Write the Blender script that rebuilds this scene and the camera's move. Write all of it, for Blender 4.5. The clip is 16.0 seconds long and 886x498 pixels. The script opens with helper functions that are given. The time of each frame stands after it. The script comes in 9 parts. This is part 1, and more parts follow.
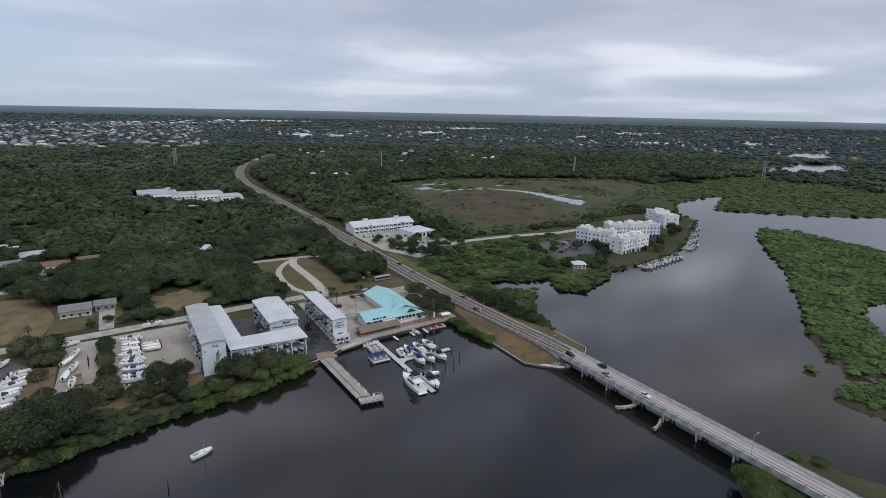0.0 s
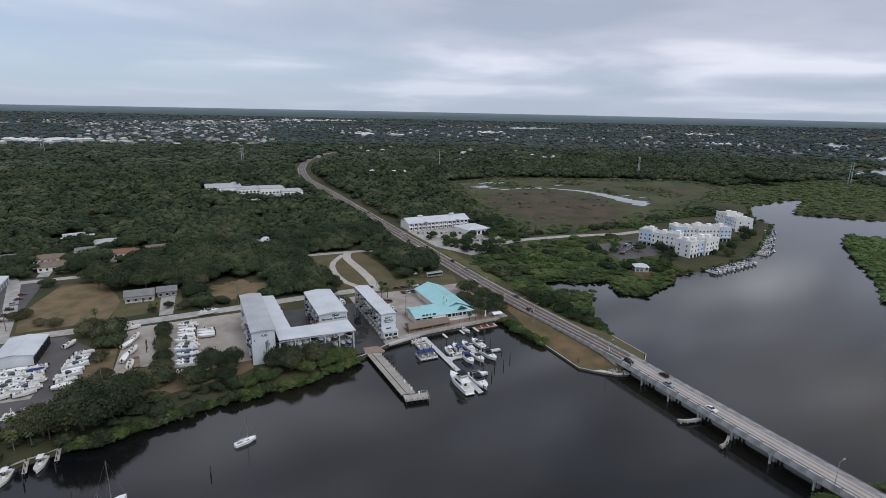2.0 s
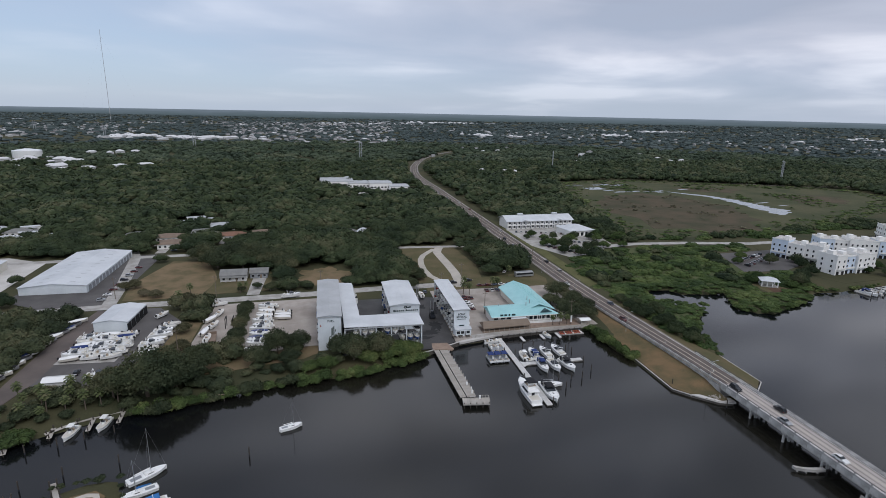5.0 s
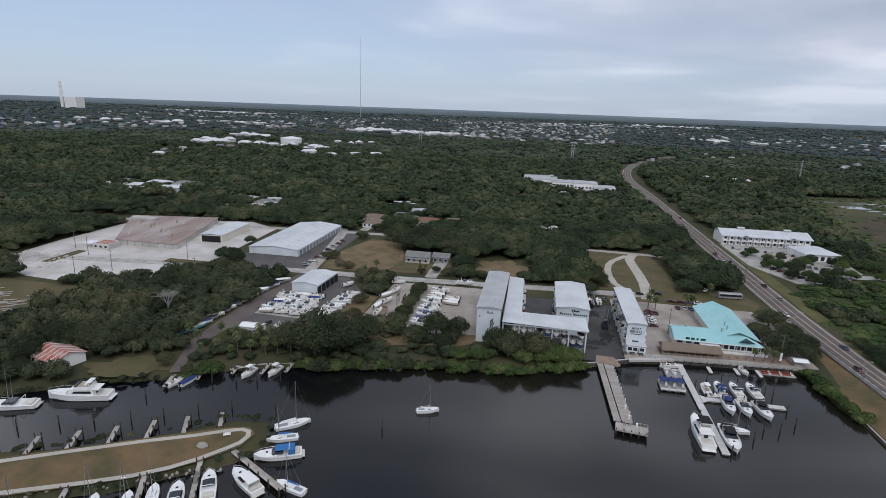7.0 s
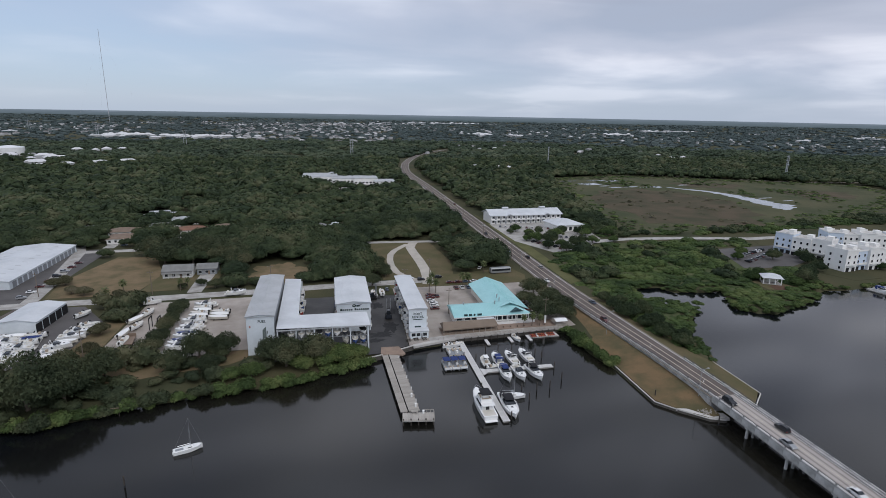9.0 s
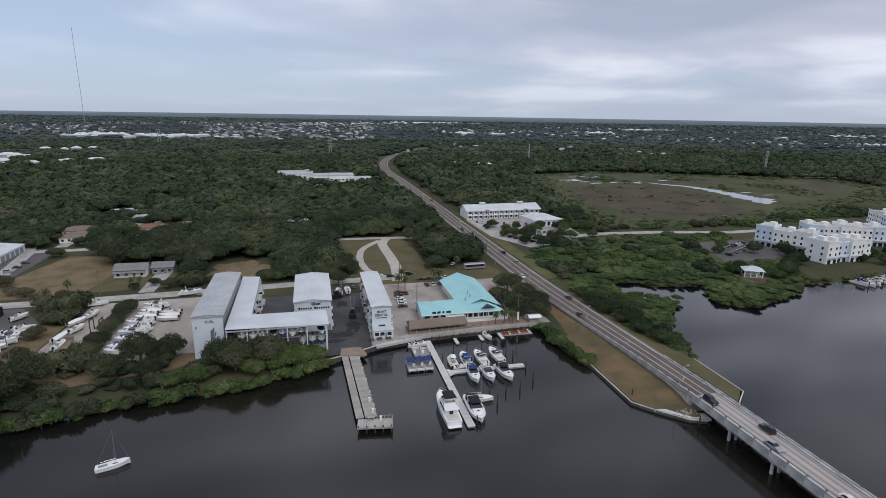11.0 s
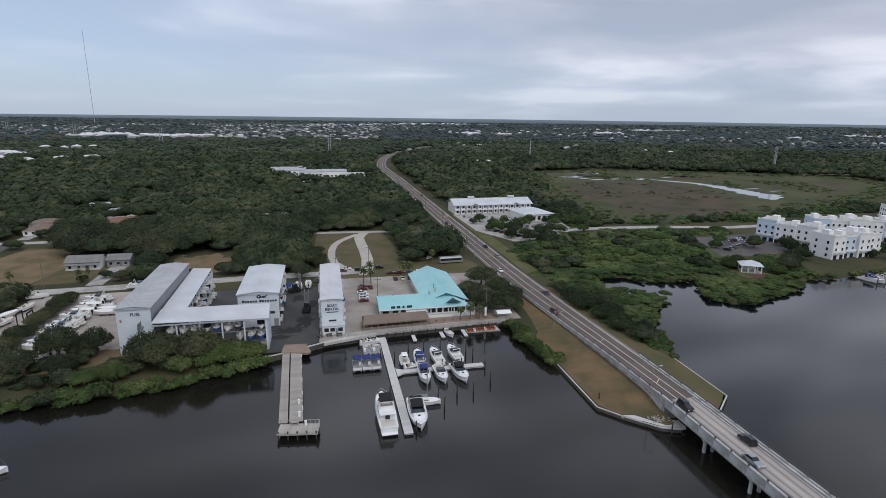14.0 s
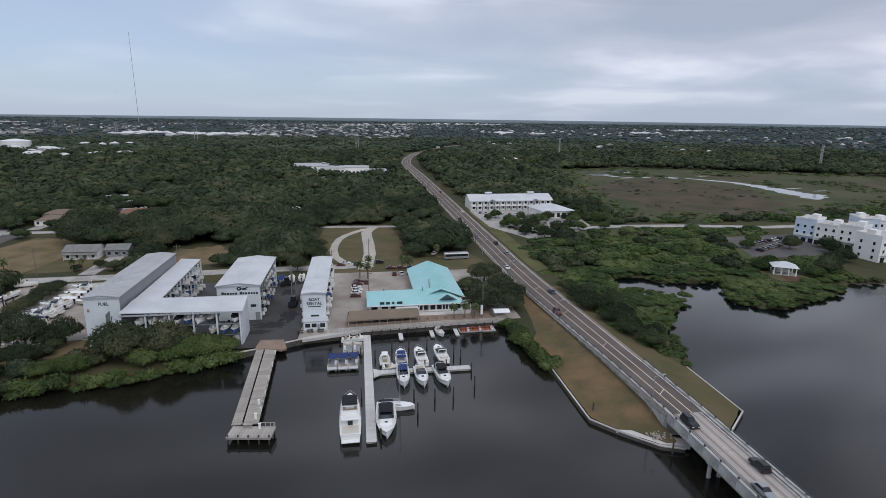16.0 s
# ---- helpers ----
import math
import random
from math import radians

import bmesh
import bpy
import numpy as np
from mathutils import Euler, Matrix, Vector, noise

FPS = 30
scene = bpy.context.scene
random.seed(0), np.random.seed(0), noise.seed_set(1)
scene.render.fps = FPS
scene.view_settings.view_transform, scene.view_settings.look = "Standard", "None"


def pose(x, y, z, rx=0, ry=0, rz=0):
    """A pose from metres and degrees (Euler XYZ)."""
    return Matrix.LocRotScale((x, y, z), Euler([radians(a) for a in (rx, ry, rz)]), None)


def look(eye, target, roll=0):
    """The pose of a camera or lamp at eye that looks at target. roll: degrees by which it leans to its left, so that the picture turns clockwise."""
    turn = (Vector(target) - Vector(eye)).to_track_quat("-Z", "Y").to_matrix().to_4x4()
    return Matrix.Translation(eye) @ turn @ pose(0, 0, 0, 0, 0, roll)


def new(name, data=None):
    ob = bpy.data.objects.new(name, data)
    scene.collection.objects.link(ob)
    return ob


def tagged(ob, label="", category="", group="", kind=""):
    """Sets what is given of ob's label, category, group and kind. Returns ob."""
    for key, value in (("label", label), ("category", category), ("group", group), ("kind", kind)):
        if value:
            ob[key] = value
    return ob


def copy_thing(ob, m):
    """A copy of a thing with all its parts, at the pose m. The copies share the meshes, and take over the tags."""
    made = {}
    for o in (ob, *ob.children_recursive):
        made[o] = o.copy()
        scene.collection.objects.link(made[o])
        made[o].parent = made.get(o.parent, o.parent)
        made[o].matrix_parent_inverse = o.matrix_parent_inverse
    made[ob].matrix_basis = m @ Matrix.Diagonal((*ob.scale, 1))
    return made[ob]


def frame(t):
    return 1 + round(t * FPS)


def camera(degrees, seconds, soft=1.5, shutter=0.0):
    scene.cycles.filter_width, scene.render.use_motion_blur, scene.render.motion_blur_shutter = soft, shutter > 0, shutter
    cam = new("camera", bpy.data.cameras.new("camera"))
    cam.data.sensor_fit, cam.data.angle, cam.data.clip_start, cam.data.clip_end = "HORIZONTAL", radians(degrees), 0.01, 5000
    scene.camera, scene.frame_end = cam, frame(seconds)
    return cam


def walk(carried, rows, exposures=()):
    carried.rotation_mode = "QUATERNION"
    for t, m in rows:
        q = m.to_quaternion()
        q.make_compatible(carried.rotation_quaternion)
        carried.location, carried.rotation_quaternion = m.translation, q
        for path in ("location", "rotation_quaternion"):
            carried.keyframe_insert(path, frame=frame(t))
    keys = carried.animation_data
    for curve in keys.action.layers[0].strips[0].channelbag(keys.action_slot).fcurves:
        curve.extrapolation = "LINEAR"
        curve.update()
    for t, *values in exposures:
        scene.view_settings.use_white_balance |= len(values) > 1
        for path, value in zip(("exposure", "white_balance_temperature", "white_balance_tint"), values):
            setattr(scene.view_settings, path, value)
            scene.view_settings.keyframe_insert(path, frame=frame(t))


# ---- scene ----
cam = camera(78.64, 16.0, soft=0.75)
PATH = [
    (0.0, look((-30.53, -207.73, 103.91), (20.18, -125.21, 79.05), 1.19)),
    (0.5, look((-29.69, -206.76, 103.12), (18.76, -122.91, 78.21), 1.20)),
    (1.0, look((-28.50, -205.71, 102.19), (16.94, -120.21, 77.21), 1.17)),
    (1.5, look((-27.02, -204.37, 101.24), (15.77, -117.52, 76.21), 1.21)),
    (2.0, look((-25.25, -202.94, 100.19), (16.17, -115.42, 75.17), 1.18)),
    (2.5, look((-22.81, -201.62, 99.16), (16.82, -113.27, 74.18), 1.10)),
    (3.0, look((-20.03, -199.92, 98.08), (18.60, -111.14, 73.05), 1.02)),
    (5.5, look((-0.82, -192.29, 90.58), (15.74, -96.83, 65.80), 1.21)),
    (6.0, look((2.78, -189.85, 89.23), (13.32, -93.57, 64.33), 1.36)),
    (6.5, look((6.57, -187.63, 87.70), (0.86, -91.01, 62.55), 1.84)),
    (7.0, look((10.36, -184.64, 86.59), (-6.30, -89.40, 61.09), 2.05)),
    (7.5, look((13.58, -181.41, 85.23), (1.16, -85.47, 59.93), 1.95)),
    (8.0, look((16.08, -177.93, 83.95), (24.93, -81.44, 59.23), 1.44)),
    (8.5, look((17.52, -175.20, 82.67), (35.86, -80.00, 58.15), 1.15)),
    (11.0, look((28.14, -163.15, 76.09), (51.25, -68.96, 51.72), 0.88)),
    (11.5, look((30.85, -161.02, 74.83), (55.89, -67.31, 50.53), 0.81)),
    (12.0, look((33.86, -159.22, 73.49), (60.47, -65.91, 49.28), 0.73)),
    (12.5, look((37.04, -157.42, 72.10), (64.53, -64.35, 47.97), 0.64)),
    (13.0, look((40.57, -155.92, 70.70), (65.73, -62.17, 46.63), 0.70)),
    (13.5, look((44.37, -154.23, 69.48), (67.29, -59.93, 45.34), 0.73)),
    (14.0, look((48.09, -152.45, 68.00), (69.33, -57.72, 44.01), 0.75)),
    (14.5, look((51.82, -150.58, 66.71), (71.25, -55.46, 42.73), 0.77)),
    (15.0, look((55.65, -148.27, 65.47), (73.44, -52.83, 41.47), 0.79)),
    (15.5, look((59.32, -145.80, 64.07), (75.53, -50.07, 40.10), 0.79)),
    (16.0, look((63.02, -143.13, 62.55), (78.13, -47.21, 38.66), 0.76)),
]
walk(cam, PATH, [(0.0, 0.05, 6200, 12), (16.0, 0.05, 6200, 12)])

# ---- light ----
world = bpy.data.worlds.new("overcast_sky")
scene.world = world
world.use_nodes = True


def wn(kind, **kw):
    n = world.node_tree.nodes.new(kind)
    for k, v in kw.items():
        n.inputs[k].default_value = v
    return n


wt = world.node_tree
wt.nodes.clear()
w_out = wn("ShaderNodeOutputWorld")
w_bg = wn("ShaderNodeBackground", Strength=1.0)
sky = wn("ShaderNodeTexSky")
sky.sky_type = "NISHITA"
sky.sun_disc = False
sky.sun_elevation = radians(48)
sky.sun_rotation = radians(150)
sky.altitude = 100
w_tc = wn("ShaderNodeTexCoord")
w_sep = wn("ShaderNodeSeparateXYZ")
wt.links.new(w_tc.outputs["Generated"], w_sep.inputs[0])


def wmath(op, a, b=None, clamp=False):
    n = wn("ShaderNodeMath")
    n.operation = op
    n.use_clamp = clamp
    for i, v in enumerate((a, b)):
        if v is None:
            continue
        if isinstance(v, (int, float)):
            n.inputs[i].default_value = v
        else:
            wt.links.new(v, n.inputs[i])
    return n.outputs[0]


def wramp(fac, *stops):
    n = wn("ShaderNodeValToRGB")
    e = n.color_ramp.elements
    while len(e) < len(stops):
        e.new(0.5)
    for q, (p, c) in zip(e, stops):
        q.position, q.color = p, (*c, 1) if len(c) == 3 else c
    wt.links.new(fac, n.inputs[0])
    return n.outputs[0]


def wmix(fac, a, b):
    n = wn("ShaderNodeMix")
    n.data_type = "RGBA"
    for s, v in ((n.inputs[0], fac), (n.inputs[6], a), (n.inputs[7], b)):
        if isinstance(v, (int, float)):
            s.default_value = v
        elif isinstance(v, tuple):
            s.default_value = (*v, 1)
        else:
            wt.links.new(v, s)
    return n.outputs[2]


# cloud layer: noise on a plane high above, so that it runs together towards the horizon
up = wmath("MAXIMUM", w_sep.outputs[2], 0.0)
den = wmath("ADD", up, 0.11)
cx = wmath("DIVIDE", w_sep.outputs[0], den)
cy = wmath("DIVIDE", w_sep.outputs[1], den)
w_com = wn("ShaderNodeCombineXYZ")
wt.links.new(cx, w_com.inputs[0])
wt.links.new(cy, w_com.inputs[1])
n1 = wn("ShaderNodeTexNoise", Scale=0.50, Detail=5.0, Roughness=0.46, Distortion=0.3)
n2 = wn("ShaderNodeTexNoise", Scale=0.17, Detail=4.0, Roughness=0.5)
wt.links.new(w_com.outputs[0], n1.inputs["Vector"])
wt.links.new(w_com.outputs[0], n2.inputs["Vector"])
# thicker cloud to the right of the view, a clearer bluish band low on the left
side = wmath("ADD", wmath("MULTIPLY", w_sep.outputs[0], 0.36), wmath("MULTIPLY", up, 1.35))
mask = wmath("ADD", wmath("ADD", wmath("MULTIPLY", n1.outputs[0], 0.55), wmath("MULTIPLY", n2.outputs[0], 0.7)), side)
cover = wramp(mask, (0.56, (0, 0, 0)), (1.0, (1, 1, 1)))
shade = wramp(n1.outputs[0], (0.34, (0.40, 0.44, 0.525)), (0.50, (0.54, 0.57, 0.65)), (0.63, (0.82, 0.83, 0.88)))
haze = wramp(up, (0.0, (0.355, 0.415, 0.505)), (0.035, (0.315, 0.385, 0.490)), (0.16, (0.320, 0.390, 0.500)), (0.5, (0.40, 0.47, 0.58)))
w_sky = wn("ShaderNodeMix")
w_sky.data_type = "RGBA"
w_sky.blend_type = "ADD"
w_sky.inputs[0].default_value = 0.03
wt.links.new(haze, w_sky.inputs[6])
wt.links.new(sky.outputs[0], w_sky.inputs[7])
thin = wramp(up, (0.0, (0.35, 0.35, 0.35)), (0.10, (1, 1, 1)))
above = wmix(wmath("MULTIPLY", cover, thin), w_sky.outputs[2], shade)
# the deck is more broken overhead: thick grey banks and bright gaps
n3 = wn("ShaderNodeTexNoise", Scale=1.5, Detail=5.0, Roughness=0.52, Distortion=0.5)
w_strk = wn("ShaderNodeMapping")
w_strk.inputs["Rotation"].default_value = (0, 0, radians(28))
w_strk.inputs["Scale"].default_value = (0.7, 1.9, 1)
wt.links.new(w_com.outputs[0], w_strk.inputs[0])
wt.links.new(w_strk.outputs[0], n3.inputs["Vector"])
banks = wramp(n3.outputs[0], (0.36, (0.58, 0.59, 0.62)), (0.50, (1.0, 1.0, 1.0)), (0.63, (1.75, 1.72, 1.66)))
high = wramp(up, (0.17, (0, 0, 0)), (0.27, (1, 1, 1)))
w_mul = wn("ShaderNodeMix")
w_mul.data_type = "RGBA"
w_mul.blend_type = "MULTIPLY"
wt.links.new(high, w_mul.inputs[0])
wt.links.new(above, w_mul.inputs[6])
wt.links.new(banks, w_mul.inputs[7])
above = w_mul.outputs[2]
# land far beyond the sheet of ground closes the world below the horizon; haze is painted in, paler and bluer towards it
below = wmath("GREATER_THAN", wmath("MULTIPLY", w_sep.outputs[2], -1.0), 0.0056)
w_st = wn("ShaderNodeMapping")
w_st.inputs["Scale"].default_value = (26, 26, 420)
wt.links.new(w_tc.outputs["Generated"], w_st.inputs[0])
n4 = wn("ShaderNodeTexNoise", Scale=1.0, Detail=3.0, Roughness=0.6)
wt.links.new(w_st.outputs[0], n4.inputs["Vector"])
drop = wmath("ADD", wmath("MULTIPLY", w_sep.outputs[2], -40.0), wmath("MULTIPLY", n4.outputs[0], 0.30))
hazed_far_land = wramp(drop, (0.32, (0.185, 0.225, 0.265)), (0.50, (0.125, 0.158, 0.182)), (0.75, (0.080, 0.108, 0.118)))
whole = wmix(below, above, hazed_far_land)
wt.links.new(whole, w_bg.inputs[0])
wt.links.new(w_bg.outputs[0], w_out.inputs[0])

sun = new("sun", bpy.data.lights.new("sun", "SUN"))
sun.data.energy, sun.data.angle, sun.data.color = 0.9, radians(22), (1, 0.97, 0.92)
sun.matrix_world = look((0, 0, 300), (-20, 60, 220))

# ---- materials ----
def mat(name, base, rough=0.8, var=0.25, scale=1.0, fine=9.0, bump=0.25, metal=0.0, tint=None, rnd=0.0, spec=0.3, stretch=None, depth=0.05):
    """A surface with stains (large noise), grain (fine noise) and a little relief. tint: a second colour for the stains; rnd: change from piece to piece."""
    m = bpy.data.materials.new(name)
    m.use_nodes = True
    t = m.node_tree
    p = t.nodes["Principled BSDF"]
    p.inputs["Roughness"].default_value = rough
    p.inputs["Metallic"].default_value = metal
    p.inputs["Specular IOR Level"].default_value = spec
    co = t.nodes.new("ShaderNodeTexCoord")
    src = co.outputs["Object"]
    if stretch:
        mp = t.nodes.new("ShaderNodeMapping")
        mp.inputs["Scale"].default_value = stretch
        t.links.new(src, mp.inputs[0])
        src = mp.outputs[0]

    def noise_at(s, d, r=0.55):
        n = t.nodes.new("ShaderNodeTexNoise")
        n.inputs["Scale"].default_value = s
        n.inputs["Detail"].default_value = d
        n.inputs["Roughness"].default_value = r
        t.links.new(src, n.inputs["Vector"])
        return n.outputs[0]

    big, small = noise_at(0.35 * scale, 5), noise_at(fine * scale, 3)
    tint = tint or tuple(c * (1 - var) for c in base)
    rp = t.nodes.new("ShaderNodeValToRGB")
    rp.color_ramp.elements[0].position, rp.color_ramp.elements[0].color = 0.35, (*tint, 1)
    rp.color_ramp.elements[1].position, rp.color_ramp.elements[1].color = 0.62, (*base, 1)
    t.links.new(big, rp.inputs[0])
    hs = t.nodes.new("ShaderNodeHueSaturation")
    t.links.new(rp.outputs[0], hs.inputs["Color"])
    ma = t.nodes.new("ShaderNodeMath")
    ma.operation = "MULTIPLY_ADD"
    ma.inputs[1].default_value, ma.inputs[2].default_value = 2.0 * var, 1 - var
    t.links.new(small, ma.inputs[0])
    val = ma.outputs[0]
    if rnd:
        oi = t.nodes.new("ShaderNodeObjectInfo")
        mb = t.nodes.new("ShaderNodeMath")
        mb.operation = "MULTIPLY_ADD"
        mb.inputs[1].default_value = 2 * rnd
        mb.inputs[2].default_value = -rnd
        t.links.new(oi.outputs["Random"], mb.inputs[0])
        mc = t.nodes.new("ShaderNodeMath")
        t.links.new(mb.outputs[0], mc.inputs[0])
        t.links.new(val, mc.inputs[1])
        val = mc.outputs[0]
    t.links.new(val, hs.inputs["Value"])
    t.links.new(hs.outputs[0], p.inputs["Base Color"])
    if bump:
        b = t.nodes.new("ShaderNodeBump")
        b.inputs["Strength"].default_value = bump
        b.inputs["Distance"].default_value = depth
        t.links.new(small, b.inputs["Height"])
        t.links.new(b.outputs[0], p.inputs["Normal"])
    return m


def leafy(name, dark, light, yellow, scale=0.12):
    """Foliage: each clump of leaves has its own tone, with broad drifts over the wood."""
    m = bpy.data.materials.new(name)
    m.use_nodes = True
    t = m.node_tree
    p = t.nodes["Principled BSDF"]
    p.inputs["Roughness"].default_value = 0.75
    p.inputs["Specular IOR Level"].default_value = 0.12
    ge = t.nodes.new("ShaderNodeNewGeometry")
    rp = t.nodes.new("ShaderNodeValToRGB")
    e = rp.color_ramp.elements
    e[0].position, e[0].color = 0.0, (*dark, 1)
    e[1].position, e[1].color = 0.65, (*light, 1)
    q = e.new(1.0)
    q.color = (*yellow, 1)
    n = t.nodes.new("ShaderNodeTexNoise")
    n.inputs["Scale"].default_value = scale
    n.inputs["Detail"].default_value = 5
    n.inputs["Roughness"].default_value = 0.68
    t.links.new(ge.outputs["Position"], n.inputs["Vector"])
    mx = t.nodes.new("ShaderNodeMath")
    mx.operation = "MULTIPLY_ADD"
    mx.inputs[1].default_value = 0.20
    t.links.new(ge.outputs["Random Per Island"], mx.inputs[0])
    ad = t.nodes.new("ShaderNodeMath")
    ad.operation = "MULTIPLY_ADD"
    ad.inputs[1].default_value, ad.inputs[2].default_value = 4.0, -1.62
    t.links.new(n.outputs[0], ad.inputs[0])
    t.links.new(ad.outputs[0], mx.inputs[2])
    t.links.new(mx.outputs[0], rp.inputs[0])
    n2 = t.nodes.new("ShaderNodeTexNoise")
    n2.inputs["Scale"].default_value = 1.6
    n2.inputs["Detail"].default_value = 3
    t.links.new(ge.outputs["Position"], n2.inputs["Vector"])
    hs = t.nodes.new("ShaderNodeHueSaturation")
    m2 = t.nodes.new("ShaderNodeMath")
    m2.operation = "MULTIPLY_ADD"
    m2.inputs[1].default_value, m2.inputs[2].default_value = 0.50, 0.78
    t.links.new(n2.outputs[0], m2.inputs[0])
    t.links.new(m2.outputs[0], hs.inputs["Value"])
    t.links.new(rp.outputs[0], hs.inputs["Color"])
    t.links.new(hs.outputs[0], p.inputs["Base Color"])
    b = t.nodes.new("ShaderNodeBump")
    b.inputs["Strength"].default_value, b.inputs["Distance"].default_value = 0.12, 0.2
    t.links.new(n2.outputs[0], b.inputs["Height"])
    t.links.new(b.outputs[0], p.inputs["Normal"])
    tr = t.nodes.new("ShaderNodeBsdfTranslucent")
    mixer = t.nodes.new("ShaderNodeMixShader")
    mixer.inputs[0].default_value = 0.12
    t.links.new(hs.outputs[0], tr.inputs["Color"])
    t.links.new(p.outputs[0], mixer.inputs[1])
    t.links.new(tr.outputs[0], mixer.inputs[2])
    t.links.new(mixer.outputs[0], t.nodes["Material Output"].inputs["Surface"])
    return m


M_WOODS = leafy("oak_foliage", (0.027, 0.042, 0.022), (0.060, 0.080, 0.038), (0.108, 0.114, 0.062), 0.045)
M_OAK = leafy("live_oak_leaves", (0.034, 0.047, 0.026), (0.070, 0.083, 0.043), (0.120, 0.118, 0.066), 0.06)
M_MANG = leafy("mangrove_leaves", (0.046, 0.072, 0.026), (0.092, 0.130, 0.044), (0.150, 0.178, 0.066), 0.1)
M_ISLE = leafy("island_mangrove_leaves", (0.062, 0.103, 0.034), (0.104, 0.158, 0.052), (0.146, 0.198, 0.072), 0.05)
M_BROWNTREE = leafy("winter_brown_foliage", (0.058, 0.060, 0.033), (0.115, 0.110, 0.062), (0.180, 0.162, 0.108), 0.1)
# Woods by distance: haze is mixed into these two leaf colours, stronger when farther.
M_FARWOOD_HAZE = leafy("distant_woods", (0.060, 0.082, 0.080), (0.082, 0.106, 0.103), (0.105, 0.130, 0.122), 0.004)
M_BACKWOOD_HAZE = leafy("further_woods", (0.040, 0.058, 0.038), (0.072, 0.096, 0.058), (0.110, 0.126, 0.078), 0.008)
M_THICK = leafy("thicket_leaves", (0.036, 0.061, 0.022), (0.078, 0.116, 0.038), (0.124, 0.156, 0.056), 0.05)
M_PALM = leafy("palm_fronds", (0.060, 0.078, 0.032), (0.104, 0.124, 0.052), (0.160, 0.154, 0.086), 0.5)
M_BARK = mat("bark", (0.16, 0.13, 0.10), 0.9, 0.3, 2)
M_GROUND = mat("scrub_ground", (0.080, 0.074, 0.040), 0.95, 0.35, 0.06, 40, 0.5, tint=(0.046, 0.052, 0.028), spec=0.1)
M_GRASS = mat("dry_lawn", (0.130, 0.106, 0.060), 0.95, 0.25, 0.25, 30, 0.4, tint=(0.092, 0.088, 0.044), spec=0.1)
M_GREEN = mat("green_lawn", (0.125, 0.122, 0.056), 0.95, 0.25, 0.25, 30, 0.4, tint=(0.088, 0.092, 0.040), spec=0.1)
M_DIRT = mat("brown_dirt_field", (0.205, 0.150, 0.090), 0.95, 0.25, 0.3, 25, 0.3, tint=(0.120, 0.102, 0.056), spec=0.1)
M_SPIT = mat("brown_spit_grass", (0.182, 0.124, 0.068), 0.95, 0.3, 0.35, 14, 0.4, tint=(0.096, 0.086, 0.046), spec=0.1)
M_FEN = mat("green_marsh_grass", (0.100, 0.112, 0.052), 0.95, 0.3, 0.05, 60, 0.4, tint=(0.060, 0.076, 0.034), spec=0.1)
M_SEDGE = mat("olive_marsh_grass", (0.092, 0.090, 0.050), 0.95, 0.3, 0.07, 50, 0.4, tint=(0.056, 0.066, 0.034), spec=0.1)
M_MARSH = mat("marsh_grass", (0.098, 0.078, 0.052), 0.95, 0.3, 0.12, 40, 0.4, tint=(0.060, 0.060, 0.036), spec=0.1)
M_SAND = mat("pale_sand_lot", (0.405, 0.365, 0.325), 0.95, 0.18, 0.3, 20, 0.3, tint=(0.285, 0.252, 0.220), spec=0.1)
M_SHELL = mat("shell_drive", (0.470, 0.435, 0.380), 0.95, 0.15, 0.5, 15, 0.3, spec=0.1)
M_CONC = mat("weathered_concrete", (0.430, 0.415, 0.390), 0.9, 0.18, 0.8, 8, 0.2, tint=(0.300, 0.285, 0.260))
M_SLAB = mat("bleached_slab", (0.560, 0.540, 0.510), 0.9, 0.12, 0.2, 8, 0.2, tint=(0.430, 0.410, 0.380))
M_DECK = mat("bridge_concrete_deck", (0.420, 0.380, 0.350), 0.9, 0.15, 0.5, 8, 0.2, tint=(0.375, 0.340, 0.312))
M_TYRE = mat("tyre_worn_deck", (0.285, 0.258, 0.238), 0.9, 0.2, 0.5, 8, 0.2, tint=(0.225, 0.200, 0.185))
M_PARAPET = mat("bridge_parapet_concrete", (0.54, 0.53, 0.51), 0.9, 0.2, 1, 6, 0.2, tint=(0.30, 0.295, 0.28))
M_ASPH = mat("old_asphalt", (0.115, 0.108, 0.104), 0.9, 0.18, 0.3, 20, 0.2, tint=(0.085, 0.080, 0.078))
M_ROAD = mat("highway_asphalt", (0.140, 0.116, 0.104), 0.9, 0.15, 0.3, 20, 0.2, tint=(0.105, 0.088, 0.080))
M_ROADFAR = mat("worn_shoulder", (0.260, 0.235, 0.205), 0.95, 0.2, 0.3, 20, 0.2, tint=(0.190, 0.165, 0.135))
M_WETASPH = mat("dark_wet_asphalt", (0.075, 0.072, 0.070), 0.6, 0.2, 0.4, 15, 0.15, tint=(0.045, 0.043, 0.042))
M_TIDE = mat("tide_stained_concrete", (0.120, 0.110, 0.095), 0.9, 0.3, 1, 5, 0.3, tint=(0.065, 0.060, 0.052))
M_LINE = mat("road_paint", (0.74, 0.73, 0.70), 0.8, 0.2, 3)
M_YELLOW = mat("yellow_road_paint", (0.60, 0.54, 0.42), 0.8, 0.2, 3)
M_WHITE = mat("white_painted_metal", (0.70, 0.745, 0.77), 0.55, 0.06, 0.4, 4, 0.1, tint=(0.60, 0.645, 0.67))
M_ROOF = mat("grey_white_metal_roof", (0.60, 0.62, 0.635), 0.5, 0.06, 0.3, 4, 0.1, tint=(0.50, 0.52, 0.535))
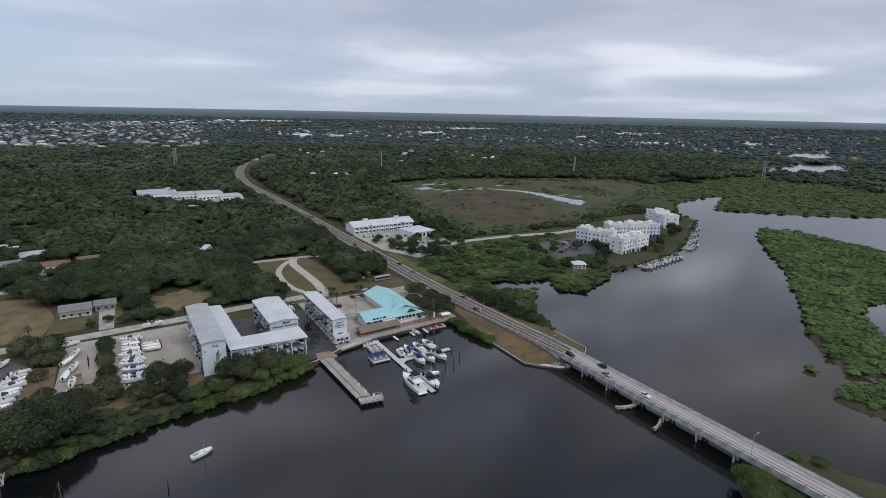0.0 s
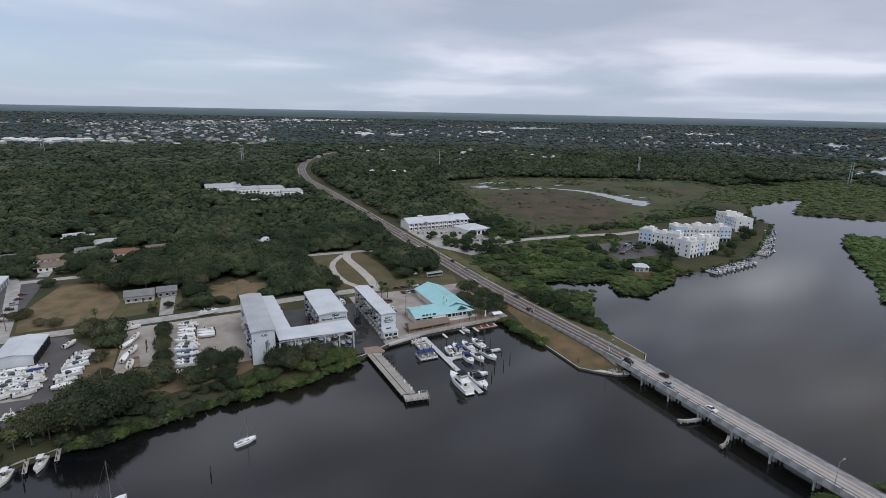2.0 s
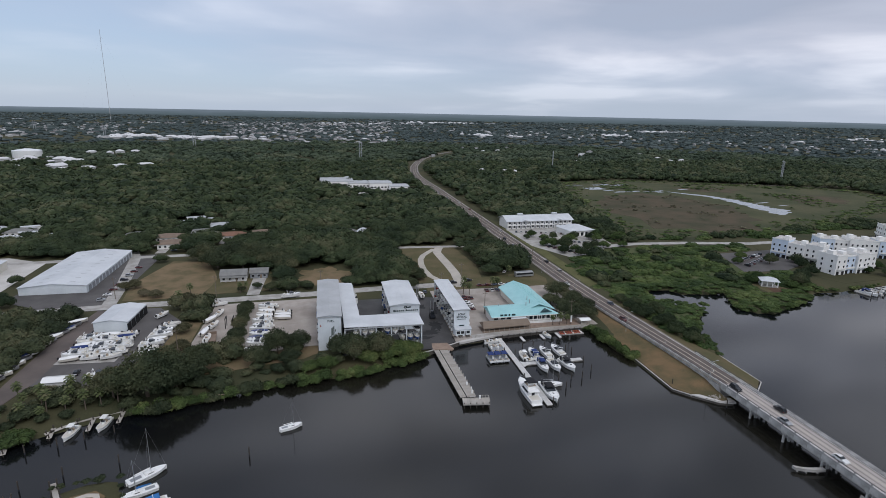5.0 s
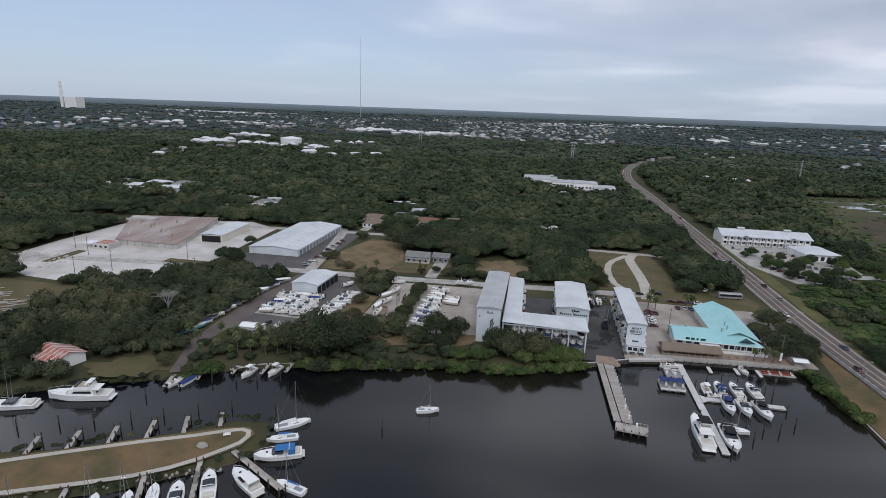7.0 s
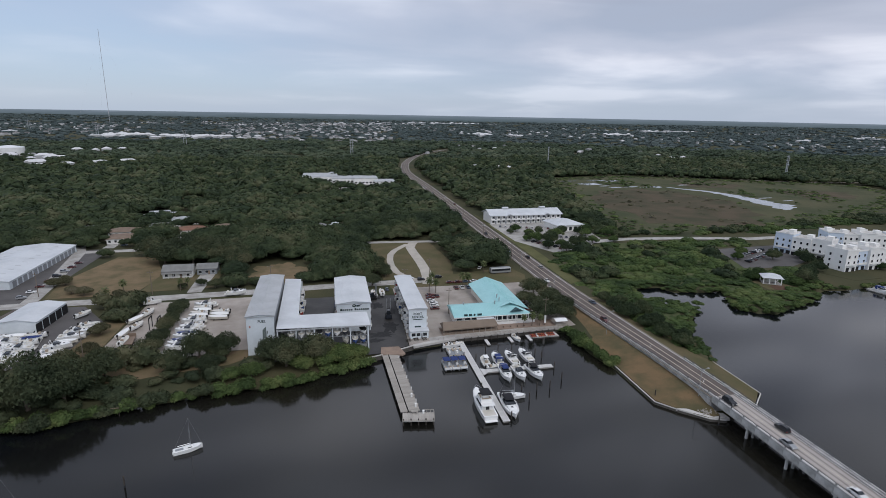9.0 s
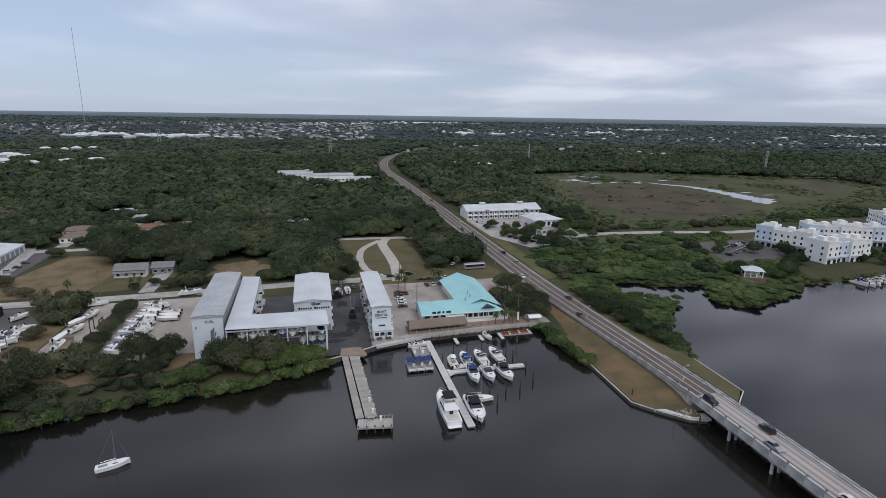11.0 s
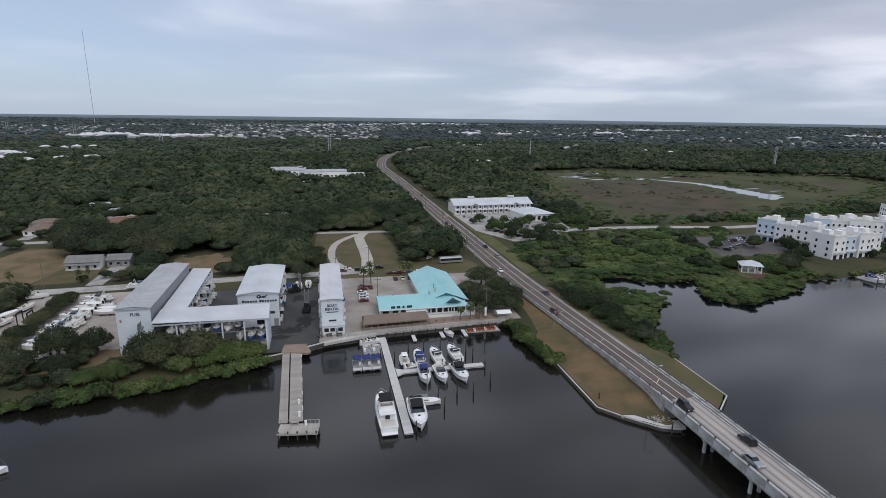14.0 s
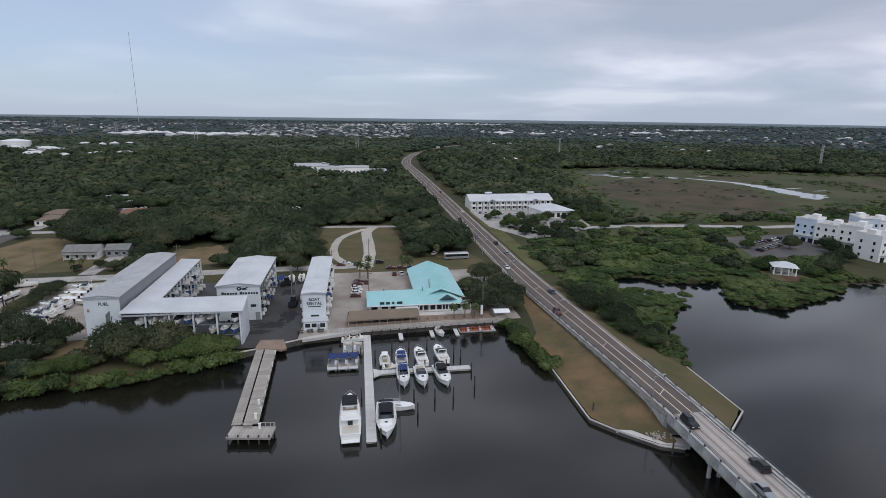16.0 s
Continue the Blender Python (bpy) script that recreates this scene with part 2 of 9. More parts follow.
M_ROOFGREY = mat("weathered_grey_roof", (0.44, 0.455, 0.465), 0.6, 0.08, 0.3, 4, 0.1, tint=(0.37, 0.38, 0.385))
# Siding with side shade put into the colour; also plain grey parts.
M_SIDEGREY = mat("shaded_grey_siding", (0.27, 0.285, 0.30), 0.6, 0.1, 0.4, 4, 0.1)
M_DARKRAIL = mat("weathered_dark_rail", (0.10, 0.10, 0.105), 0.7, 0.2, 2)
M_STEEL = mat("galvanised_steel", (0.42, 0.43, 0.44), 0.45, 0.15, 2, metal=0.6)
M_TURQ = mat("turquoise_metal_roof", (0.36, 0.62, 0.63), 0.45, 0.05, 0.4, 4, 0.1, tint=(0.32, 0.57, 0.58))
M_TURQD = mat("dark_teal_trim", (0.035, 0.075, 0.085), 0.6)
M_TENT = mat("brown_canvas_awning", (0.215, 0.170, 0.130), 0.9, 0.12, 0.8)
M_CREAM = mat("cream_stucco", (0.66, 0.63, 0.55), 0.85, 0.08, 0.5)
M_STUCCO = mat("white_stucco", (0.82, 0.81, 0.78), 0.85, 0.06, 0.5)
M_PALEBLUE = mat("pale_blue_stucco", (0.60, 0.68, 0.78), 0.85, 0.06, 0.5)
M_TILE = mat("terracotta_roof", (0.235, 0.130, 0.090), 0.9, 0.2, 1, 5, 0.3)
M_SHINGLE = mat("grey_shingle_roof", (0.225, 0.225, 0.215), 0.9, 0.2, 1, 5, 0.3)
M_BROWNROOF = mat("brown_shingle_roof", (0.220, 0.165, 0.125), 0.9, 0.2, 1, 5, 0.3)
M_REDROOF = mat("rusty_red_roof", (0.360, 0.100, 0.065), 0.8, 0.3, 1.5, 5, 0.2, tint=(0.42, 0.30, 0.26))
M_RUST = mat("rusted_flat_roof", (0.265, 0.200, 0.175), 0.9, 0.2, 0.25, 6, 0.2, tint=(0.380, 0.330, 0.300), stretch=(1, 0.25, 1))
M_WOODDOCK = mat("weathered_dock_wood", (0.43, 0.40, 0.36), 0.9, 0.2, 1, 6, 0.3, tint=(0.31, 0.285, 0.25), rnd=0.12)
M_TANDOCK = mat("tan_dock_wood", (0.290, 0.215, 0.165), 0.9, 0.2, 1, 6, 0.3, rnd=0.12)
M_WHITEDOCK = mat("bleached_white_dock", (0.640, 0.635, 0.615), 0.8, 0.1, 1, 6, 0.2, tint=(0.52, 0.51, 0.49), rnd=0.06)
M_PILE = mat("tarred_piling", (0.075, 0.065, 0.055), 0.9, 0.3, 2)
M_GEL = mat("white_gelcoat", (0.82, 0.82, 0.80), 0.25, 0.04, 1, 3, 0.0, spec=0.5)
M_GELCREAM = mat("cream_gelcoat", (0.62, 0.59, 0.52), 0.3, 0.05, 1, 3, 0.0, spec=0.5)
M_BLUEHULL = mat("blue_gelcoat", (0.045, 0.090, 0.240), 0.25, 0.08, 1, 3, 0.0, spec=0.5)
M_DARKHULL = mat("dark_gelcoat", (0.030, 0.035, 0.045), 0.25, 0.1, 1, 3, 0.0, spec=0.5)
M_TEALHULL = mat("teal_gelcoat", (0.10, 0.30, 0.34), 0.3, 0.08, 1, 3, 0.0, spec=0.5)
M_CANVAS = mat("navy_canvas", (0.030, 0.050, 0.160), 0.9, 0.15, 1)
M_AZURE = mat("azure_canvas", (0.045, 0.170, 0.420), 0.9, 0.15, 1)
M_BLACKCAN = mat("black_canvas", (0.020, 0.020, 0.023), 0.85, 0.15, 1)
M_TANSEAT = mat("tan_vinyl", (0.40, 0.33, 0.25), 0.6, 0.1, 2)
M_GLASS = mat("tinted_glass", (0.018, 0.022, 0.027), 0.08, 0.05, 1, 3, 0.0, spec=0.6)
M_RUBBER = mat("black_rubber", (0.018, 0.018, 0.019), 0.85, 0.1, 2)
M_CHROME = mat("brushed_aluminium", (0.55, 0.56, 0.57), 0.3, 0.05, 2, metal=0.9)
M_LETTER = mat("dark_green_lettering", (0.025, 0.050, 0.050), 0.7)
M_MULCH = mat("reddish_mulch", (0.120, 0.075, 0.052), 0.95, 0.3, 0.8, 12, 0.4, spec=0.1)
M_TAR = mat("oil_stained_asphalt", (0.030, 0.030, 0.031), 0.7, 0.4, 1.5, 12, 0.3)
M_STAIN = mat("algae_streak", (0.16, 0.19, 0.18), 0.9, 0.3, 2)
M_RED = mat("red_kayak_plastic", (0.300, 0.045, 0.035), 0.45)
M_ORANGE = mat("orange_kayak_plastic", (0.400, 0.115, 0.040), 0.45)
M_ROCK = mat("riprap_stone", (0.40, 0.37, 0.33), 0.95, 0.25, 1.5, rnd=0.15)
M_WOODPOLE = mat("utility_pole_wood", (0.20, 0.165, 0.13), 0.9, 0.2, 2)
M_TOWN = mat("town_walls", (0.46, 0.465, 0.47), 0.9, 0.1, 0.05)
M_TOWNWHITE = mat("pale_town_roofs", (0.66, 0.66, 0.66), 0.8, 0.1, 0.05)
M_MAST = mat("pale_mast_paint", (0.55, 0.55, 0.56), 0.7)
M_TOWNROOF = mat("town_roofs", (0.5, 0.5, 0.5), 0.8)
_t = M_TOWNROOF.node_tree
_g = _t.nodes.new("ShaderNodeNewGeometry")
_r = _t.nodes.new("ShaderNodeValToRGB")
_e = _r.color_ramp.elements
_e[0].position, _e[0].color = 0.25, (0.13, 0.12, 0.115, 1)
_e[1].position, _e[1].color = 0.95, (0.66, 0.66, 0.66, 1)
_e.new(0.6).color = (0.26, 0.255, 0.25, 1)
_t.links.new(_g.outputs["Random Per Island"], _r.inputs[0])
_t.links.new(_r.outputs[0], _t.nodes["Principled BSDF"].inputs["Base Color"])

M_WATER = bpy.data.materials.new("dark_river_water")
M_WATER.use_nodes = True
_t = M_WATER.node_tree
_p = _t.nodes["Principled BSDF"]
_p.inputs["Roughness"].default_value = 0.10
_p.inputs["IOR"].default_value = 1.45
_g = _t.nodes.new("ShaderNodeNewGeometry")
_n0 = _t.nodes.new("ShaderNodeTexNoise")
_n0.inputs["Scale"].default_value, _n0.inputs["Detail"].default_value = 0.012, 3
_t.links.new(_g.outputs["Position"], _n0.inputs["Vector"])
_r = _t.nodes.new("ShaderNodeValToRGB")
_r.color_ramp.elements[0].position, _r.color_ramp.elements[0].color = 0.40, (0.0045, 0.0055, 0.0070, 1)
_r.color_ramp.elements[1].position, _r.color_ramp.elements[1].color = 0.66, (0.0130, 0.0120, 0.0085, 1)
_t.links.new(_n0.outputs[0], _r.inputs[0])
# the shallows east of the bridge are browner
_sx = _t.nodes.new("ShaderNodeSeparateXYZ")
_t.links.new(_g.outputs["Position"], _sx.inputs[0])
_dx = _t.nodes.new("ShaderNodeVectorMath")
_dx.operation = "DISTANCE"
_dx.inputs[1].default_value = (205, -120, 0)
_t.links.new(_g.outputs["Position"], _dx.inputs[0])
_mr = _t.nodes.new("ShaderNodeMapRange")
_mr.inputs[1].default_value, _mr.inputs[2].default_value, _mr.inputs[3].default_value, _mr.inputs[4].default_value = 15, 85, 1, 0
_t.links.new(_dx.outputs["Value"], _mr.inputs[0])
_mx = _t.nodes.new("ShaderNodeMix")
_mx.data_type = "RGBA"
_mx.inputs[7].default_value = (0.050, 0.041, 0.025, 1)
_t.links.new(_mr.outputs[0], _mx.inputs[0])
_t.links.new(_r.outputs[0], _mx.inputs[6])
_t.links.new(_mx.outputs[2], _p.inputs["Base Color"])
_b = _t.nodes.new("ShaderNodeBump")
_b.inputs["Strength"].default_value, _b.inputs["Distance"].default_value = 0.11, 0.05
_n1 = _t.nodes.new("ShaderNodeTexNoise")
_n1.inputs["Scale"].default_value, _n1.inputs["Detail"].default_value = 0.9, 3
_t.links.new(_g.outputs["Position"], _n1.inputs["Vector"])
_t.links.new(_n1.outputs[0], _b.inputs["Height"])
_t.links.new(_b.outputs[0], _p.inputs["Normal"])

# The pale base paints in the sky mirrored by creek and pools.
M_POOL = mat("shallow_water_sky_sheen", (0.300, 0.315, 0.325), 0.08, 0.12, 0.2, 2, 0.0, tint=(0.215, 0.225, 0.225), spec=0.5)

# ---- helpers of this scene ----
rng = np.random.default_rng(7)


class G:
    """Collects verts and faces of one mesh."""

    def __init__(self):
        self.v, self.f = [], []

    def add(self, vs, fs):
        o = len(self.v)
        self.v += [tuple(p) for p in vs]
        self.f += [tuple(i + o for i in q) for q in fs]
        return self

    def box(self, x0, y0, z0, x1, y1, z1):
        return self.add([(x0, y0, z0), (x1, y0, z0), (x1, y1, z0), (x0, y1, z0), (x0, y0, z1), (x1, y0, z1), (x1, y1, z1), (x0, y1, z1)],
                        [(3, 2, 1, 0), (4, 5, 6, 7), (0, 1, 5, 4), (1, 2, 6, 5), (2, 3, 7, 6), (3, 0, 4, 7)])

    def prism(self, pts, z0, z1):
        n = len(pts)
        area = sum(pts[i - 1][0] * pts[i][1] - pts[i][0] * pts[i - 1][1] for i in range(n))
        if area < 0:
            pts = pts[::-1]
        return self.add([(*p, z0) for p in pts] + [(*p, z1) for p in pts],
                        [tuple(range(n))[::-1], tuple(range(n, 2 * n))] + [(i, (i + 1) % n, n + (i + 1) % n, n + i) for i in range(n)])

    def gable(self, x0, y0, x1, y1, z, rise, axis="y", eave=0.0, thick=0.15):
        """A pitched roof with its ridge along axis: a folded plate with thickness."""
        x0, y0, x1, y1 = x0 - eave, y0 - eave, x1 + eave, y1 + eave
        vs = []
        for dz in (0, thick):
            if axis == "y":
                xm = (x0 + x1) / 2
                vs += [(x0, y0, z + dz), (xm, y0, z + rise + dz), (x1, y0, z + dz), (x0, y1, z + dz), (xm, y1, z + rise + dz), (x1, y1, z + dz)]
            else:
                ym = (y0 + y1) / 2
                vs += [(x1, y0, z + dz), (x1, ym, z + rise + dz), (x1, y1, z + dz), (x0, y0, z + dz), (x0, ym, z + rise + dz), (x0, y1, z + dz)]
        fs = [(0, 3, 4, 1), (1, 4, 5, 2), (6, 7, 10, 9), (7, 8, 11, 10), (0, 1, 7, 6), (1, 2, 8, 7), (4, 3, 9, 10), (5, 4, 10, 11), (3, 0, 6, 9), (2, 5, 11, 8)]
        return self.add(vs, fs)

    def hip(self, x0, y0, x1, y1, z, rise, eave=0.4):
        x0, y0, x1, y1 = x0 - eave, y0 - eave, x1 + eave, y1 + eave
        w, d = x1 - x0, y1 - y0
        if w > d:
            r = [(x0 + d / 2, (y0 + y1) / 2, z + rise), (x1 - d / 2, (y0 + y1) / 2, z + rise)]
            fs = [(0, 1, 5, 4), (2, 3, 4, 5), (3, 0, 4), (1, 2, 5)]
        else:
            r = [((x0 + x1) / 2, y0 + w / 2, z + rise), ((x0 + x1) / 2, y1 - w / 2, z + rise)]
            fs = [(0, 1, 4), (1, 2, 5, 4), (2, 3, 5), (3, 0, 4, 5)]
        return self.add([(x0, y0, z), (x1, y0, z), (x1, y1, z), (x0, y1, z)] + r, fs + [(3, 2, 1, 0)])

    def rod(self, a, b, r0, r1=None, n=6):
        r1 = r0 if r1 is None else r1
        a, b = Vector(a), Vector(b)
        q = (b - a).to_track_quat("Z", "Y")
        vs = []
        for c, r in ((a, r0), (b, r1)):
            for i in range(n):
                w = 2 * math.pi * i / n
                vs.append(c + q @ Vector((r * math.cos(w), r * math.sin(w), 0)))
        return self.add(vs, [tuple(range(n))[::-1], tuple(range(n, 2 * n))] + [(i, (i + 1) % n, n + (i + 1) % n, n + i) for i in range(n)])

    def loft(self, rings, cap=True, closed=True):
        """Skin rings of equal count."""
        n = len(rings[0])
        vs = [p for r in rings for p in r]
        fs = []
        for k in range(len(rings) - 1):
            for i in range(n if closed else n - 1):
                j = (i + 1) % n
                fs.append((k * n + i, k * n + j, (k + 1) * n + j, (k + 1) * n + i))
        if cap:
            fs += [tuple(range(n))[::-1], tuple(range((len(rings) - 1) * n, len(rings) * n))]
        return self.add(vs, fs)


def mesh_of(name, g, material, smooth=False):
    me = bpy.data.meshes.new(name)
    me.from_pydata(g.v, [], g.f)
    me.materials.append(material)
    if smooth:
        me.polygons.foreach_set("use_smooth", [True] * len(me.polygons))
    return me


def part(name, g, material, parent=None, label="", at=None, smooth=False):
    """One mesh object under a thing or a part."""
    ob = new(name, g if isinstance(g, bpy.types.Mesh) else mesh_of(name, g, material, smooth))
    ob.parent = parent
    if at is not None:
        ob.matrix_basis = at
    return tagged(ob, label)


def thing(name, label, category, group="", kind="", at=None):
    ob = new(name)
    ob.empty_display_size = 0.5
    if at is not None:
        ob.matrix_basis = at
    return tagged(ob, label, category, group, kind)


def solo(name, g, material, label, category, group="", kind="", smooth=False):
    return tagged(part(name, g, material, smooth=smooth), label, category, group, kind)


def big_mesh(name, v, f, material):
    """Many triangles from arrays."""
    me = bpy.data.meshes.new(name)
    me.vertices.add(len(v))
    me.vertices.foreach_set("co", np.ascontiguousarray(v, np.float32).ravel())
    n = len(f)
    me.loops.add(3 * n)
    me.loops.foreach_set("vertex_index", np.ascontiguousarray(f, np.int32).ravel())
    me.polygons.add(n)
    me.polygons.foreach_set("loop_start", np.arange(0, 3 * n, 3, dtype=np.int32))
    me.update(calc_edges=True)
    me.materials.append(material)
    return me


def seg_dist(P, poly, closed=True):
    """Distance of points from the outline of a polygon or line."""
    poly = np.asarray(poly, float)
    a = poly
    b = np.roll(poly, -1, 0)
    if not closed:
        a, b = a[:-1], b[:-1]
    best = np.full(len(P), 1e9)
    for p, q in zip(a, b):
        d = q - p
        u = np.clip(((P - p) @ d) / max(d @ d, 1e-9), 0, 1)
        best = np.minimum(best, np.hypot(*(P - p - u[:, None] * d).T))
    return best


def inside(P, poly):
    poly = np.asarray(poly, float)
    r = np.zeros(len(P), bool)
    for p, q in zip(poly, np.roll(poly, -1, 0)):
        c = (p[1] > P[:, 1]) != (q[1] > P[:, 1])
        x = (q[0] - p[0]) * (P[:, 1] - p[1]) / ((q[1] - p[1]) or 1e-9) + p[0]
        r ^= c & (P[:, 0] < x)
    return r


def rect(x0, y0, x1, y1):
    return [(x0, y0), (x1, y0), (x1, y1), (x0, y1)]


def sheet(name, poly, z, material, label, category, thick=0.12):
    """A flat patch of paving or lawn that lies on the ground."""
    return solo(name, G().prism(poly, z - thick, z), material, label, category, kind="structure")


def strip(name, line, w, z, material, label, category):
    """A lane along a line, z of each point given or one for all."""
    g = G()
    L = [Vector(p[:2]) for p in line]
    Z = [p[2] if len(p) > 2 else z for p in line]
    ring = []
    for i, p in enumerate(L):
        d = (L[min(i + 1, len(L) - 1)] - L[max(i - 1, 0)]).normalized()
        s = Vector((d.y, -d.x)) * w / 2
        a, b = p - s, p + s
        ring.append([(a.x, a.y, Z[i]), (b.x, b.y, Z[i]), (b.x, b.y, Z[i] - 0.12), (a.x, a.y, Z[i] - 0.12)])
    g.loft(ring)
    return solo(name, g, material, label, category, kind="structure")


GZ = 1.6   # height of the land above the river

# ---- land and water ----
RIVER = [(-900, -360), (-400, -175), (-200, -96), (-142, -69), (-130, -61), (-123, -54.5), (-114, -52.5), (-106, -49.5), (-99, -47), (-93, -42), (-85, -37.5), (-68, -30.5),
         (-51, -28), (-33, -22), (-8, -17), (-1, -18), (14, -13), (30, -6), (34, -4), (47, 2), (65, 6), (105, 9), (107, 2), (107, -12), (110, -22),
         (110, -47), (114, -52), (120, -58), (132, -58), (144, -48), (145, -30), (150, -19), (152, -6), (156, 1), (164.5, 11), (176.5, 23), (175, 27), (168, 28.5), (160, 32), (158, 42), (161, 52),
         (168, 51.5), (175.6, 53), (178, 44.5), (188, 43.5), (198, 40), (205, 46), (201, 38)]
RIVER += [(198, 31), (192.5, 20), (196.5, 14.5), (204, 10), (220, 17), (236, 22), (253, 35), (268, 34), (286, 36), (330, 43), (372, 60), (466, 116), (487, 152), (546, 198), (605, 211), (664, 217),
          (640, 195), (576, 165), (553, 148), (577, 126), (616, 83), (800, -40), (1300, -320), (1300, -700), (300, -300), (160, -190), (153, -162), (148, -150),
          (146, -137), (134, -132), (122, -133), (113, -139), (104, -152), (98, -190), (60, -700), (-900, -700)]
ISLE = [(485, 63), (452, 44), (418, 20), (398, 4), (377, -15), (340, -38), (318, -54), (281, -76), (256, -90), (244, -98), (232, -113), (222, -121), (236, -129), (262, -124),
        (284, -112), (309, -91), (332, -84), (349, -88), (420, -130), (640, -140), (560, -80), (489, -36), (500, 10), (509, 46)]
CLUMP = [(194, -128), (212, -127), (250, -142), (300, -168), (230, -165), (196, -146)]
BUSH = [(212, -109), (218, -109), (219, -114), (213, -115)]
PARK = [(-320, -190), (-200, -130), (-114, -89), (-97, -83), (-80, -72.5), (-70, -65), (-61, -62), (-57, -64), (-54, -70), (-56, -78), (-66, -86), (-80, -96), (-104, -107), (-130, -120),
        (-200, -152), (-320, -215)]
POND = [(1030, 350), (1120, 400), (1350, 450), (1420, 400), (1300, 325), (1200, 275), (1120, 320)]
POND_B = [(1000, 180), (1060, 200), (1150, 130), (1000, 80), (940, 120)]
POND_C = [(1500, 560), (1640, 640), (1800, 640), (1700, 540), (1560, 500)]
POND_D = [(1950, 930), (2110, 1090), (2300, 1080), (2100, 900)]
POND_E = [(700, 372), (744, 376), (778, 345), (760, 296), (735, 308), (738, 345)]


def land_depth(P):
    """Metres inland (positive) or out on the water (negative)."""
    water = inside(P, RIVER)
    d = seg_dist(P, RIVER)
    for isle in (ISLE, CLUMP, BUSH, PARK):
        i = inside(P, isle)
        water &= ~i
        d = np.minimum(d, seg_dist(P, isle))
    for pond in (POND, POND_B, POND_C, POND_D, POND_E):
        water |= inside(P, pond)
        d = np.minimum(d, seg_dist(P, pond))
    return np.where(water, -d, d)


def graded(a, b, step, reach, grow=1.22):
    core = list(np.arange(a, b + step, step))
    s, x, y = step, core[-1], core[0]
    hi, lo = [], []
    while x < reach:
        s *= grow
        x, y = x + s, y - s
        hi.append(x)
        lo.append(y)
    return np.array(lo[::-1] + core + hi)


gx, gy = graded(-260, 680, 5, 6500), graded(-250, 420, 5, 6500)
GX, GY = np.meshgrid(gx, gy)
gp = np.stack([GX.ravel(), GY.ravel()], 1)
gd = land_depth(gp)
gz = np.interp(gd, [-6, -1.5, 0, 1.5, 4], [-2.2, -0.8, 0.1, 1.2, GZ])
gz = np.where((gp[:, 0] > 110) & (gp[:, 0] < 144) & (gp[:, 1] > -62) & (gp[:, 1] < -4), np.minimum(gz, 0.3), gz)
nx, ny = len(gx), len(gy)
ii = (np.arange(ny - 1)[:, None] * nx + np.arange(nx - 1)[None]).ravel()
gf = np.concatenate([np.stack([ii, ii + 1, ii + nx + 1], 1), np.stack([ii, ii + nx + 1, ii + nx], 1)])
ground = tagged(new("ground", big_mesh("ground", np.c_[gp, gz], gf, M_GROUND)), "dark green scrubby lowland that reaches the horizon", "ground", kind="structure")
water = tagged(new("water", mesh_of("water", G().add([(-6500, -6500, 0), (6500, -6500, 0), (6500, 6500, 0), (-6500, 6500, 0)], [(0, 1, 2, 3)]), M_WATER)),
               "dark still tidal river water reflecting the clouds", "river", kind="structure")

BARE = []   # patches that carry no trees


def patch(name, poly, z, material, label, category, trees=False):
    if not trees:
        BARE.append(poly)
    return sheet(name, poly, z, material, label, category)


MARSH = [(228, 165), (262, 160), (320, 168), (400, 185), (480, 205), (560, 240), (650, 300), (668, 380), (560, 440), (470, 480), (400, 500), (310, 486), (285, 430), (262, 370), (236, 270)]
patch("marsh", MARSH, GZ + 0.05, M_SEDGE, "flat dull green salt marsh grass", "marsh")


def ragged(cx, cy, rx, ry, seed, rough=0.35, turn=0.0, n=48):
    """An uneven closed outline round a centre."""
    out = []
    for k in range(n):
        a = 2 * math.pi * k / n
        f = 1 + rough * (noise.noise(Vector((2.2 * math.cos(a), 2.2 * math.sin(a), seed))) + 0.5 * noise.noise(Vector((6 * math.cos(a), 6 * math.sin(a), seed + 9))))
        x, y = rx * f * math.cos(a), ry * f * math.sin(a)
        out.append((cx + x * math.cos(turn) - y * math.sin(turn), cy + x * math.sin(turn) + y * math.cos(turn)))
    return out


BROWN = ragged(333, 272, 66, 104, 4.0, 0.4, -0.30)
sheet("marsh_flat", BROWN, GZ + 0.09, M_MARSH, "brown bare salt marsh flat", "marsh")
sheet("marsh_flat", ragged(470, 400, 40, 24, 7.0, 0.6), GZ + 0.08, M_MARSH, "brown patch of salt marsh", "marsh")
sheet("marsh_flat", ragged(545, 320, 40, 30, 2.0, 0.6), GZ + 0.08, M_MARSH, "brown patch of salt marsh grass", "marsh")
# the creek: a wandering channel with ragged banks, broken into pools at its west end
mid_line = [(404, 388, 1.2), (413, 374, 3.0), (424, 360, 6), (433, 344, 5), (436, 326, 8), (437, 306, 10), (436, 288, 9), (434, 270, 12), (437, 254, 13), (430, 242, 9), (424, 234, 3)]
ml = [tuple(np.interp(u, range(len(mid_line)), [p[i] for p in mid_line]) for i in range(3)) for u in np.linspace(0, len(mid_line) - 1, 46)]
east = [(x + w * (1 + 0.85 * noise.noise(Vector((x * 0.2, y * 0.22, 1)))), y + 2 * noise.noise(Vector((x, y * 0.3, 5)))) for x, y, w in ml]
west = [(x - w * (1 + 0.85 * noise.noise(Vector((x * 0.2, y * 0.22, 8)))), y + 2 * noise.noise(Vector((x, y * 0.3, 3)))) for x, y, w in ml]
CREEK = east + west[::-1]
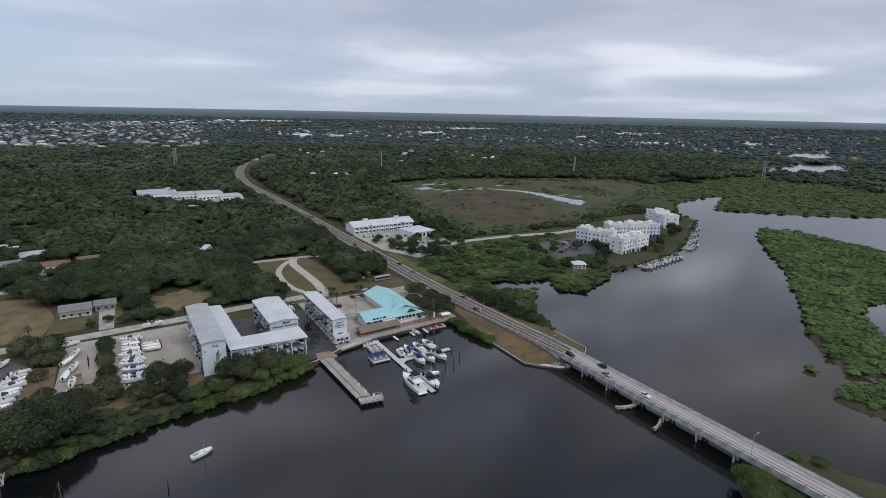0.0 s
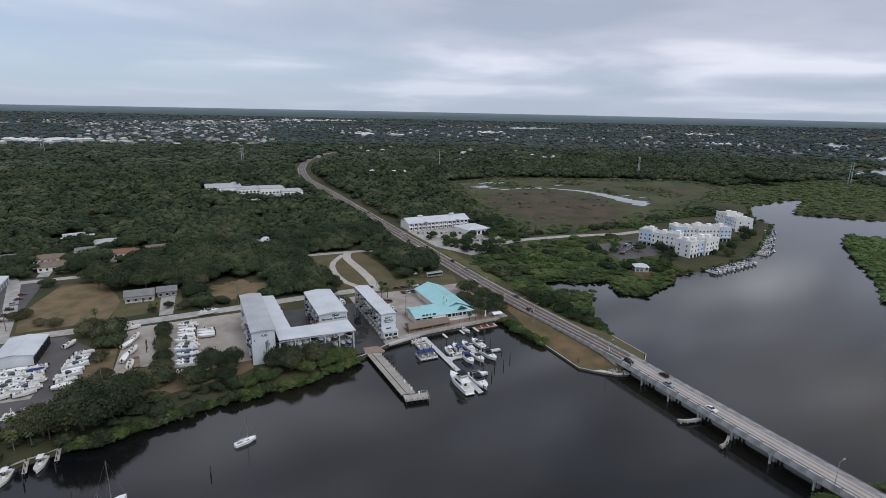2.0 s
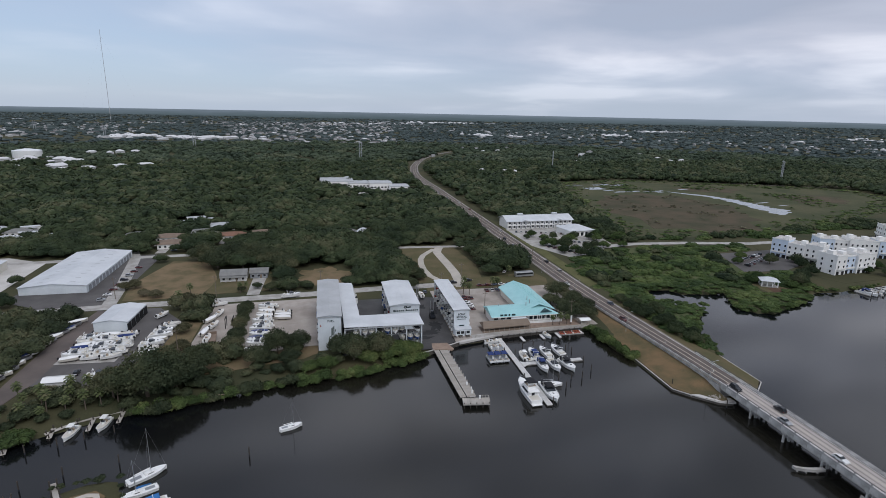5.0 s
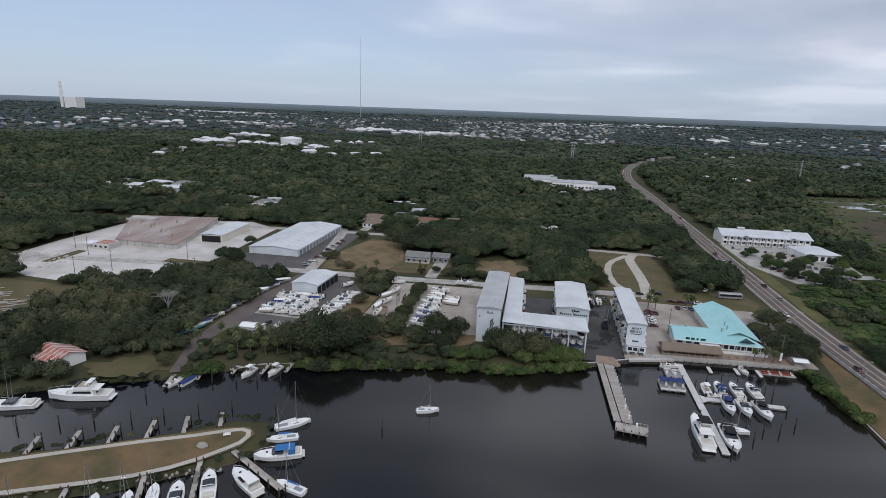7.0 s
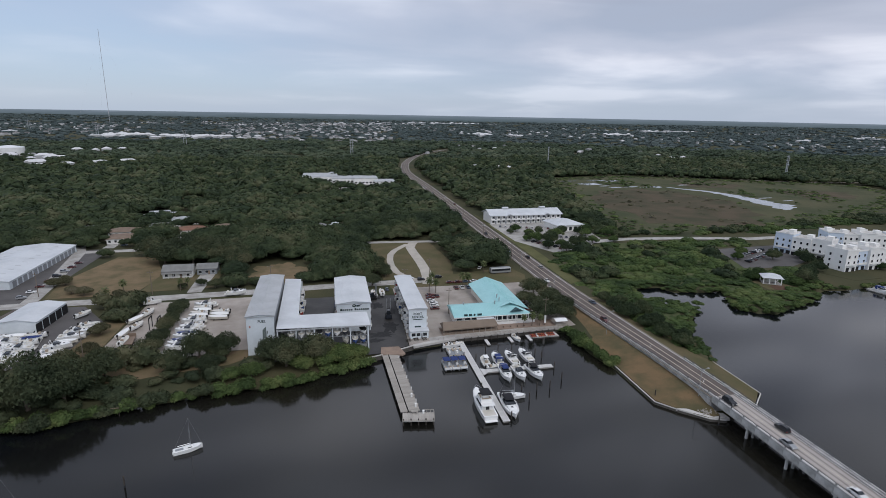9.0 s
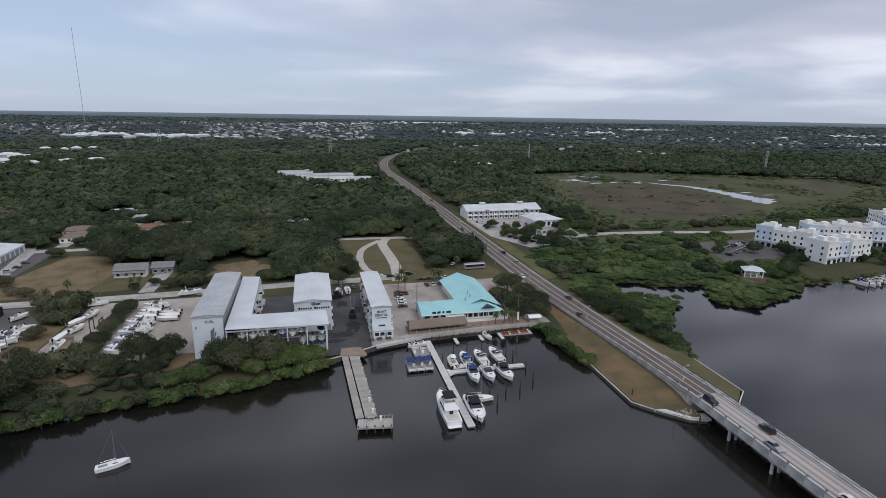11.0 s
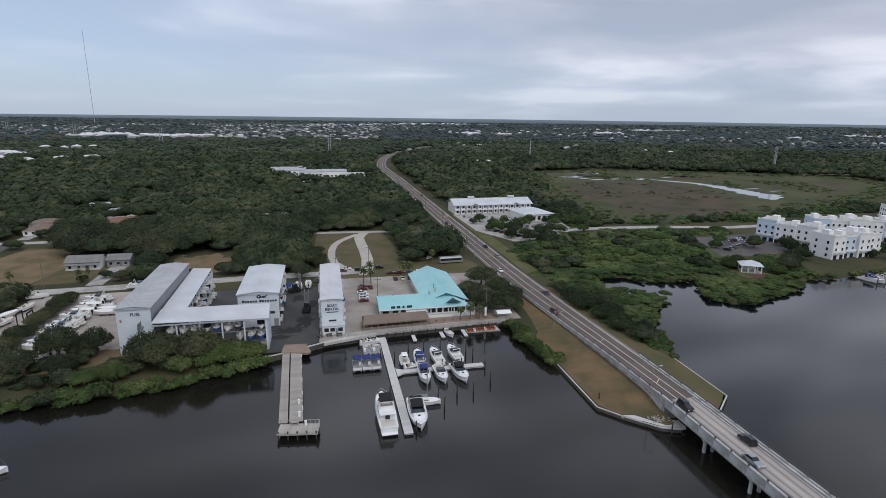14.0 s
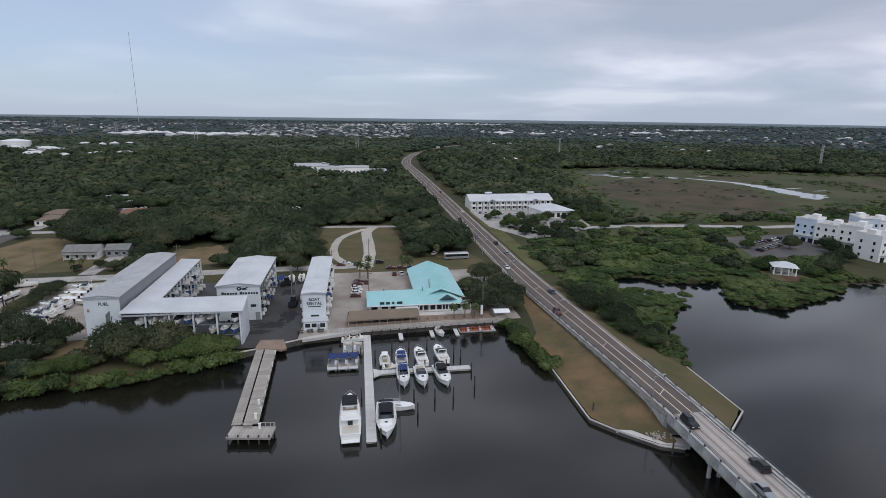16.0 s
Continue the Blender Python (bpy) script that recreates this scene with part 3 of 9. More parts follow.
sheet("creek", CREEK, GZ + 0.14, M_POOL, "shallow pale creek reflecting the sky in the marsh", "creek")
for x, y, a, b, q in ((325, 422, 13, 9, 1.0), (350, 455, 14, 5, 2.0), (342, 391, 9, 3, 3.0), (362, 394, 11, 3, 4.0), (384, 390, 13, 3.2, 5.0), (452, 188, 18, 4, 6.0), (398, 396, 6, 2, 8.0), (312, 452, 12, 4, 9.0), (436, 404, 7, 2.5, 10.0), (376, 452, 12, 3, 11.0), (366, 446, 8, 2, 12.0), (334, 404, 7, 2.2, 13.0), (392, 386, 5, 3, 14.0), (460, 300, 9, 1.6, 15.0), (470, 282, 7, 1.4, 16.0)):
    sheet("marsh_pool", ragged(x, y, a, b, q, 0.7, 0.2), GZ + 0.13, M_POOL, "small pale pool in the marsh", "pool")
strip("marsh_track", [(440, 520), (500, 484), (557, 452), (629, 412), (700, 410), (780, 420)], 3.0, GZ + 0.12, M_SAND, "pale sandy track beyond the marsh", "track")

# roads
road_x = lambda y: float(np.interp(y, [-54, -20, 60], [127.2, 126.6, 125.6]))
road_line = [(road_x(y), y, z) for y, z in ((-54, 5.1), (-30, 4.65), (-5, 3.8), (20, 2.9), (45, 2.2), (70, 1.95), (130, 1.9), (240, 1.9), (340, 1.9), (430, 1.9))]
road_line += [(124, 500, 1.9), (124, 560, 1.9), (130, 620, 1.9), (141, 690, 1.9), (158, 760, 1.9), (185, 850, 1.9), (225, 940, 1.9), (280, 1020, 1.9)]
half_w = lambda y: float(np.interp(y, [-54, -25, 30], [3.85, 4.1, 5.3]))
fine_line = [tuple(np.interp(u, range(len(road_line)), [p[i] for p in road_line]) for i in range(3)) for u in np.linspace(0, len(road_line) - 1, 4 * (len(road_line) - 1) + 1)]


def lane(name, f0, f1, lift, m, label, category, w=0.0):
    """A band along the highway between two fractions of its half width."""
    g = G()
    v = [(x + half_w(y) * f + d, y, z + lift) for x, y, z in fine_line for f, d in ((f0, -w / 2), (f1, w / 2))]
    g.add(v, [(2 * i, 2 * i + 1, 2 * i + 3, 2 * i + 2) for i in range(len(fine_line) - 1)])
    return solo(name, g, m, label, category, kind="structure", smooth=False)


lane("highway_shoulder", -1.0, 1.0, -0.06, M_ROADFAR, "worn sandy shoulder of the highway", "road shoulder", 1.9)
lane("highway", -1.0, 1.0, 0.0, M_ROAD, "two-lane brown-grey asphalt highway with a turn lane", "road")
for f, w, mt in ((-0.94, 0.24, M_LINE), (0.94, 0.24, M_LINE), (-0.29, 0.28, M_YELLOW), (0.29, 0.28, M_YELLOW)):
    lane("road_line", f, f, 0.03, mt, "painted line along the highway", "road marking", w)
for y in range(-46, 420, 9):
    z = np.interp(y + 2, [p[1] for p in road_line[:10]], [p[2] for p in road_line[:10]]) + 0.05
    if y % 27 == 8 and y < 260:
        g = G()
        z2 = np.interp(y, [p[1] for p in road_line[:10]], [p[2] for p in road_line[:10]]) + 0.05
        rx = road_x(y)
        g.add([(rx - 1.1, y, z2), (rx - 0.9, y, z2), (rx + 1.1, y + 2.0, z), (rx + 0.9, y + 2.0, z)], [(0, 1, 2, 3)])
        solo("road_hatch", g, M_LINE, "painted hatch bar in the highway median", "road marking", "median hatching", "structure")
BARE.append(rect(115, -60, 136, 520))
BARE.append([(115, 500), (136, 500), (145, 640), (175, 760), (300, 1020), (270, 1030), (150, 770), (122, 640)])
# embankment that carries the road up to the bridge
g = G()
ring = []
for x, y, z in [(road_x(-53), -53, 5.0)] + road_line[1:7]:
    q = 0.05 if y < 30 else 1.6
    w = half_w(y)
    ring.append([(x - w - 0.2 - (z - GZ) * q, y, GZ - 0.8), (x - w, y, z - 0.2), (x + w, y, z - 0.2), (x + w + 0.3 + (z - GZ) * q, y, GZ - 0.8)])
g.loft(ring)
solo("road_embankment", g, M_SPIT, "grassy earth embankment carrying the highway", "embankment", kind="structure")

def slope(name, label, m, rows, bulge):
    """Lawn that falls from the road to the seawall. Rows: y, outer x, inner x, inner z."""
    g = G()
    ring = []
    for y, xo, xi, zi in rows:
        ring.append([(xo + (xi - xo) * u, y, 0.85 + (zi - 0.85) * u ** bulge) for u in np.linspace(0, 1, 7)] + [(xi, y, GZ - 0.5), (xo, y, GZ - 0.5)])
    g.loft(ring)
    return solo(name, g, m, label, "lawn", kind="structure", smooth=False)


slope("spit_slope", "brown dry grass falling from the road to the seawall", M_SPIT,
      [(-57.6, 119.8, 123.1, GZ), (-55, 117.0, 123.1, GZ + 0.3), (-52, 114.3, 123.0, 2.4), (-49.5, 112.2, 122.9, 3.0), (-46.6, 110.4, 122.8, 3.4), (-40, 110.4, 122.5, 3.5), (-30, 110.5, 122.1, 3.5), (-22, 110.6, 121.8, 3.4),
       (-12, 109.0, 121.4, 3.2), (0, 108.5, 121.0, 2.9), (12, 110, 120.7, 2.5), (24, 111, 120.5, 2.2), (36, 112, 120.4, 1.9)], 1.15)
slope("spit_slope_east", "dry green-brown grass falling from the road to the inlet", M_GRASS,
      [(-58, 133.8, 132.4, GZ), (-54, 137.6, 132.4, GZ + 0.6), (-50, 142.0, 132.4, 3.0), (-47.6, 144.2, 132.3, 3.5), (-36, 144.4, 132.2, 3.7), (-24, 144.7, 132.0, 3.6), (-10, 146, 131.8, 3.2), (6, 148, 131.5, 2.7), (24, 150, 131.3, 2.2), (40, 150, 131.2, 1.9)], 1.2)
# lanes, lots and lawns on the marina side
strip("shore_lane", [(-330, 40), (-240, 52), (-150, 63), (-100, 67), (-58, 68), (-12, 71), (20, 74), (50, 75), (68, 77)], 7, GZ + 0.10, M_CONC, "pale concrete lane behind the marina", "road")
BARE.append([(-330, 34), (-100, 60), (104, 66), (104, 82), (-100, 74), (-330, 46)])
strip("back_lane", [(-330, 140), (-240, 150), (-185, 151), (-121, 156), (-86, 158), (-70, 176)], 6, GZ + 0.10, M_CONC, "pale residential lane", "road")
strip("side_lane", [(-104, 68), (-108, 100), (-118, 155), (-140, 215)], 6, GZ + 0.09, M_CONC, "pale side lane between warehouse and field", "road")
BARE += [[(-330, 134), (-70, 150), (-66, 182), (-90, 164), (-330, 146)]]
patch("marina_yard", [(0, -3), (34, -3), (45, 2), (46.5, 56), (36, 58), (0, 58)], GZ + 0.12, M_WETASPH, "dark wet asphalt yard between the boat sheds", "yard")
patch("boat_lot", [(-58, 8), (-46, 6), (-38, 4), (-30, 3), (-20, 8), (-9, 8), (-6, 10), (-6, 64), (-56, 62)], GZ + 0.12, M_SAND, "pale grey sandy lot where boats stand", "lot")
patch("dirt_bank", [(-56, -8), (-44, -10), (-30, -6), (-14, -3), (-9, 1), (-9, 7.6), (-20, 7.6), (-30, 2.6), (-46, 5.6), (-57, 7.6)], GZ + 0.10, M_DIRT, "bare brown earth bank with tyre ruts", "dirt", True)
patch("dirt_strip", [(-70, -12), (-58, -12), (-58, 40), (-66, 42)], GZ + 0.11, M_DIRT, "strip of bare brown dirt", "dirt")
patch("black_lot", [(-104, -8), (-78, -14), (-70, -12), (-66, 42), (-80, 62), (-100, 62)], GZ + 0.12, M_ASPH, "black asphalt boat yard", "yard")
sheet("boat_slab", [(-101, 7), (-81, 6), (-79, 20), (-82, 34), (-99, 36)], GZ + 0.15, M_CONC, "pale concrete slab under the stored boats", "slab")
patch("fishing_lane", [(-101, -46), (-98, -45), (-104.5, -24), (-101, -6), (-99, 62), (-106, 62), (-110, 30), (-110, -6), (-109, -24)], GZ + 0.13, M_ROAD, "narrow dark lane to the shore", "lane")
patch("camper_clearing", ragged(20, 194, 10, 14, 2.0, 0.4), GZ + 0.07, M_DIRT, "small bare clearing in the wood", "clearing")
patch("trailer_lot", ragged(-106, 261, 13, 11, 9.0, 0.4), GZ + 0.08, M_CONC, "pale lot with mobile homes in the wood", "lot")
patch("brown_field", [(-100, 74), (-66, 76), (-62, 100), (-65, 114), (-74, 140), (-94, 144), (-104, 100)], GZ + 0.08, M_DIRT, "mown brown field", "field")
patch("bare_clearing", ragged(-6, 100, 15, 17, 3.0, 0.5), GZ + 0.07, M_DIRT, "bare brown clearing behind the lane", "clearing")
patch("cottage_lawn", [(-64.5, 78), (-34, 80), (-34, 112), (-62, 110)], GZ + 0.09, M_GRASS, "dry lawn of the cottage", "lawn")
patch("restaurant_lot", [(45.2, 1.5), (53, 4), (112, 10), (112, 66), (46.8, 66), (46.6, 50)], GZ + 0.11, M_SAND, "pale gravel car park of the restaurant", "car park")
sheet("lot_verge", [(46, 66.5), (112, 66.5), (116, 78), (112, 92), (70, 82), (46, 80)], GZ + 0.06, M_GRASS, "worn dry grass behind the restaurant", "verge")
patch("drive_lawn", [(44, 80), (80, 84), (84, 110), (80, 160), (44, 162), (42, 120)], GZ + 0.08, M_GRASS, "dry lawn round the looped drive", "lawn")
strip("looped_drive", [(64.4, 70), (66, 81), (67.2, 95), (67.2, 112), (66.6, 128), (66.4, 142), (68.5, 150), (71, 156)], 5.4, GZ + 0.14, M_SHELL, "pale shell drive", "drive")
strip("looped_drive_branch", [(66, 151), (61, 144), (56, 136), (52.8, 127), (51.2, 116), (50.8, 104), (52, 92), (55.5, 83), (60, 77)], 3.6, GZ + 0.135, M_SHELL, "pale shell drive branch", "drive")
strip("drive_entry", [(30, 159), (60, 158), (84, 156.5), (118, 152)], 5.0, GZ + 0.13, M_CONC, "pale cross lane", "drive")
patch("median_verge", [(133, 60), (140, 62), (141, 150), (138, 190), (134, 250)], GZ + 0.08, M_GREEN, "green mown verge beside the highway", "verge")
patch("motel_lot", [(136, 150), (150, 118), (176, 128), (196, 150), (200, 182), (196, 205), (135, 205)], GZ + 0.10, M_CONC, "pale car park of the motel", "car park")
strip("condo_lane", [(176, 140), (210, 146), (250, 144), (300, 135), (345, 138)], 7, GZ + 0.12, M_CONC, "pale lane to the condominiums", "road")
BARE.append([(176, 134), (250, 138), (345, 130), (345, 146), (250, 152), (176, 146)])
sheet("thicket_floor", [(137, 16), (149, 6), (160, 13), (168, 24), (156, 29), (154, 44), (157, 56), (178, 57), (182, 49), (190, 47), (198, 44), (207, 51), (206, 38), (202, 29), (198, 20), (206, 15), (232, 28), (222, 34), (222, 60), (246, 62), (240, 70), (255, 112), (250, 138), (176, 134), (150, 118), (150, 62), (140, 58)], GZ + 0.06, M_FEN, "bright green grass under the thicket", "grass")
patch("condo_lot", [(240, 70), (270, 70), (300, 84), (300, 116), (255, 112)], GZ + 0.11, M_ASPH, "asphalt car park of the condominiums", "car park")
patch("condo_lawn", [(282, 42), (330, 47), (372, 64), (466, 120), (470, 160), (420, 170), (300, 136), (270, 70)], GZ + 0.07, M_GROUND, "green lawn round the condominiums", "lawn")
patch("gazebo_lawn", [(225, 36), (240, 38), (240, 50), (225, 50)], GZ + 0.07, M_GRASS, "patchy clearing round the pavilion", "lawn")
patch("slab_field", [(-240, 27), (-227, 22), (-203, 20), (-166, 36), (-160, 70), (-164, 150), (-190, 165), (-266, 150), (-268, 82), (-266, 56)], GZ + 0.09, M_SLAB, "bleached concrete slab of a cleared factory", "slab")
patch("green_clearing", ragged(-303, 212, 16, 22, 5.0, 0.4), GZ + 0.08, M_GREEN, "small bright green clearing in the wood", "clearing")
patch("west_field", [(-260, -30), (-190, -30), (-176, 0), (-190, 16), (-260, 16)], GZ + 0.08, M_GRASS, "dry field with stacked pipes", "field")
patch("creekside_lawn", ragged(-115, -45, 14, 7.5, 6.0, 0.4, 0.3), GZ + 0.06, M_GRASS, "lawn of the house on the shore", "lawn")
patch("warehouse_lot", [(-152, 82), (-130, 64), (-104, 62), (-104, 162), (-152, 164)], GZ + 0.085, M_ASPH, "asphalt round the warehouse", "yard")
patch("park_lawn", [(-318, -192), (-200, -140), (-112, -93), (-97, -85), (-80, -76), (-68, -69.5), (-61, -67.5), (-58, -70), (-59, -76), (-66, -84), (-78, -93), (-102, -105), (-130, -118), (-200, -153), (-318, -211)],
      GZ + 0.06, M_SPIT, "dry brown lawn on the park spit", "lawn")
BARE.append([(111, 8), (109, -12), (112, -22), (112, -46), (116, -51), (121, -55), (121, 30), (112, 30)])
BARE.append([(131, -50), (142, -46), (143, -24), (136, 0), (131, 0)])
patch("school_lot", [(-14, 428), (30, 404), (96, 378), (98, 440), (50, 470), (-14, 500)], GZ + 0.08, M_CONC, "pale yard round the school", "yard")
BARE += [rect(-12, -4, 60, 66), MARSH, [(90, 74), (116, 74), (116, 91), (92, 88)]]

# ---- bridge ----
BX0, BX1, BZ = 123.35, 131.05, 5.1
BEND = -168
bridge = thing("bridge", "grey concrete two-lane road bridge on low piers over the river", "bridge", kind="structure")
for k in range(9):
    ya, yb = -54 - 12.8 * k, max(-54 - 12.8 * (k + 1), BEND)
    part("deck_span", G().box(BX0, yb + 0.03, BZ - 0.35, BX1, ya - 0.03, BZ), M_DECK, bridge)
    for x in (BX0 + 1.8, BX0 + 3.6, BX0 + 5.4):
        part("girder", G().box(x, yb + 0.1, BZ - 1.35, x + 0.6, ya - 0.1, BZ - 0.354), M_PARAPET, bridge)
    for x in (BX0 - 0.3, BX1 - 0.3):
        part("edge_girder", G().box(x, yb + 0.08, BZ - 1.75, x + 0.6, ya - 0.08, BZ - 0.92), M_CONC, bridge)
g = G().box(-0.15, -4.44, -1.5, 0.15, 0, -0.1).box(-0.17, -4.44, 0.32, 0.17, 0, 0.5).box(-0.08, -4.44, -0.1, 0.08, 0, 0.32)
for k in range(9):
    g.box(-0.17, -0.28 - 0.5 * k, -0.1, 0.17, -0.06 - 0.5 * k, 0.32)
panel_me = mesh_of("parapet_panel", g, M_PARAPET)
rail_me = mesh_of("hand_rail", G().rod((0, 0, 0.95), (0, -4.5, 0.95), 0.07).box(-0.12, -0.3, 0.5, 0.12, -0.05, 0.9), M_DARKRAIL)
for x, s in ((BX0, -1), (BX1, 1)):
    a, b = (x - 0.34, x) if s < 0 else (x, x + 0.34)
    for k in range(50 if s < 0 else 31):
        ya = (56 if s < 0 else -30) - 4.5 * k
        if ya < BEND + 1:
            continue
        zz = np.interp(ya - 2, [p[1] for p in road_line[:7]], [p[2] for p in road_line[:7]])
        o = s * (half_w(ya - 2) - 3.85) + road_x(ya - 2) - 127.2
        part("parapet_panel", panel_me, None, bridge, at=pose((a + b) / 2 + o, ya, zz))
        part("hand_rail", rail_me, None, bridge, at=pose((a + b) / 2 + o, ya, zz))
    c = b + 0.004 if s < 0 else a - 0.554
    part("walkway", G().box(c, BEND, BZ, c + 0.55, -50, BZ + 0.2), M_PARAPET, bridge)
    # Asphalt-dark strip paints the shadow line along the gutter joint.
    part("gutter_shadow_joint", G().box(c + (0.56 if s < 0 else -0.6), BEND, BZ - 0.02, c + (1.15 if s < 0 else -0.01), -54, BZ + 0.012), M_ASPH, bridge, "dark strip painting the shadow along the gutter")
for k in range(9):
    y = -54 - 12.8 * k
    if k:
        part("pier_cap", G().box(BX0 + 0.1, y - 0.55, BZ - 2.35, BX1 - 0.1, y + 0.55, BZ - 1.77), M_PARAPET, bridge)
        for x in (BX0 + 0.6, BX0 + 2.6, BX1 - 2.6, BX1 - 0.6):
            part("pier_column", G().rod((x, y, -2.5), (x, y, BZ - 2.34), 0.36, n=10), M_PARAPET, bridge)
part("abutment", G().box(BX0 - 0.4, -54, 0, BX1 + 0.4, -52.6, BZ - 0.36), M_CONC, bridge)
part("wing_wall", G().box(122.75, -53.4, 0.6, 123.05, -34, 4.0), M_PARAPET, bridge)
part("far_abutment", G().box(BX0 - 0.4, BEND - 1.4, 0, BX1 + 0.4, BEND, BZ - 0.36), M_CONC, bridge)
for dx in (-1.9, 1.9):
    part("lane_line", G().box((BX0 + BX1) / 2 + dx * 1.55 - 0.09, BEND, BZ, (BX0 + BX1) / 2 + dx * 1.55 + 0.09, -54, BZ + 0.014), M_LINE, bridge)
part("centre_line", G().box((BX0 + BX1) / 2 - 0.09, BEND, BZ, (BX0 + BX1) / 2 + 0.09, -54, BZ + 0.013), M_YELLOW, bridge)
for x in (1.35, 2.85, 4.85, 6.35):
    part("tyre_track", G().box(BX0 + x - 0.25, BEND, BZ, BX0 + x + 0.25, -54, BZ + 0.008), M_TYRE, bridge, "darker worn wheel track")
# old fender remains beside the channel piers
for pts in ([(115.9, -91.4), (117.6, -92.4), (119.8, -93.2), (123.4, -93.8)], [(116.4, -107.3), (118.2, -107.2), (120.4, -106.4), (123.4, -104.6)]):
    f = thing("bridge_fender", "short curved concrete fender stub beside a bridge pier", "fender", "bridge fenders")
    for p, q in zip(pts, pts[1:]):
        part("beam", G().prism([(p[0], p[1] - 0.5), (q[0], q[1] - 0.5), (q[0], q[1] + 0.5), (p[0], p[1] + 0.5)], 0.6, 1.4), M_CONC, f)
        part("piling", G().rod(((p[0] + q[0]) / 2, (p[1] + q[1]) / 2, -2), ((p[0] + q[0]) / 2, (p[1] + q[1]) / 2, 0.7), 0.3), M_CONC, f)
road2 = strip("south_highway", [(127.2, BEND, 5.1), (129, -185, 4.9), (132, -205, 4.6), (138, -240, 4), (150, -330, 3.6)], 10.6, 0, M_ASPH, "dark asphalt highway south of the bridge", "road")
g = G()
g.loft([[(x - 14, y, -1.5), (x - 7, y, z - 0.2), (x + 7, y, z - 0.2), (x + 14, y, -1.5)] for x, y, z in ((127.2, BEND - 0.5, 4.9), (129, -185, 4.8), (132, -205, 4.5), (138, -240, 3.9), (150, -330, 3.5))])
solo("south_embankment", g, M_SPIT, "grassy embankment south of the bridge", "embankment", kind="structure")


def wall_line(name, pts, h, w, label):
    """A tide-stained wall with a pale cap."""
    t = thing(name, label, "seawall", kind="structure")
    for i, (p, q) in enumerate(zip(pts, pts[1:])):
        d = Vector((q[0] - p[0], q[1] - p[1])).normalized()
        for nm, m, k, z0, z1 in (("wall_face", M_TIDE, w * 0.8, -1.5, h - 0.22), ("wall_cap", M_SLAB, w, h - 0.216, h)):
            s = Vector((d.y, -d.x)) * k / 2
            part(nm, G().prism([(p[0] + s.x, p[1] + s.y), (q[0] + s.x, q[1] + s.y), (q[0] - s.x, q[1] - s.y), (p[0] - s.x, p[1] - s.y)], z0, z1 + 0.003 * (i % 2)), m, t)
    return t


wall_line("seawall", [(110.2, -22), (110, -47), (114, -52), (120, -58), (124, -59.5)], 0.95, 0.32, "pale concrete seawall round the road spit")
wall_line("seawall", [(132.5, -59), (144.6, -48.4), (145, -28), (145.6, -20)], 0.95, 0.32, "pale concrete seawall on the east of the spit")
wall_line("quay_wall", [(26, -7.2), (34.4, -4), (47, 2), (65.2, 5.8), (106, 8.8)], GZ + 0.15, 0.5, "concrete quay wall along the marina")
# ---- boats, cars: built once, then copied ----
def hull_ring(x, half, zk, zc, zg, flare=0.86):
    return [(x, half, zg), (x, half * flare, zc), (x, 0, zk), (x, -half * flare, zc), (x, -half, zg)]


def hull_mesh(L, B, fb, draft, sheer=0.35, fine=0.55):
    rings = []
    for k in range(9):
        u = k / 8
        w = B / 2 * (0.90 + 0.10 * min(1, u * 3)) * (1 if u < fine else math.sqrt(max(0.0, 1 - ((u - fine) / (1 - fine)) ** 2.2)))
        w = max(w, 0.03)
        rise = max(0, (u - 0.55) / 0.45) ** 2
        rings.append(hull_ring(L * (u - 0.5), w, -draft * (1 - rise), 0.08 * fb + rise * fb * 0.45, fb + sheer * u * u, 0.88 - 0.35 * rise))
    return rings


def house_rings(x0, x1, w, z0, h, rake_f=0.5, rake_b=0.15, taper=0.8):
    """A cabin with raked ends and leaning sides."""
    lo = [(x0, -w / 2, z0), (x1 - 0.25, -w / 2, z0), (x1, -w * 0.28, z0), (x1, w * 0.28, z0), (x1 - 0.25, w / 2, z0), (x0, w / 2, z0)]
    t = taper
    hi = [(x0 + rake_b, -w / 2 * t, z0 + h), (x1 - 0.25 - rake_f, -w / 2 * t, z0 + h), (x1 - rake_f, -w * 0.26 * t, z0 + h),
          (x1 - rake_f, w * 0.26 * t, z0 + h), (x1 - 0.25 - rake_f, w / 2 * t, z0 + h), (x0 + rake_b, w / 2 * t, z0 + h)]
    return [lo, hi]


def deck_mesh(L, B, fb, sheer, fine, inset=0.10, drop=0.04):
    top, n = [], 9
    pts = []
    for k in range(n):
        r = hull_mesh(L, B, fb, 0.3, sheer, fine)[k]
        pts.append((r[0][0], max(r[0][1] - inset, 0.01), r[0][2] - drop))
    g = G()
    vs = [(x, y, z) for x, y, z in pts] + [(x, -y, z) for x, y, z in pts]
    g.add(vs, [(k, n + k, n + k + 1, k + 1) for k in range(n - 1)])
    return g


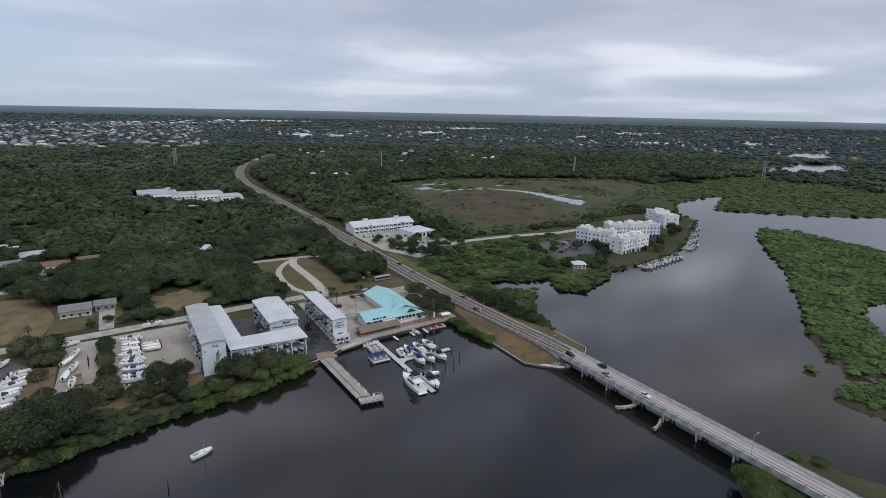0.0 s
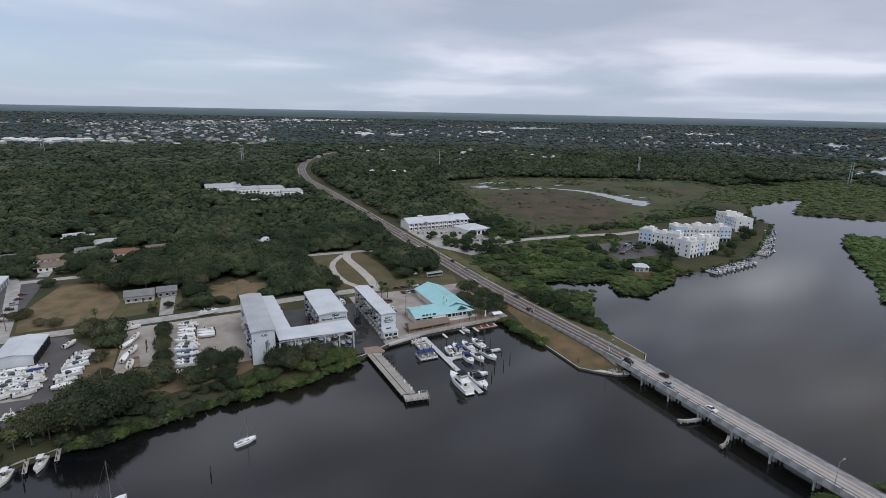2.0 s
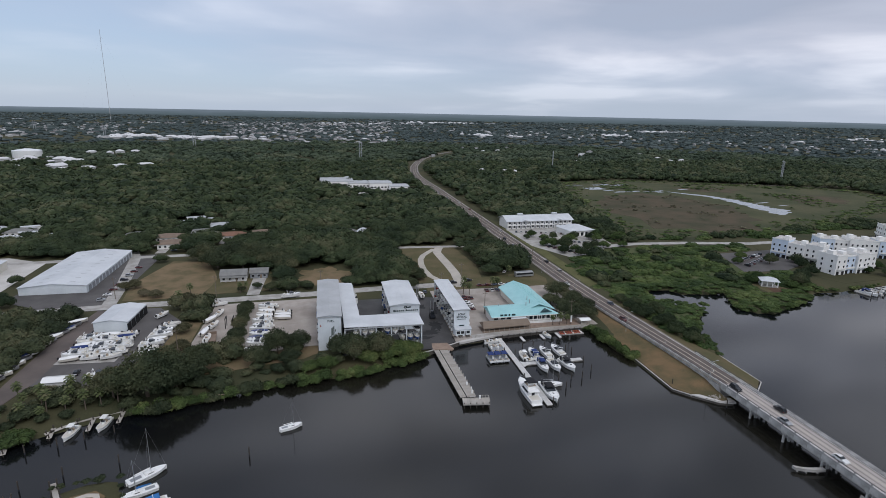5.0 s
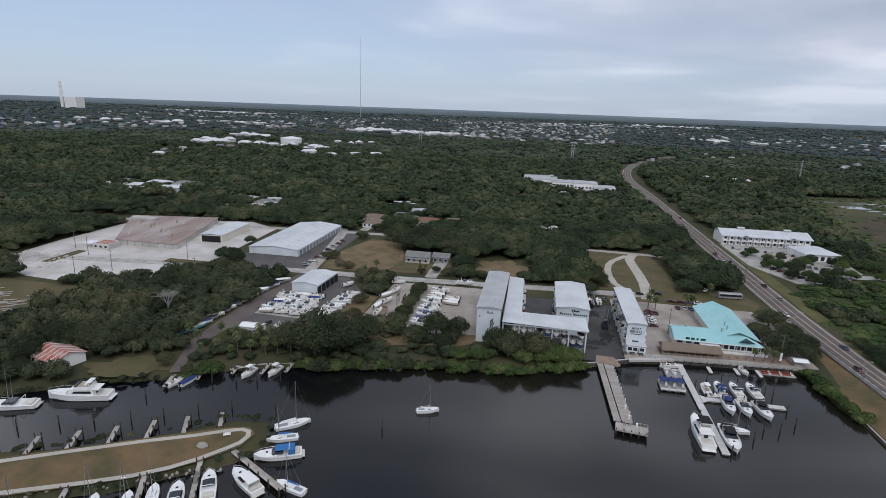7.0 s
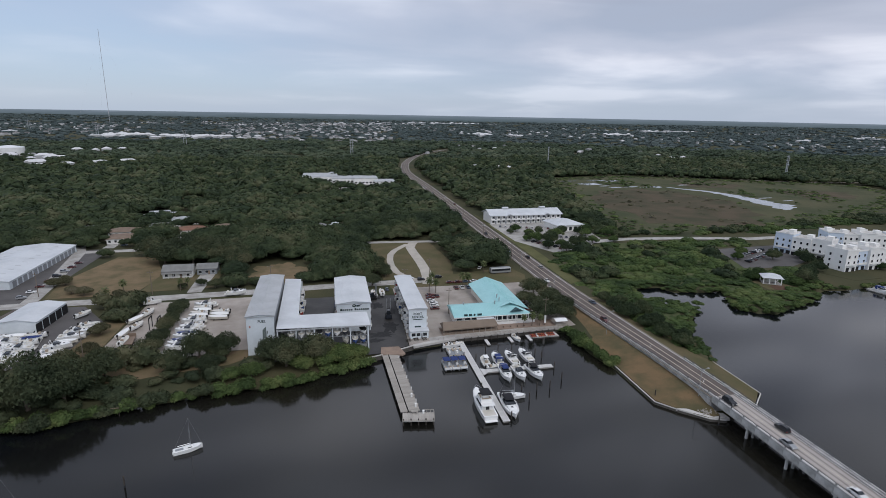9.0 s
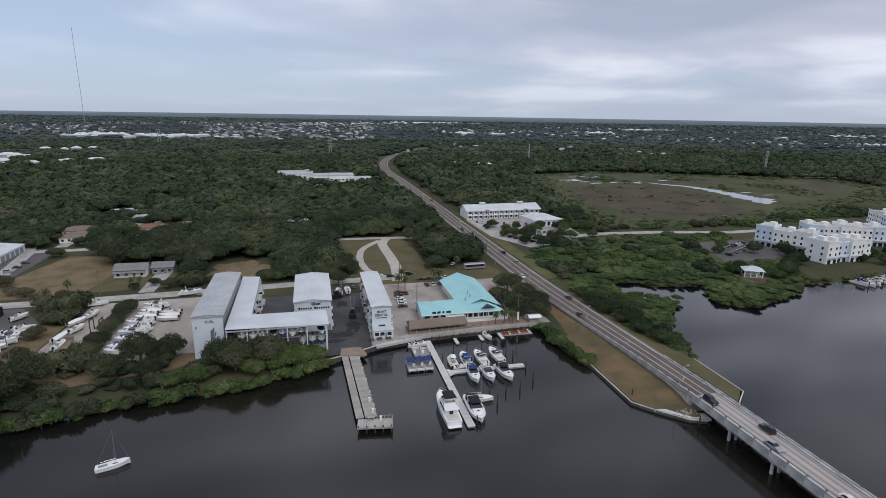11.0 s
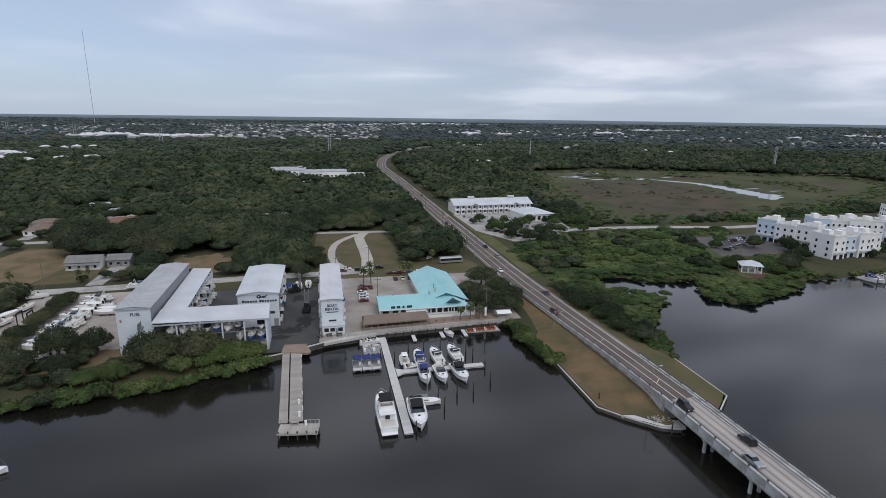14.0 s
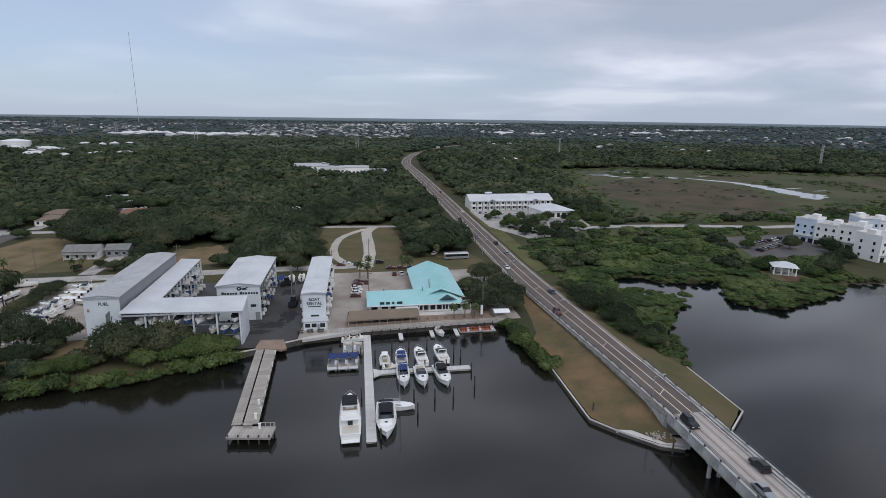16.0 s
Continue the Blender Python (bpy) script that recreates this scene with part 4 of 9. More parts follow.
def base_boat(name, label, group, L, B, fb, hull_m, deck_m, sheer=0.35, fine=0.5, draft=0.4, category="boat", rail=True):
    b = thing(name, label, category, group)
    part("hull", G().loft(hull_mesh(L, B, fb, draft, sheer, fine)), hull_m, b, smooth=False)
    part("deck", deck_mesh(L, B, fb, sheer, fine, drop=-0.012), deck_m, b)
    if not rail:
        return b
    pr = [p[0] for p in hull_mesh(L, B, fb, draft, sheer, fine)]
    run = [(x, y, z, 1) for x, y, z in pr] + [(x, -y, z, -1) for x, y, z in pr[::-1]]
    g = G().loft([[(x, y, z - 0.10), (x, y + 0.06 * k, z - 0.05), (x, y, z), (x, y - 0.06 * k, z - 0.05)][:: k] for x, y, z, k in run])
    part("rub_rail", g, M_STEEL, b)
    return b


def outboard(b, x, y=0.0, z=0.5):
    g = G().loft([[(x - 0.5 * s, y - 0.22 * s, z + zz), (x + 0.1, y - 0.22 * s, z + zz), (x + 0.1, y + 0.22 * s, z + zz), (x - 0.5 * s, y + 0.22 * s, z + zz)] for s, zz in ((0.75, 0.1), (1, 0.35), (0.95, 0.75), (0.6, 0.9))])
    g.box(x - 0.25, y - 0.08, z - 0.8, x - 0.08, y + 0.08, z + 0.15)
    return part("outboard_motor", g, M_RUBBER, b)


def runabout(label, group, hull_m=None, L=6.6, cover=None, ttop=None, name="motorboat"):
    B = L * 0.36
    b = base_boat(name, label, group, L, B, 0.85, hull_m or M_GEL, M_GELCREAM if not cover else M_GEL, rail="rack" not in group and "ashore" not in group)
    if cover:
        r = hull_mesh(L * 0.97, B * 0.98, 0.9, 0.2, 0.35, 0.5)
        part("canvas_cover", G().loft([[(q[0][0], q[0][1], q[0][2]), (q[0][0], q[0][1] * 0.5, q[0][2] + 0.45 * (1 - abs(i - 3.5) / 6)), (q[0][0], 0, q[0][2] + 0.62 * (1 - abs(i - 3.5) / 6)),
                                        (q[0][0], -q[0][1] * 0.5, q[0][2] + 0.45 * (1 - abs(i - 3.5) / 6)), (q[0][0], -q[0][1], q[0][2])] for i, q in enumerate(r)]), cover, b)
    else:
        part("cockpit_sole", G().box(-L * 0.42, -B * 0.34, 0.86, L * 0.12, B * 0.34, 0.885), M_SIDEGREY, b)
        part("console", G().loft(house_rings(-0.5, 0.7, B * 0.34, 0.88, 0.85, 0.35)), M_GEL, b)
        part("windscreen", G().loft(house_rings(0.0, 0.62, B * 0.36, 1.70, 0.42, 0.4, 0.3)), M_GLASS, b)
        if "rack" in group:
            outboard(b, -L / 2 - 0.05, 0.0, 0.55)
            return b
        part("helm_seat", G().box(-1.5, -B * 0.18, 0.88, -0.9, B * 0.18, 1.55), M_TANSEAT, b)
        part("stern_bench", G().box(-L * 0.44, -B * 0.32, 0.88, -L * 0.36, B * 0.32, 1.3), M_GEL, b)
        if ttop:
            part("t_top", G().loft([[(-1.7, -0.85, 2.85), (0.6, -0.8, 2.85), (0.6, 0.8, 2.85), (-1.7, 0.85, 2.85)], [(-1.6, -0.7, 2.98), (0.5, -0.7, 2.98), (0.5, 0.7, 2.98), (-1.6, 0.7, 2.98)]]), ttop, b)
            for sx in (-1.3, 0.3):
                for sy in (-0.6, 0.6):
                    part("top_post", G().rod((sx, sy, 0.88), (sx, sy, 2.87), 0.04, n=4), M_CHROME, b)
    outboard(b, -L / 2 - 0.05, 0.0, 0.55)
    return b


def cruiser(label, group, L=9.6, canvas=None, hull_m=None, name="cabin_cruiser"):
    B = L * 0.34
    b = base_boat(name, label, group, L, B, 1.25, hull_m or M_GEL, M_GEL, 0.45, 0.45, 0.5)
    part("cockpit_sole", G().box(-L * 0.46, -B * 0.36, 1.27, -L * 0.04, B * 0.36, 1.29), M_GELCREAM, b)
    part("foredeck_cabin", G().loft(house_rings(-L * 0.02, L * 0.36, B * 0.72, 1.25, 0.55, 1.3, 0.0, 0.75)), M_GEL, b)
    part("windscreen", G().loft(house_rings(-L * 0.12, L * 0.13, B * 0.76, 1.78, 0.5, 0.7, 0.0, 0.86)), M_GLASS, b)
    part("hatch", G().box(L * 0.20, -0.3, 1.80, L * 0.20 + 0.55, 0.3, 1.86), M_GLASS, b)
    part("cockpit_seat", G().box(-L * 0.45, -B * 0.33, 1.29, -L * 0.36, B * 0.33, 1.75), M_GELCREAM, b)
    g = G()
    for s in (-1, 1):
        g.rod((-L * 0.2, s * B * 0.4, 1.3), (-L * 0.24, s * B * 0.33, 2.95), 0.07, n=5)
    g.rod((-L * 0.24, -B * 0.33, 2.95), (-L * 0.24, B * 0.33, 2.95), 0.09, n=5)
    part("radar_arch", g, M_GEL, b)
    if canvas:
        part("canvas_top", G().loft([[(-L * 0.36, -B * 0.36, 2.7), (L * 0.05, -B * 0.33, 2.75), (L * 0.05, B * 0.33, 2.75), (-L * 0.36, B * 0.36, 2.7)],
                                      [(-L * 0.33, -B * 0.25, 3.0), (L * 0.02, -B * 0.22, 3.02), (L * 0.02, B * 0.22, 3.02), (-L * 0.33, B * 0.25, 3.0)]]), canvas, b)
        for s in (-1, 1):
            part("canvas_side", G().box(-L * 0.36, s * B * 0.37 - 0.02, 1.35, -L * 0.22, s * B * 0.37 + 0.02, 2.72), canvas, b)
    g = G()
    pr = hull_mesh(L * 0.97, B * 0.94, 1.25, 0.4, 0.45, 0.45)
    for s in (-1, 1):
        for p, q in zip(pr[4:], pr[5:]):
            g.rod((p[0][0], s * p[0][1], p[0][2] + 0.55), (q[0][0], s * q[0][1], q[0][2] + 0.55), 0.03, n=4)
            g.rod((p[0][0], s * p[0][1], p[0][2]), (p[0][0], s * p[0][1], p[0][2] + 0.55), 0.025, n=4)
    part("bow_rail", g, M_CHROME, b)
    part("swim_platform", G().box(-L / 2 - 0.7, -B * 0.38, 0.35, -L / 2 + 0.05, B * 0.38, 0.45), M_GELCREAM, b)
    return b


def yacht(label, group, L=14.5, B=4.5, top=None):
    b = base_boat("motor_yacht", label, group, L, B, 1.75, M_GEL, M_GEL, 0.8, 0.42, 0.9, "yacht")
    part("cockpit_sole", G().box(-L * 0.48, -B * 0.38, 1.77, -L * 0.28, B * 0.38, 1.80), M_GELCREAM, b)
    part("saloon", G().loft(house_rings(-L * 0.28, L * 0.20, B * 0.80, 1.76, 1.75, 1.5, 0.2, 0.9)), M_GEL, b)
    for s in (-1, 1):
        part("saloon_window", G().loft([[(-L * 0.24, s * B * 0.395, 2.35), (L * 0.08, s * B * 0.395, 2.35), (L * 0.08, s * B * 0.36, 2.36), (-L * 0.24, s * B * 0.36, 2.36)],
                                         [(-L * 0.23, s * B * 0.378, 3.05), (L * 0.03, s * B * 0.378, 3.05), (L * 0.03, s * B * 0.345, 3.06), (-L * 0.23, s * B * 0.345, 3.06)]]), M_GLASS, b)
    part("front_window", G().loft([[(L * 0.175, -B * 0.24, 2.35), (L * 0.185, -B * 0.24, 2.35), (L * 0.185, B * 0.24, 2.35), (L * 0.175, B * 0.24, 2.35)],
                                    [(L * 0.115, -B * 0.22, 3.1), (L * 0.130, -B * 0.22, 3.1), (L * 0.130, B * 0.22, 3.1), (L * 0.115, B * 0.22, 3.1)]]), M_GLASS, b)
    part("flybridge_deck", G().box(-L * 0.36, -B * 0.42, 3.52, L * 0.06, B * 0.42, 3.64), M_GEL, b)
    part("flybridge_coaming", G().loft(house_rings(-L * 0.22, L * 0.06, B * 0.78, 3.64, 0.75, 0.5, 0.1, 0.95)), M_GEL, b)
    part("flybridge_well", G().box(-L * 0.20, -B * 0.33, 4.39, L * 0.00, B * 0.33, 4.42), M_TANSEAT, b)
    part("flybridge_screen", G().loft(house_rings(-0.2, L * 0.045, B * 0.7, 4.42, 0.35, 0.3, 0.1, 0.95)), M_GLASS, b)
    part("helm_seat", G().box(-L * 0.16, -B * 0.2, 4.42, -L * 0.12, B * 0.2, 4.95), M_GEL, b)
    g = G()
    for s in (-1, 1):
        g.rod((-L * 0.24, s * B * 0.40, 3.6), (-L * 0.20, s * B * 0.32, 5.6), 0.10, n=5)
    g.box(-L * 0.24, -B * 0.33, 5.55, -L * 0.16, B * 0.33, 5.72)
    part("radar_arch", g, M_GEL, b)
    part("radar_dome", G().rod((-L * 0.20, 0, 5.72), (-L * 0.20, 0, 6.05), 0.32, 0.2, 8), M_GEL, b)
    if top:
        part("bimini_top", G().loft([[(-L * 0.24, -B * 0.36, 5.9), (0.3, -B * 0.34, 5.9), (0.3, B * 0.34, 5.9), (-L * 0.24, B * 0.36, 5.9)],
                                      [(-L * 0.22, -B * 0.25, 6.1), (0.1, -B * 0.24, 6.1), (0.1, B * 0.24, 6.1), (-L * 0.22, B * 0.25, 6.1)]]), top, b)
    g = G()
    pr = hull_mesh(L * 0.98, B * 0.96, 1.75, 0.4, 0.8, 0.42)
    for s in (-1, 1):
        for p, q in zip(pr[3:], pr[4:]):
            g.rod((p[0][0], s * p[0][1], p[0][2] + 0.7), (q[0][0], s * q[0][1], q[0][2] + 0.7), 0.035, n=4)
            g.rod((p[0][0], s * p[0][1], p[0][2]), (p[0][0], s * p[0][1], p[0][2] + 0.7), 0.03, n=4)
    part("bow_rail", g, M_CHROME, b)
    part("transom_step", G().box(-L / 2 - 0.9, -B * 0.4, 0.4, -L / 2 + 0.05, B * 0.4, 0.52), M_GEL, b)
    part("cockpit_bulkhead_door", G().box(-L * 0.282, -0.5, 1.8, -L * 0.276, 0.5, 3.3), M_GLASS, b)
    return b


def sailboat(label, group, L=7.8, mast=10.0, cover=None, hull_m=None):
    B = L * 0.32
    b = base_boat("sailboat", label, group, L, B, 0.95, hull_m or M_GEL, M_GEL, 0.3, 0.4, 0.5)
    part("cabin_trunk", G().loft(house_rings(-L * 0.08, L * 0.25, B * 0.55, 0.98, 0.42, 0.6, 0.0, 0.85)), M_GEL, b)
    for s in (-1, 1):
        part("port_light", G().box(0.0, s * B * 0.255 - 0.02, 1.10, L * 0.14, s * B * 0.255 + 0.02, 1.28), M_GLASS, b)
    part("cockpit_well", G().box(-L * 0.42, -B * 0.22, 0.97, -L * 0.10, B * 0.22, 1.0), M_SIDEGREY, b)
    part("mast", G().rod((L * 0.10, 0, 0.9), (L * 0.10, 0, mast), 0.085, 0.055, 6), M_CHROME, b)
    part("boom", G().rod((L * 0.10, 0, 2.0), (-L * 0.34, 0, 1.9), 0.06, n=5), M_CHROME, b)
    if cover:
        part("sail_cover", G().loft([[(x, -w, 1.98), (x, 0, 1.98 + 0.5 * w / 0.17), (x, w, 1.98), (x, 0, 1.85)] for x, w in ((L * 0.08, 0.17), (-L * 0.1, 0.14), (-L * 0.33, 0.07))]), cover, b)
    g = G()
    for p in ((L * 0.48, 0, 1.2), (-L * 0.48, 0, 1.0), (L * 0.06, B * 0.45, 1.0), (L * 0.06, -B * 0.45, 1.0)):
        g.rod(p, (L * 0.10, 0, mast - 0.1), 0.018, n=3)
    part("rigging", g, M_STEEL, b)
    part("spreader", G().rod((L * 0.10, -0.6, mast * 0.6), (L * 0.10, 0.6, mast * 0.6), 0.03, n=4), M_CHROME, b)
    part("rudder", G().box(-L * 0.53, -0.03, -0.4, -L * 0.48, 0.03, 0.9), M_GEL, b)
    return b


def pontoon(label, group, top):
    b = thing("pontoon_boat", label, "boat", group)
    for s in (-1, 1):
        part("float", G().rod((-3.3, s * 0.9, 0.15), (2.7, s * 0.9, 0.15), 0.33, n=8).rod((2.7, s * 0.9, 0.15), (3.5, s * 0.9, 0.35), 0.33, 0.06, 8), M_CHROME, b)
    part("platform", G().box(-3.4, -1.25, 0.48, 3.2, 1.25, 0.58), M_SIDEGREY, b)
    for s in (-1, 1):
        part("fence_panel", G().box(-3.2, s * 1.2 - 0.02, 0.6, 2.9, s * 1.2 + 0.02, 1.25), M_GEL, b)
    part("front_gate", G().box(2.86, -1.2, 0.6, 2.9, 1.2, 1.25), M_GEL, b)
    for x0, x1 in ((-3.1, -2.4), (1.2, 2.8)):
        for s in (-1, 1):
            part("bench", G().box(x0, s * 0.85 - 0.28, 0.58, x1, s * 0.85 + 0.28, 1.02), M_TANSEAT, b)
    part("helm", G().box(-0.5, 0.45, 0.58, 0.1, 1.1, 1.5), M_GEL, b)
    if top:
        part("bimini_top", G().loft([[(-2.4, -1.2, 2.5), (0.6, -1.2, 2.5), (0.6, 1.2, 2.5), (-2.4, 1.2, 2.5)], [(-2.2, -0.9, 2.68), (0.4, -0.9, 2.68), (0.4, 0.9, 2.68), (-2.2, 0.9, 2.68)]]), top, b)
        for x in (-2.2, 0.4):
            for s in (-1, 1):
                part("top_pole", G().rod((x * 0.5 - 0.4, s * 1.15, 0.6), (x, s * 1.15, 2.52), 0.03, n=4), M_CHROME, b)
    outboard(b, -3.4, 0, 0.4)
    return b


def car(label, paint, group, suv=False, name="car"):
    h = 0.25 if suv else 0.0
    c = thing(name, label, "car", group)
    w = 0.92
    body = [(-2.25, 0.45), (-2.2, 0.85 + h), (-1.3, 0.95 + h), (0.75, 0.97 + h), (2.05, 0.82 + h), (2.25, 0.6), (2.25, 0.32), (-2.25, 0.32)]
    part("body", G().loft([[(x, y * (0.93 if z > 0.7 else 1), z) for x, z in body] for y in (-w, -w * 0.8, w * 0.8, w)]), paint, c)
    part("cabin", G().loft([[(-2.0 if suv else -1.75, -0.80, 0.93 + h), (0.85, -0.80, 0.93 + h), (0.85, 0.80, 0.93 + h), (-2.0 if suv else -1.75, 0.80, 0.93 + h)],
                             [(-1.85 if suv else -1.1, -0.66, 1.42 + h * 1.4), (0.15, -0.66, 1.42 + h * 1.4), (0.15, 0.66, 1.42 + h * 1.4), (-1.85 if suv else -1.1, 0.66, 1.42 + h * 1.4)]]), M_GLASS, c, "dark tinted windows")
    part("roof", G().box(-1.83 if suv else -1.08, -0.64, 1.42 + h * 1.4, 0.12, 0.64, 1.47 + h * 1.4), paint, c)
    wheel = mesh_of("wheel", G().rod((0, -0.11, 0), (0, 0.11, 0), 0.33, n=10), M_RUBBER)
    hub = mesh_of("rim", G().rod((0, -0.125, 0), (0, 0.125, 0), 0.17, n=8), M_CHROME)
    for x in (-1.4, 1.4):
        for y in (-0.84, 0.84):
            q = part("wheel", wheel, None, c, at=pose(x, y, 0.33))
            part("rim", hub, None, q)
    for y in (-0.65, 0.65):
        part("headlight", G().box(2.2, y - 0.18, 0.60, 2.262, y + 0.18, 0.74), M_GEL, c, "clear headlight")
        part("tail_light", G().box(-2.262, y - 0.16, 0.65, -2.2, y + 0.16, 0.82), M_RED, c, "red tail light")
    return c


def place(proto, spots):
    """Put the built thing at the first spot and copies at the others."""
    proto.matrix_basis = spots[0]
    return [proto] + [copy_thing(proto, m) for m in spots[1:]]


# ---- the marina ----
def text(words, size, m, parent, at, label):
    cu = bpy.data.curves.new("lettering", "FONT")
    cu.body, cu.size, cu.extrude, cu.align_x = words, size, 0.02, "CENTER"
    cu.offset = 0.02 * size
    cu.materials.append(m)
    ob = new("lettering", cu)
    ob.parent = parent
    ob.matrix_basis = at
    return tagged(ob, label)


RACK = []   # slots for stored boats: pose and chance


def rack_shed(name, label, x0, y0, x1, y1, z1, walls, racks, rise=0.5, bay=3.25, tiers=4, roof_m=None, roof_z=None):
    """A steel boat-storage shed. walls: closed sides as letters n e s w; racks: open sides with stored boats."""
    s = thing(name, label, "boat shed", "boat sheds")
    t = 0.15
    for side in walls:
        # An east wall's shade is put into its colour; the others stay white.
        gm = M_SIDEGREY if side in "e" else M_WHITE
        if side in "sn":
            y = y0 if side == "s" else y1 - t
            xm = (x0 + x1) / 2
            g = G().add([(x0, y, GZ), (x1, y, GZ), (x1, y, z1), (xm, y, z1 + rise), (x0, y, z1), (x0, y + t, GZ), (x1, y + t, GZ), (x1, y + t, z1), (xm, y + t, z1 + rise), (x0, y + t, z1)],
                        [(0, 1, 2, 3, 4), (9, 8, 7, 6, 5), (0, 5, 6, 1), (1, 6, 7, 2), (2, 7, 8, 3), (3, 8, 9, 4), (4, 9, 5, 0)])
            part("end_wall", g, M_WHITE, s)
        else:
            x = x0 if side == "w" else x1 - t
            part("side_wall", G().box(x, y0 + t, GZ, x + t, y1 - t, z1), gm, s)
    part("roof", G().gable(x0, y0, x1, y1, z1 + 0.02, rise, "y", 0.35, 0.14), roof_m or M_ROOF, s)
    g = G()
    k = y0 + 1.0
    while k < y1:
        xm = (x0 + x1) / 2
        for a, b in (((x0 - 0.3, z1 + 0.18), (xm, z1 + rise + 0.18)), ((xm, z1 + rise + 0.18), (x1 + 0.3, z1 + 0.18))):
            g.rod((a[0], k, a[1]), (b[0], k, b[1]), 0.03, n=4)
        k += 1.2
    part("roof_seams", g, roof_m or M_ROOF, s)
    part("eave_trim", G().box(x0 - 0.38, y0 - 0.38, z1 - 0.22, x1 + 0.38, y0 - 0.30, z1 + 0.02), M_ROOFGREY, s)
    tier = (z1 - GZ - 0.6) / tiers
    for side in racks:
        n = int((y1 - y0 - 0.6) / bay)
        xs = x0 + 0.1 if side == "w" else x1 - 0.1
        depth = min(6.6, (x1 - x0) * 0.92)
        col = mesh_of("column", G().box(-0.11, -0.11, GZ, 0.11, 0.11, z1), M_STEEL)
        beam = mesh_of("shelf_beam", G().box(-0.08, 0, -0.14, 0.08, bay, 0.14), M_STEEL)
        for i in range(n + 1):
            part("column", col, None, s, at=pose(xs, y0 + 0.35 + i * bay, 0))
        for i in range(n):
            for k in range(1, tiers):
                part("shelf_beam", beam, None, s, at=pose(xs, y0 + 0.35 + i * bay, GZ + k * tier))
            for k in range(tiers):
                xc = xs + (depth / 2 if side == "w" else -depth / 2)
                RACK.append(pose(xc - (0.7 if side == "w" else -0.7), y0 + 0.35 + (i + 0.5) * bay, GZ + k * tier + (0.62 if k else 0.75), 0, 0, 180 if side == "w" else 0))
    return s


fuel = rack_shed("boat_storage_shed", "tall white metal boat storage shed with FUEL lettered on its end", -8.8, 3.0, 0.0, 49.0, 15.3, "sne", "w", 0.55, roof_m=M_ROOFGREY)
text("FUEL", 1.2, M_LETTER, fuel, pose(-3.9, 2.97, 13.1, 90, 0, 0), "dark painted letters")
for i, (x, z0, z1) in enumerate(((-3.7, 4.0, 10.8), (-2.9, 6.5, 11.6), (-3.3, 7.5, 11.2), (-4.6, 5.2, 7.4), (-2.4, 8.6, 10.2))):
    part("algae_streak", G().add([(x - 0.25, 2.988, z0), (x + 0.12, 2.988, z0 + 0.4), (x + 0.3, 2.988, z1), (x - 0.1, 2.988, z1 - 0.3)], [(0, 1, 2, 3)]), M_STAIN, fuel, "grey-green algae streak")
part("wall_sign", G().box(-8.0, 2.94, 11.4, -7.5, 2.99, 12.2), M_REDROOF, fuel, "small weathered sign")
fish_shed = rack_shed("boat_storage_shed", "white metal boat shed with dark fish emblem and painted lettering", 20.6, 18.0, 33.0, 50.5, 12.7, "sn", "we", 0.75)
for x0, n_ in ((21.9, 6), (27.1, 7)):
    g = G()
    for k in range(n_):
        g.box(x0 + 0.78 * k, 17.96, 9.95, x0 + 0.78 * k + (0.56 if k else 0.66), 17.99, 10.55 if k else 10.75)
    part("lettering_bar", g, M_LETTER, fish_shed, "dark painted lettering")
part("emblem_body", G().add([(27.0 + 0.75 * math.cos(a), 17.95, 11.75 + 0.6 * math.sin(a)) for a in np.linspace(0, 5.6, 9)], [tuple(range(9))]), M_LETTER, fish_shed, "dark emblem shape")
part("emblem_eye", G().box(26.75, 17.93, 11.6, 27.15, 17.945, 11.95), M_GEL, fish_shed, "pale emblem centre")
part("emblem_fin", G().add([(27.4, 17.94, 11.75), (29.9, 17.94, 12.25), (29.0, 17.94, 11.7), (29.5, 17.94, 11.45), (28.0, 17.94, 11.3)], [(0, 4, 3, 2, 1)]), M_LETTER, fish_shed, "dark emblem shape")
part("wall_sign", G().box(30.0, 17.93, 5.9, 31.6, 17.97, 6.7), M_LETTER, fish_shed, "small dark sign")
part("door_panel", G().box(31.2, 17.95, GZ, 32.6, 17.99, 4.2), M_SIDEGREY, fish_shed)
rental = rack_shed("boat_storage_shed", "white metal boat shed lettered BOAT RENTAL with office windows", 46.1, 9.8, 52.7, 51.0, 12.2, "sn", "we", 0.3, tiers=4)
text("BOAT", 1.2, M_LETTER, rental, pose(49.4, 9.75, 9.9, 90, 0, 0), "dark painted letters")
text("RENTAL", 1.2, M_LETTER, rental, pose(49.4, 9.75, 8.7, 90, 0, 0), "dark painted letters")
part("lettering_bar", G().box(47.6, 9.74, 8.0, 51.2, 9.78, 8.25), M_LETTER, rental, "small dark painted lettering")
part("small_sign", G().box(48.3, 9.74, 4.9, 50.6, 9.78, 5.6), M_LETTER, rental, "small dark sign")
part("office", G().box(46.3, 7.2, GZ, 53.0, 9.79, 4.6), M_WHITE, rental, "white office lean-to")
part("office_roof", G().add([(46.1, 6.9, 4.55), (53.2, 6.9, 4.55), (53.2, 9.8, 4.95), (46.1, 9.8, 4.95), (46.1, 6.9, 4.67), (53.2, 6.9, 4.67), (53.2, 9.8, 5.07), (46.1, 9.8, 5.07)],
                            [(3, 2, 1, 0), (4, 5, 6, 7), (0, 1, 5, 4), (1, 2, 6, 5), (2, 3, 7, 6), (3, 0, 4, 7)]), M_ROOF, rental)
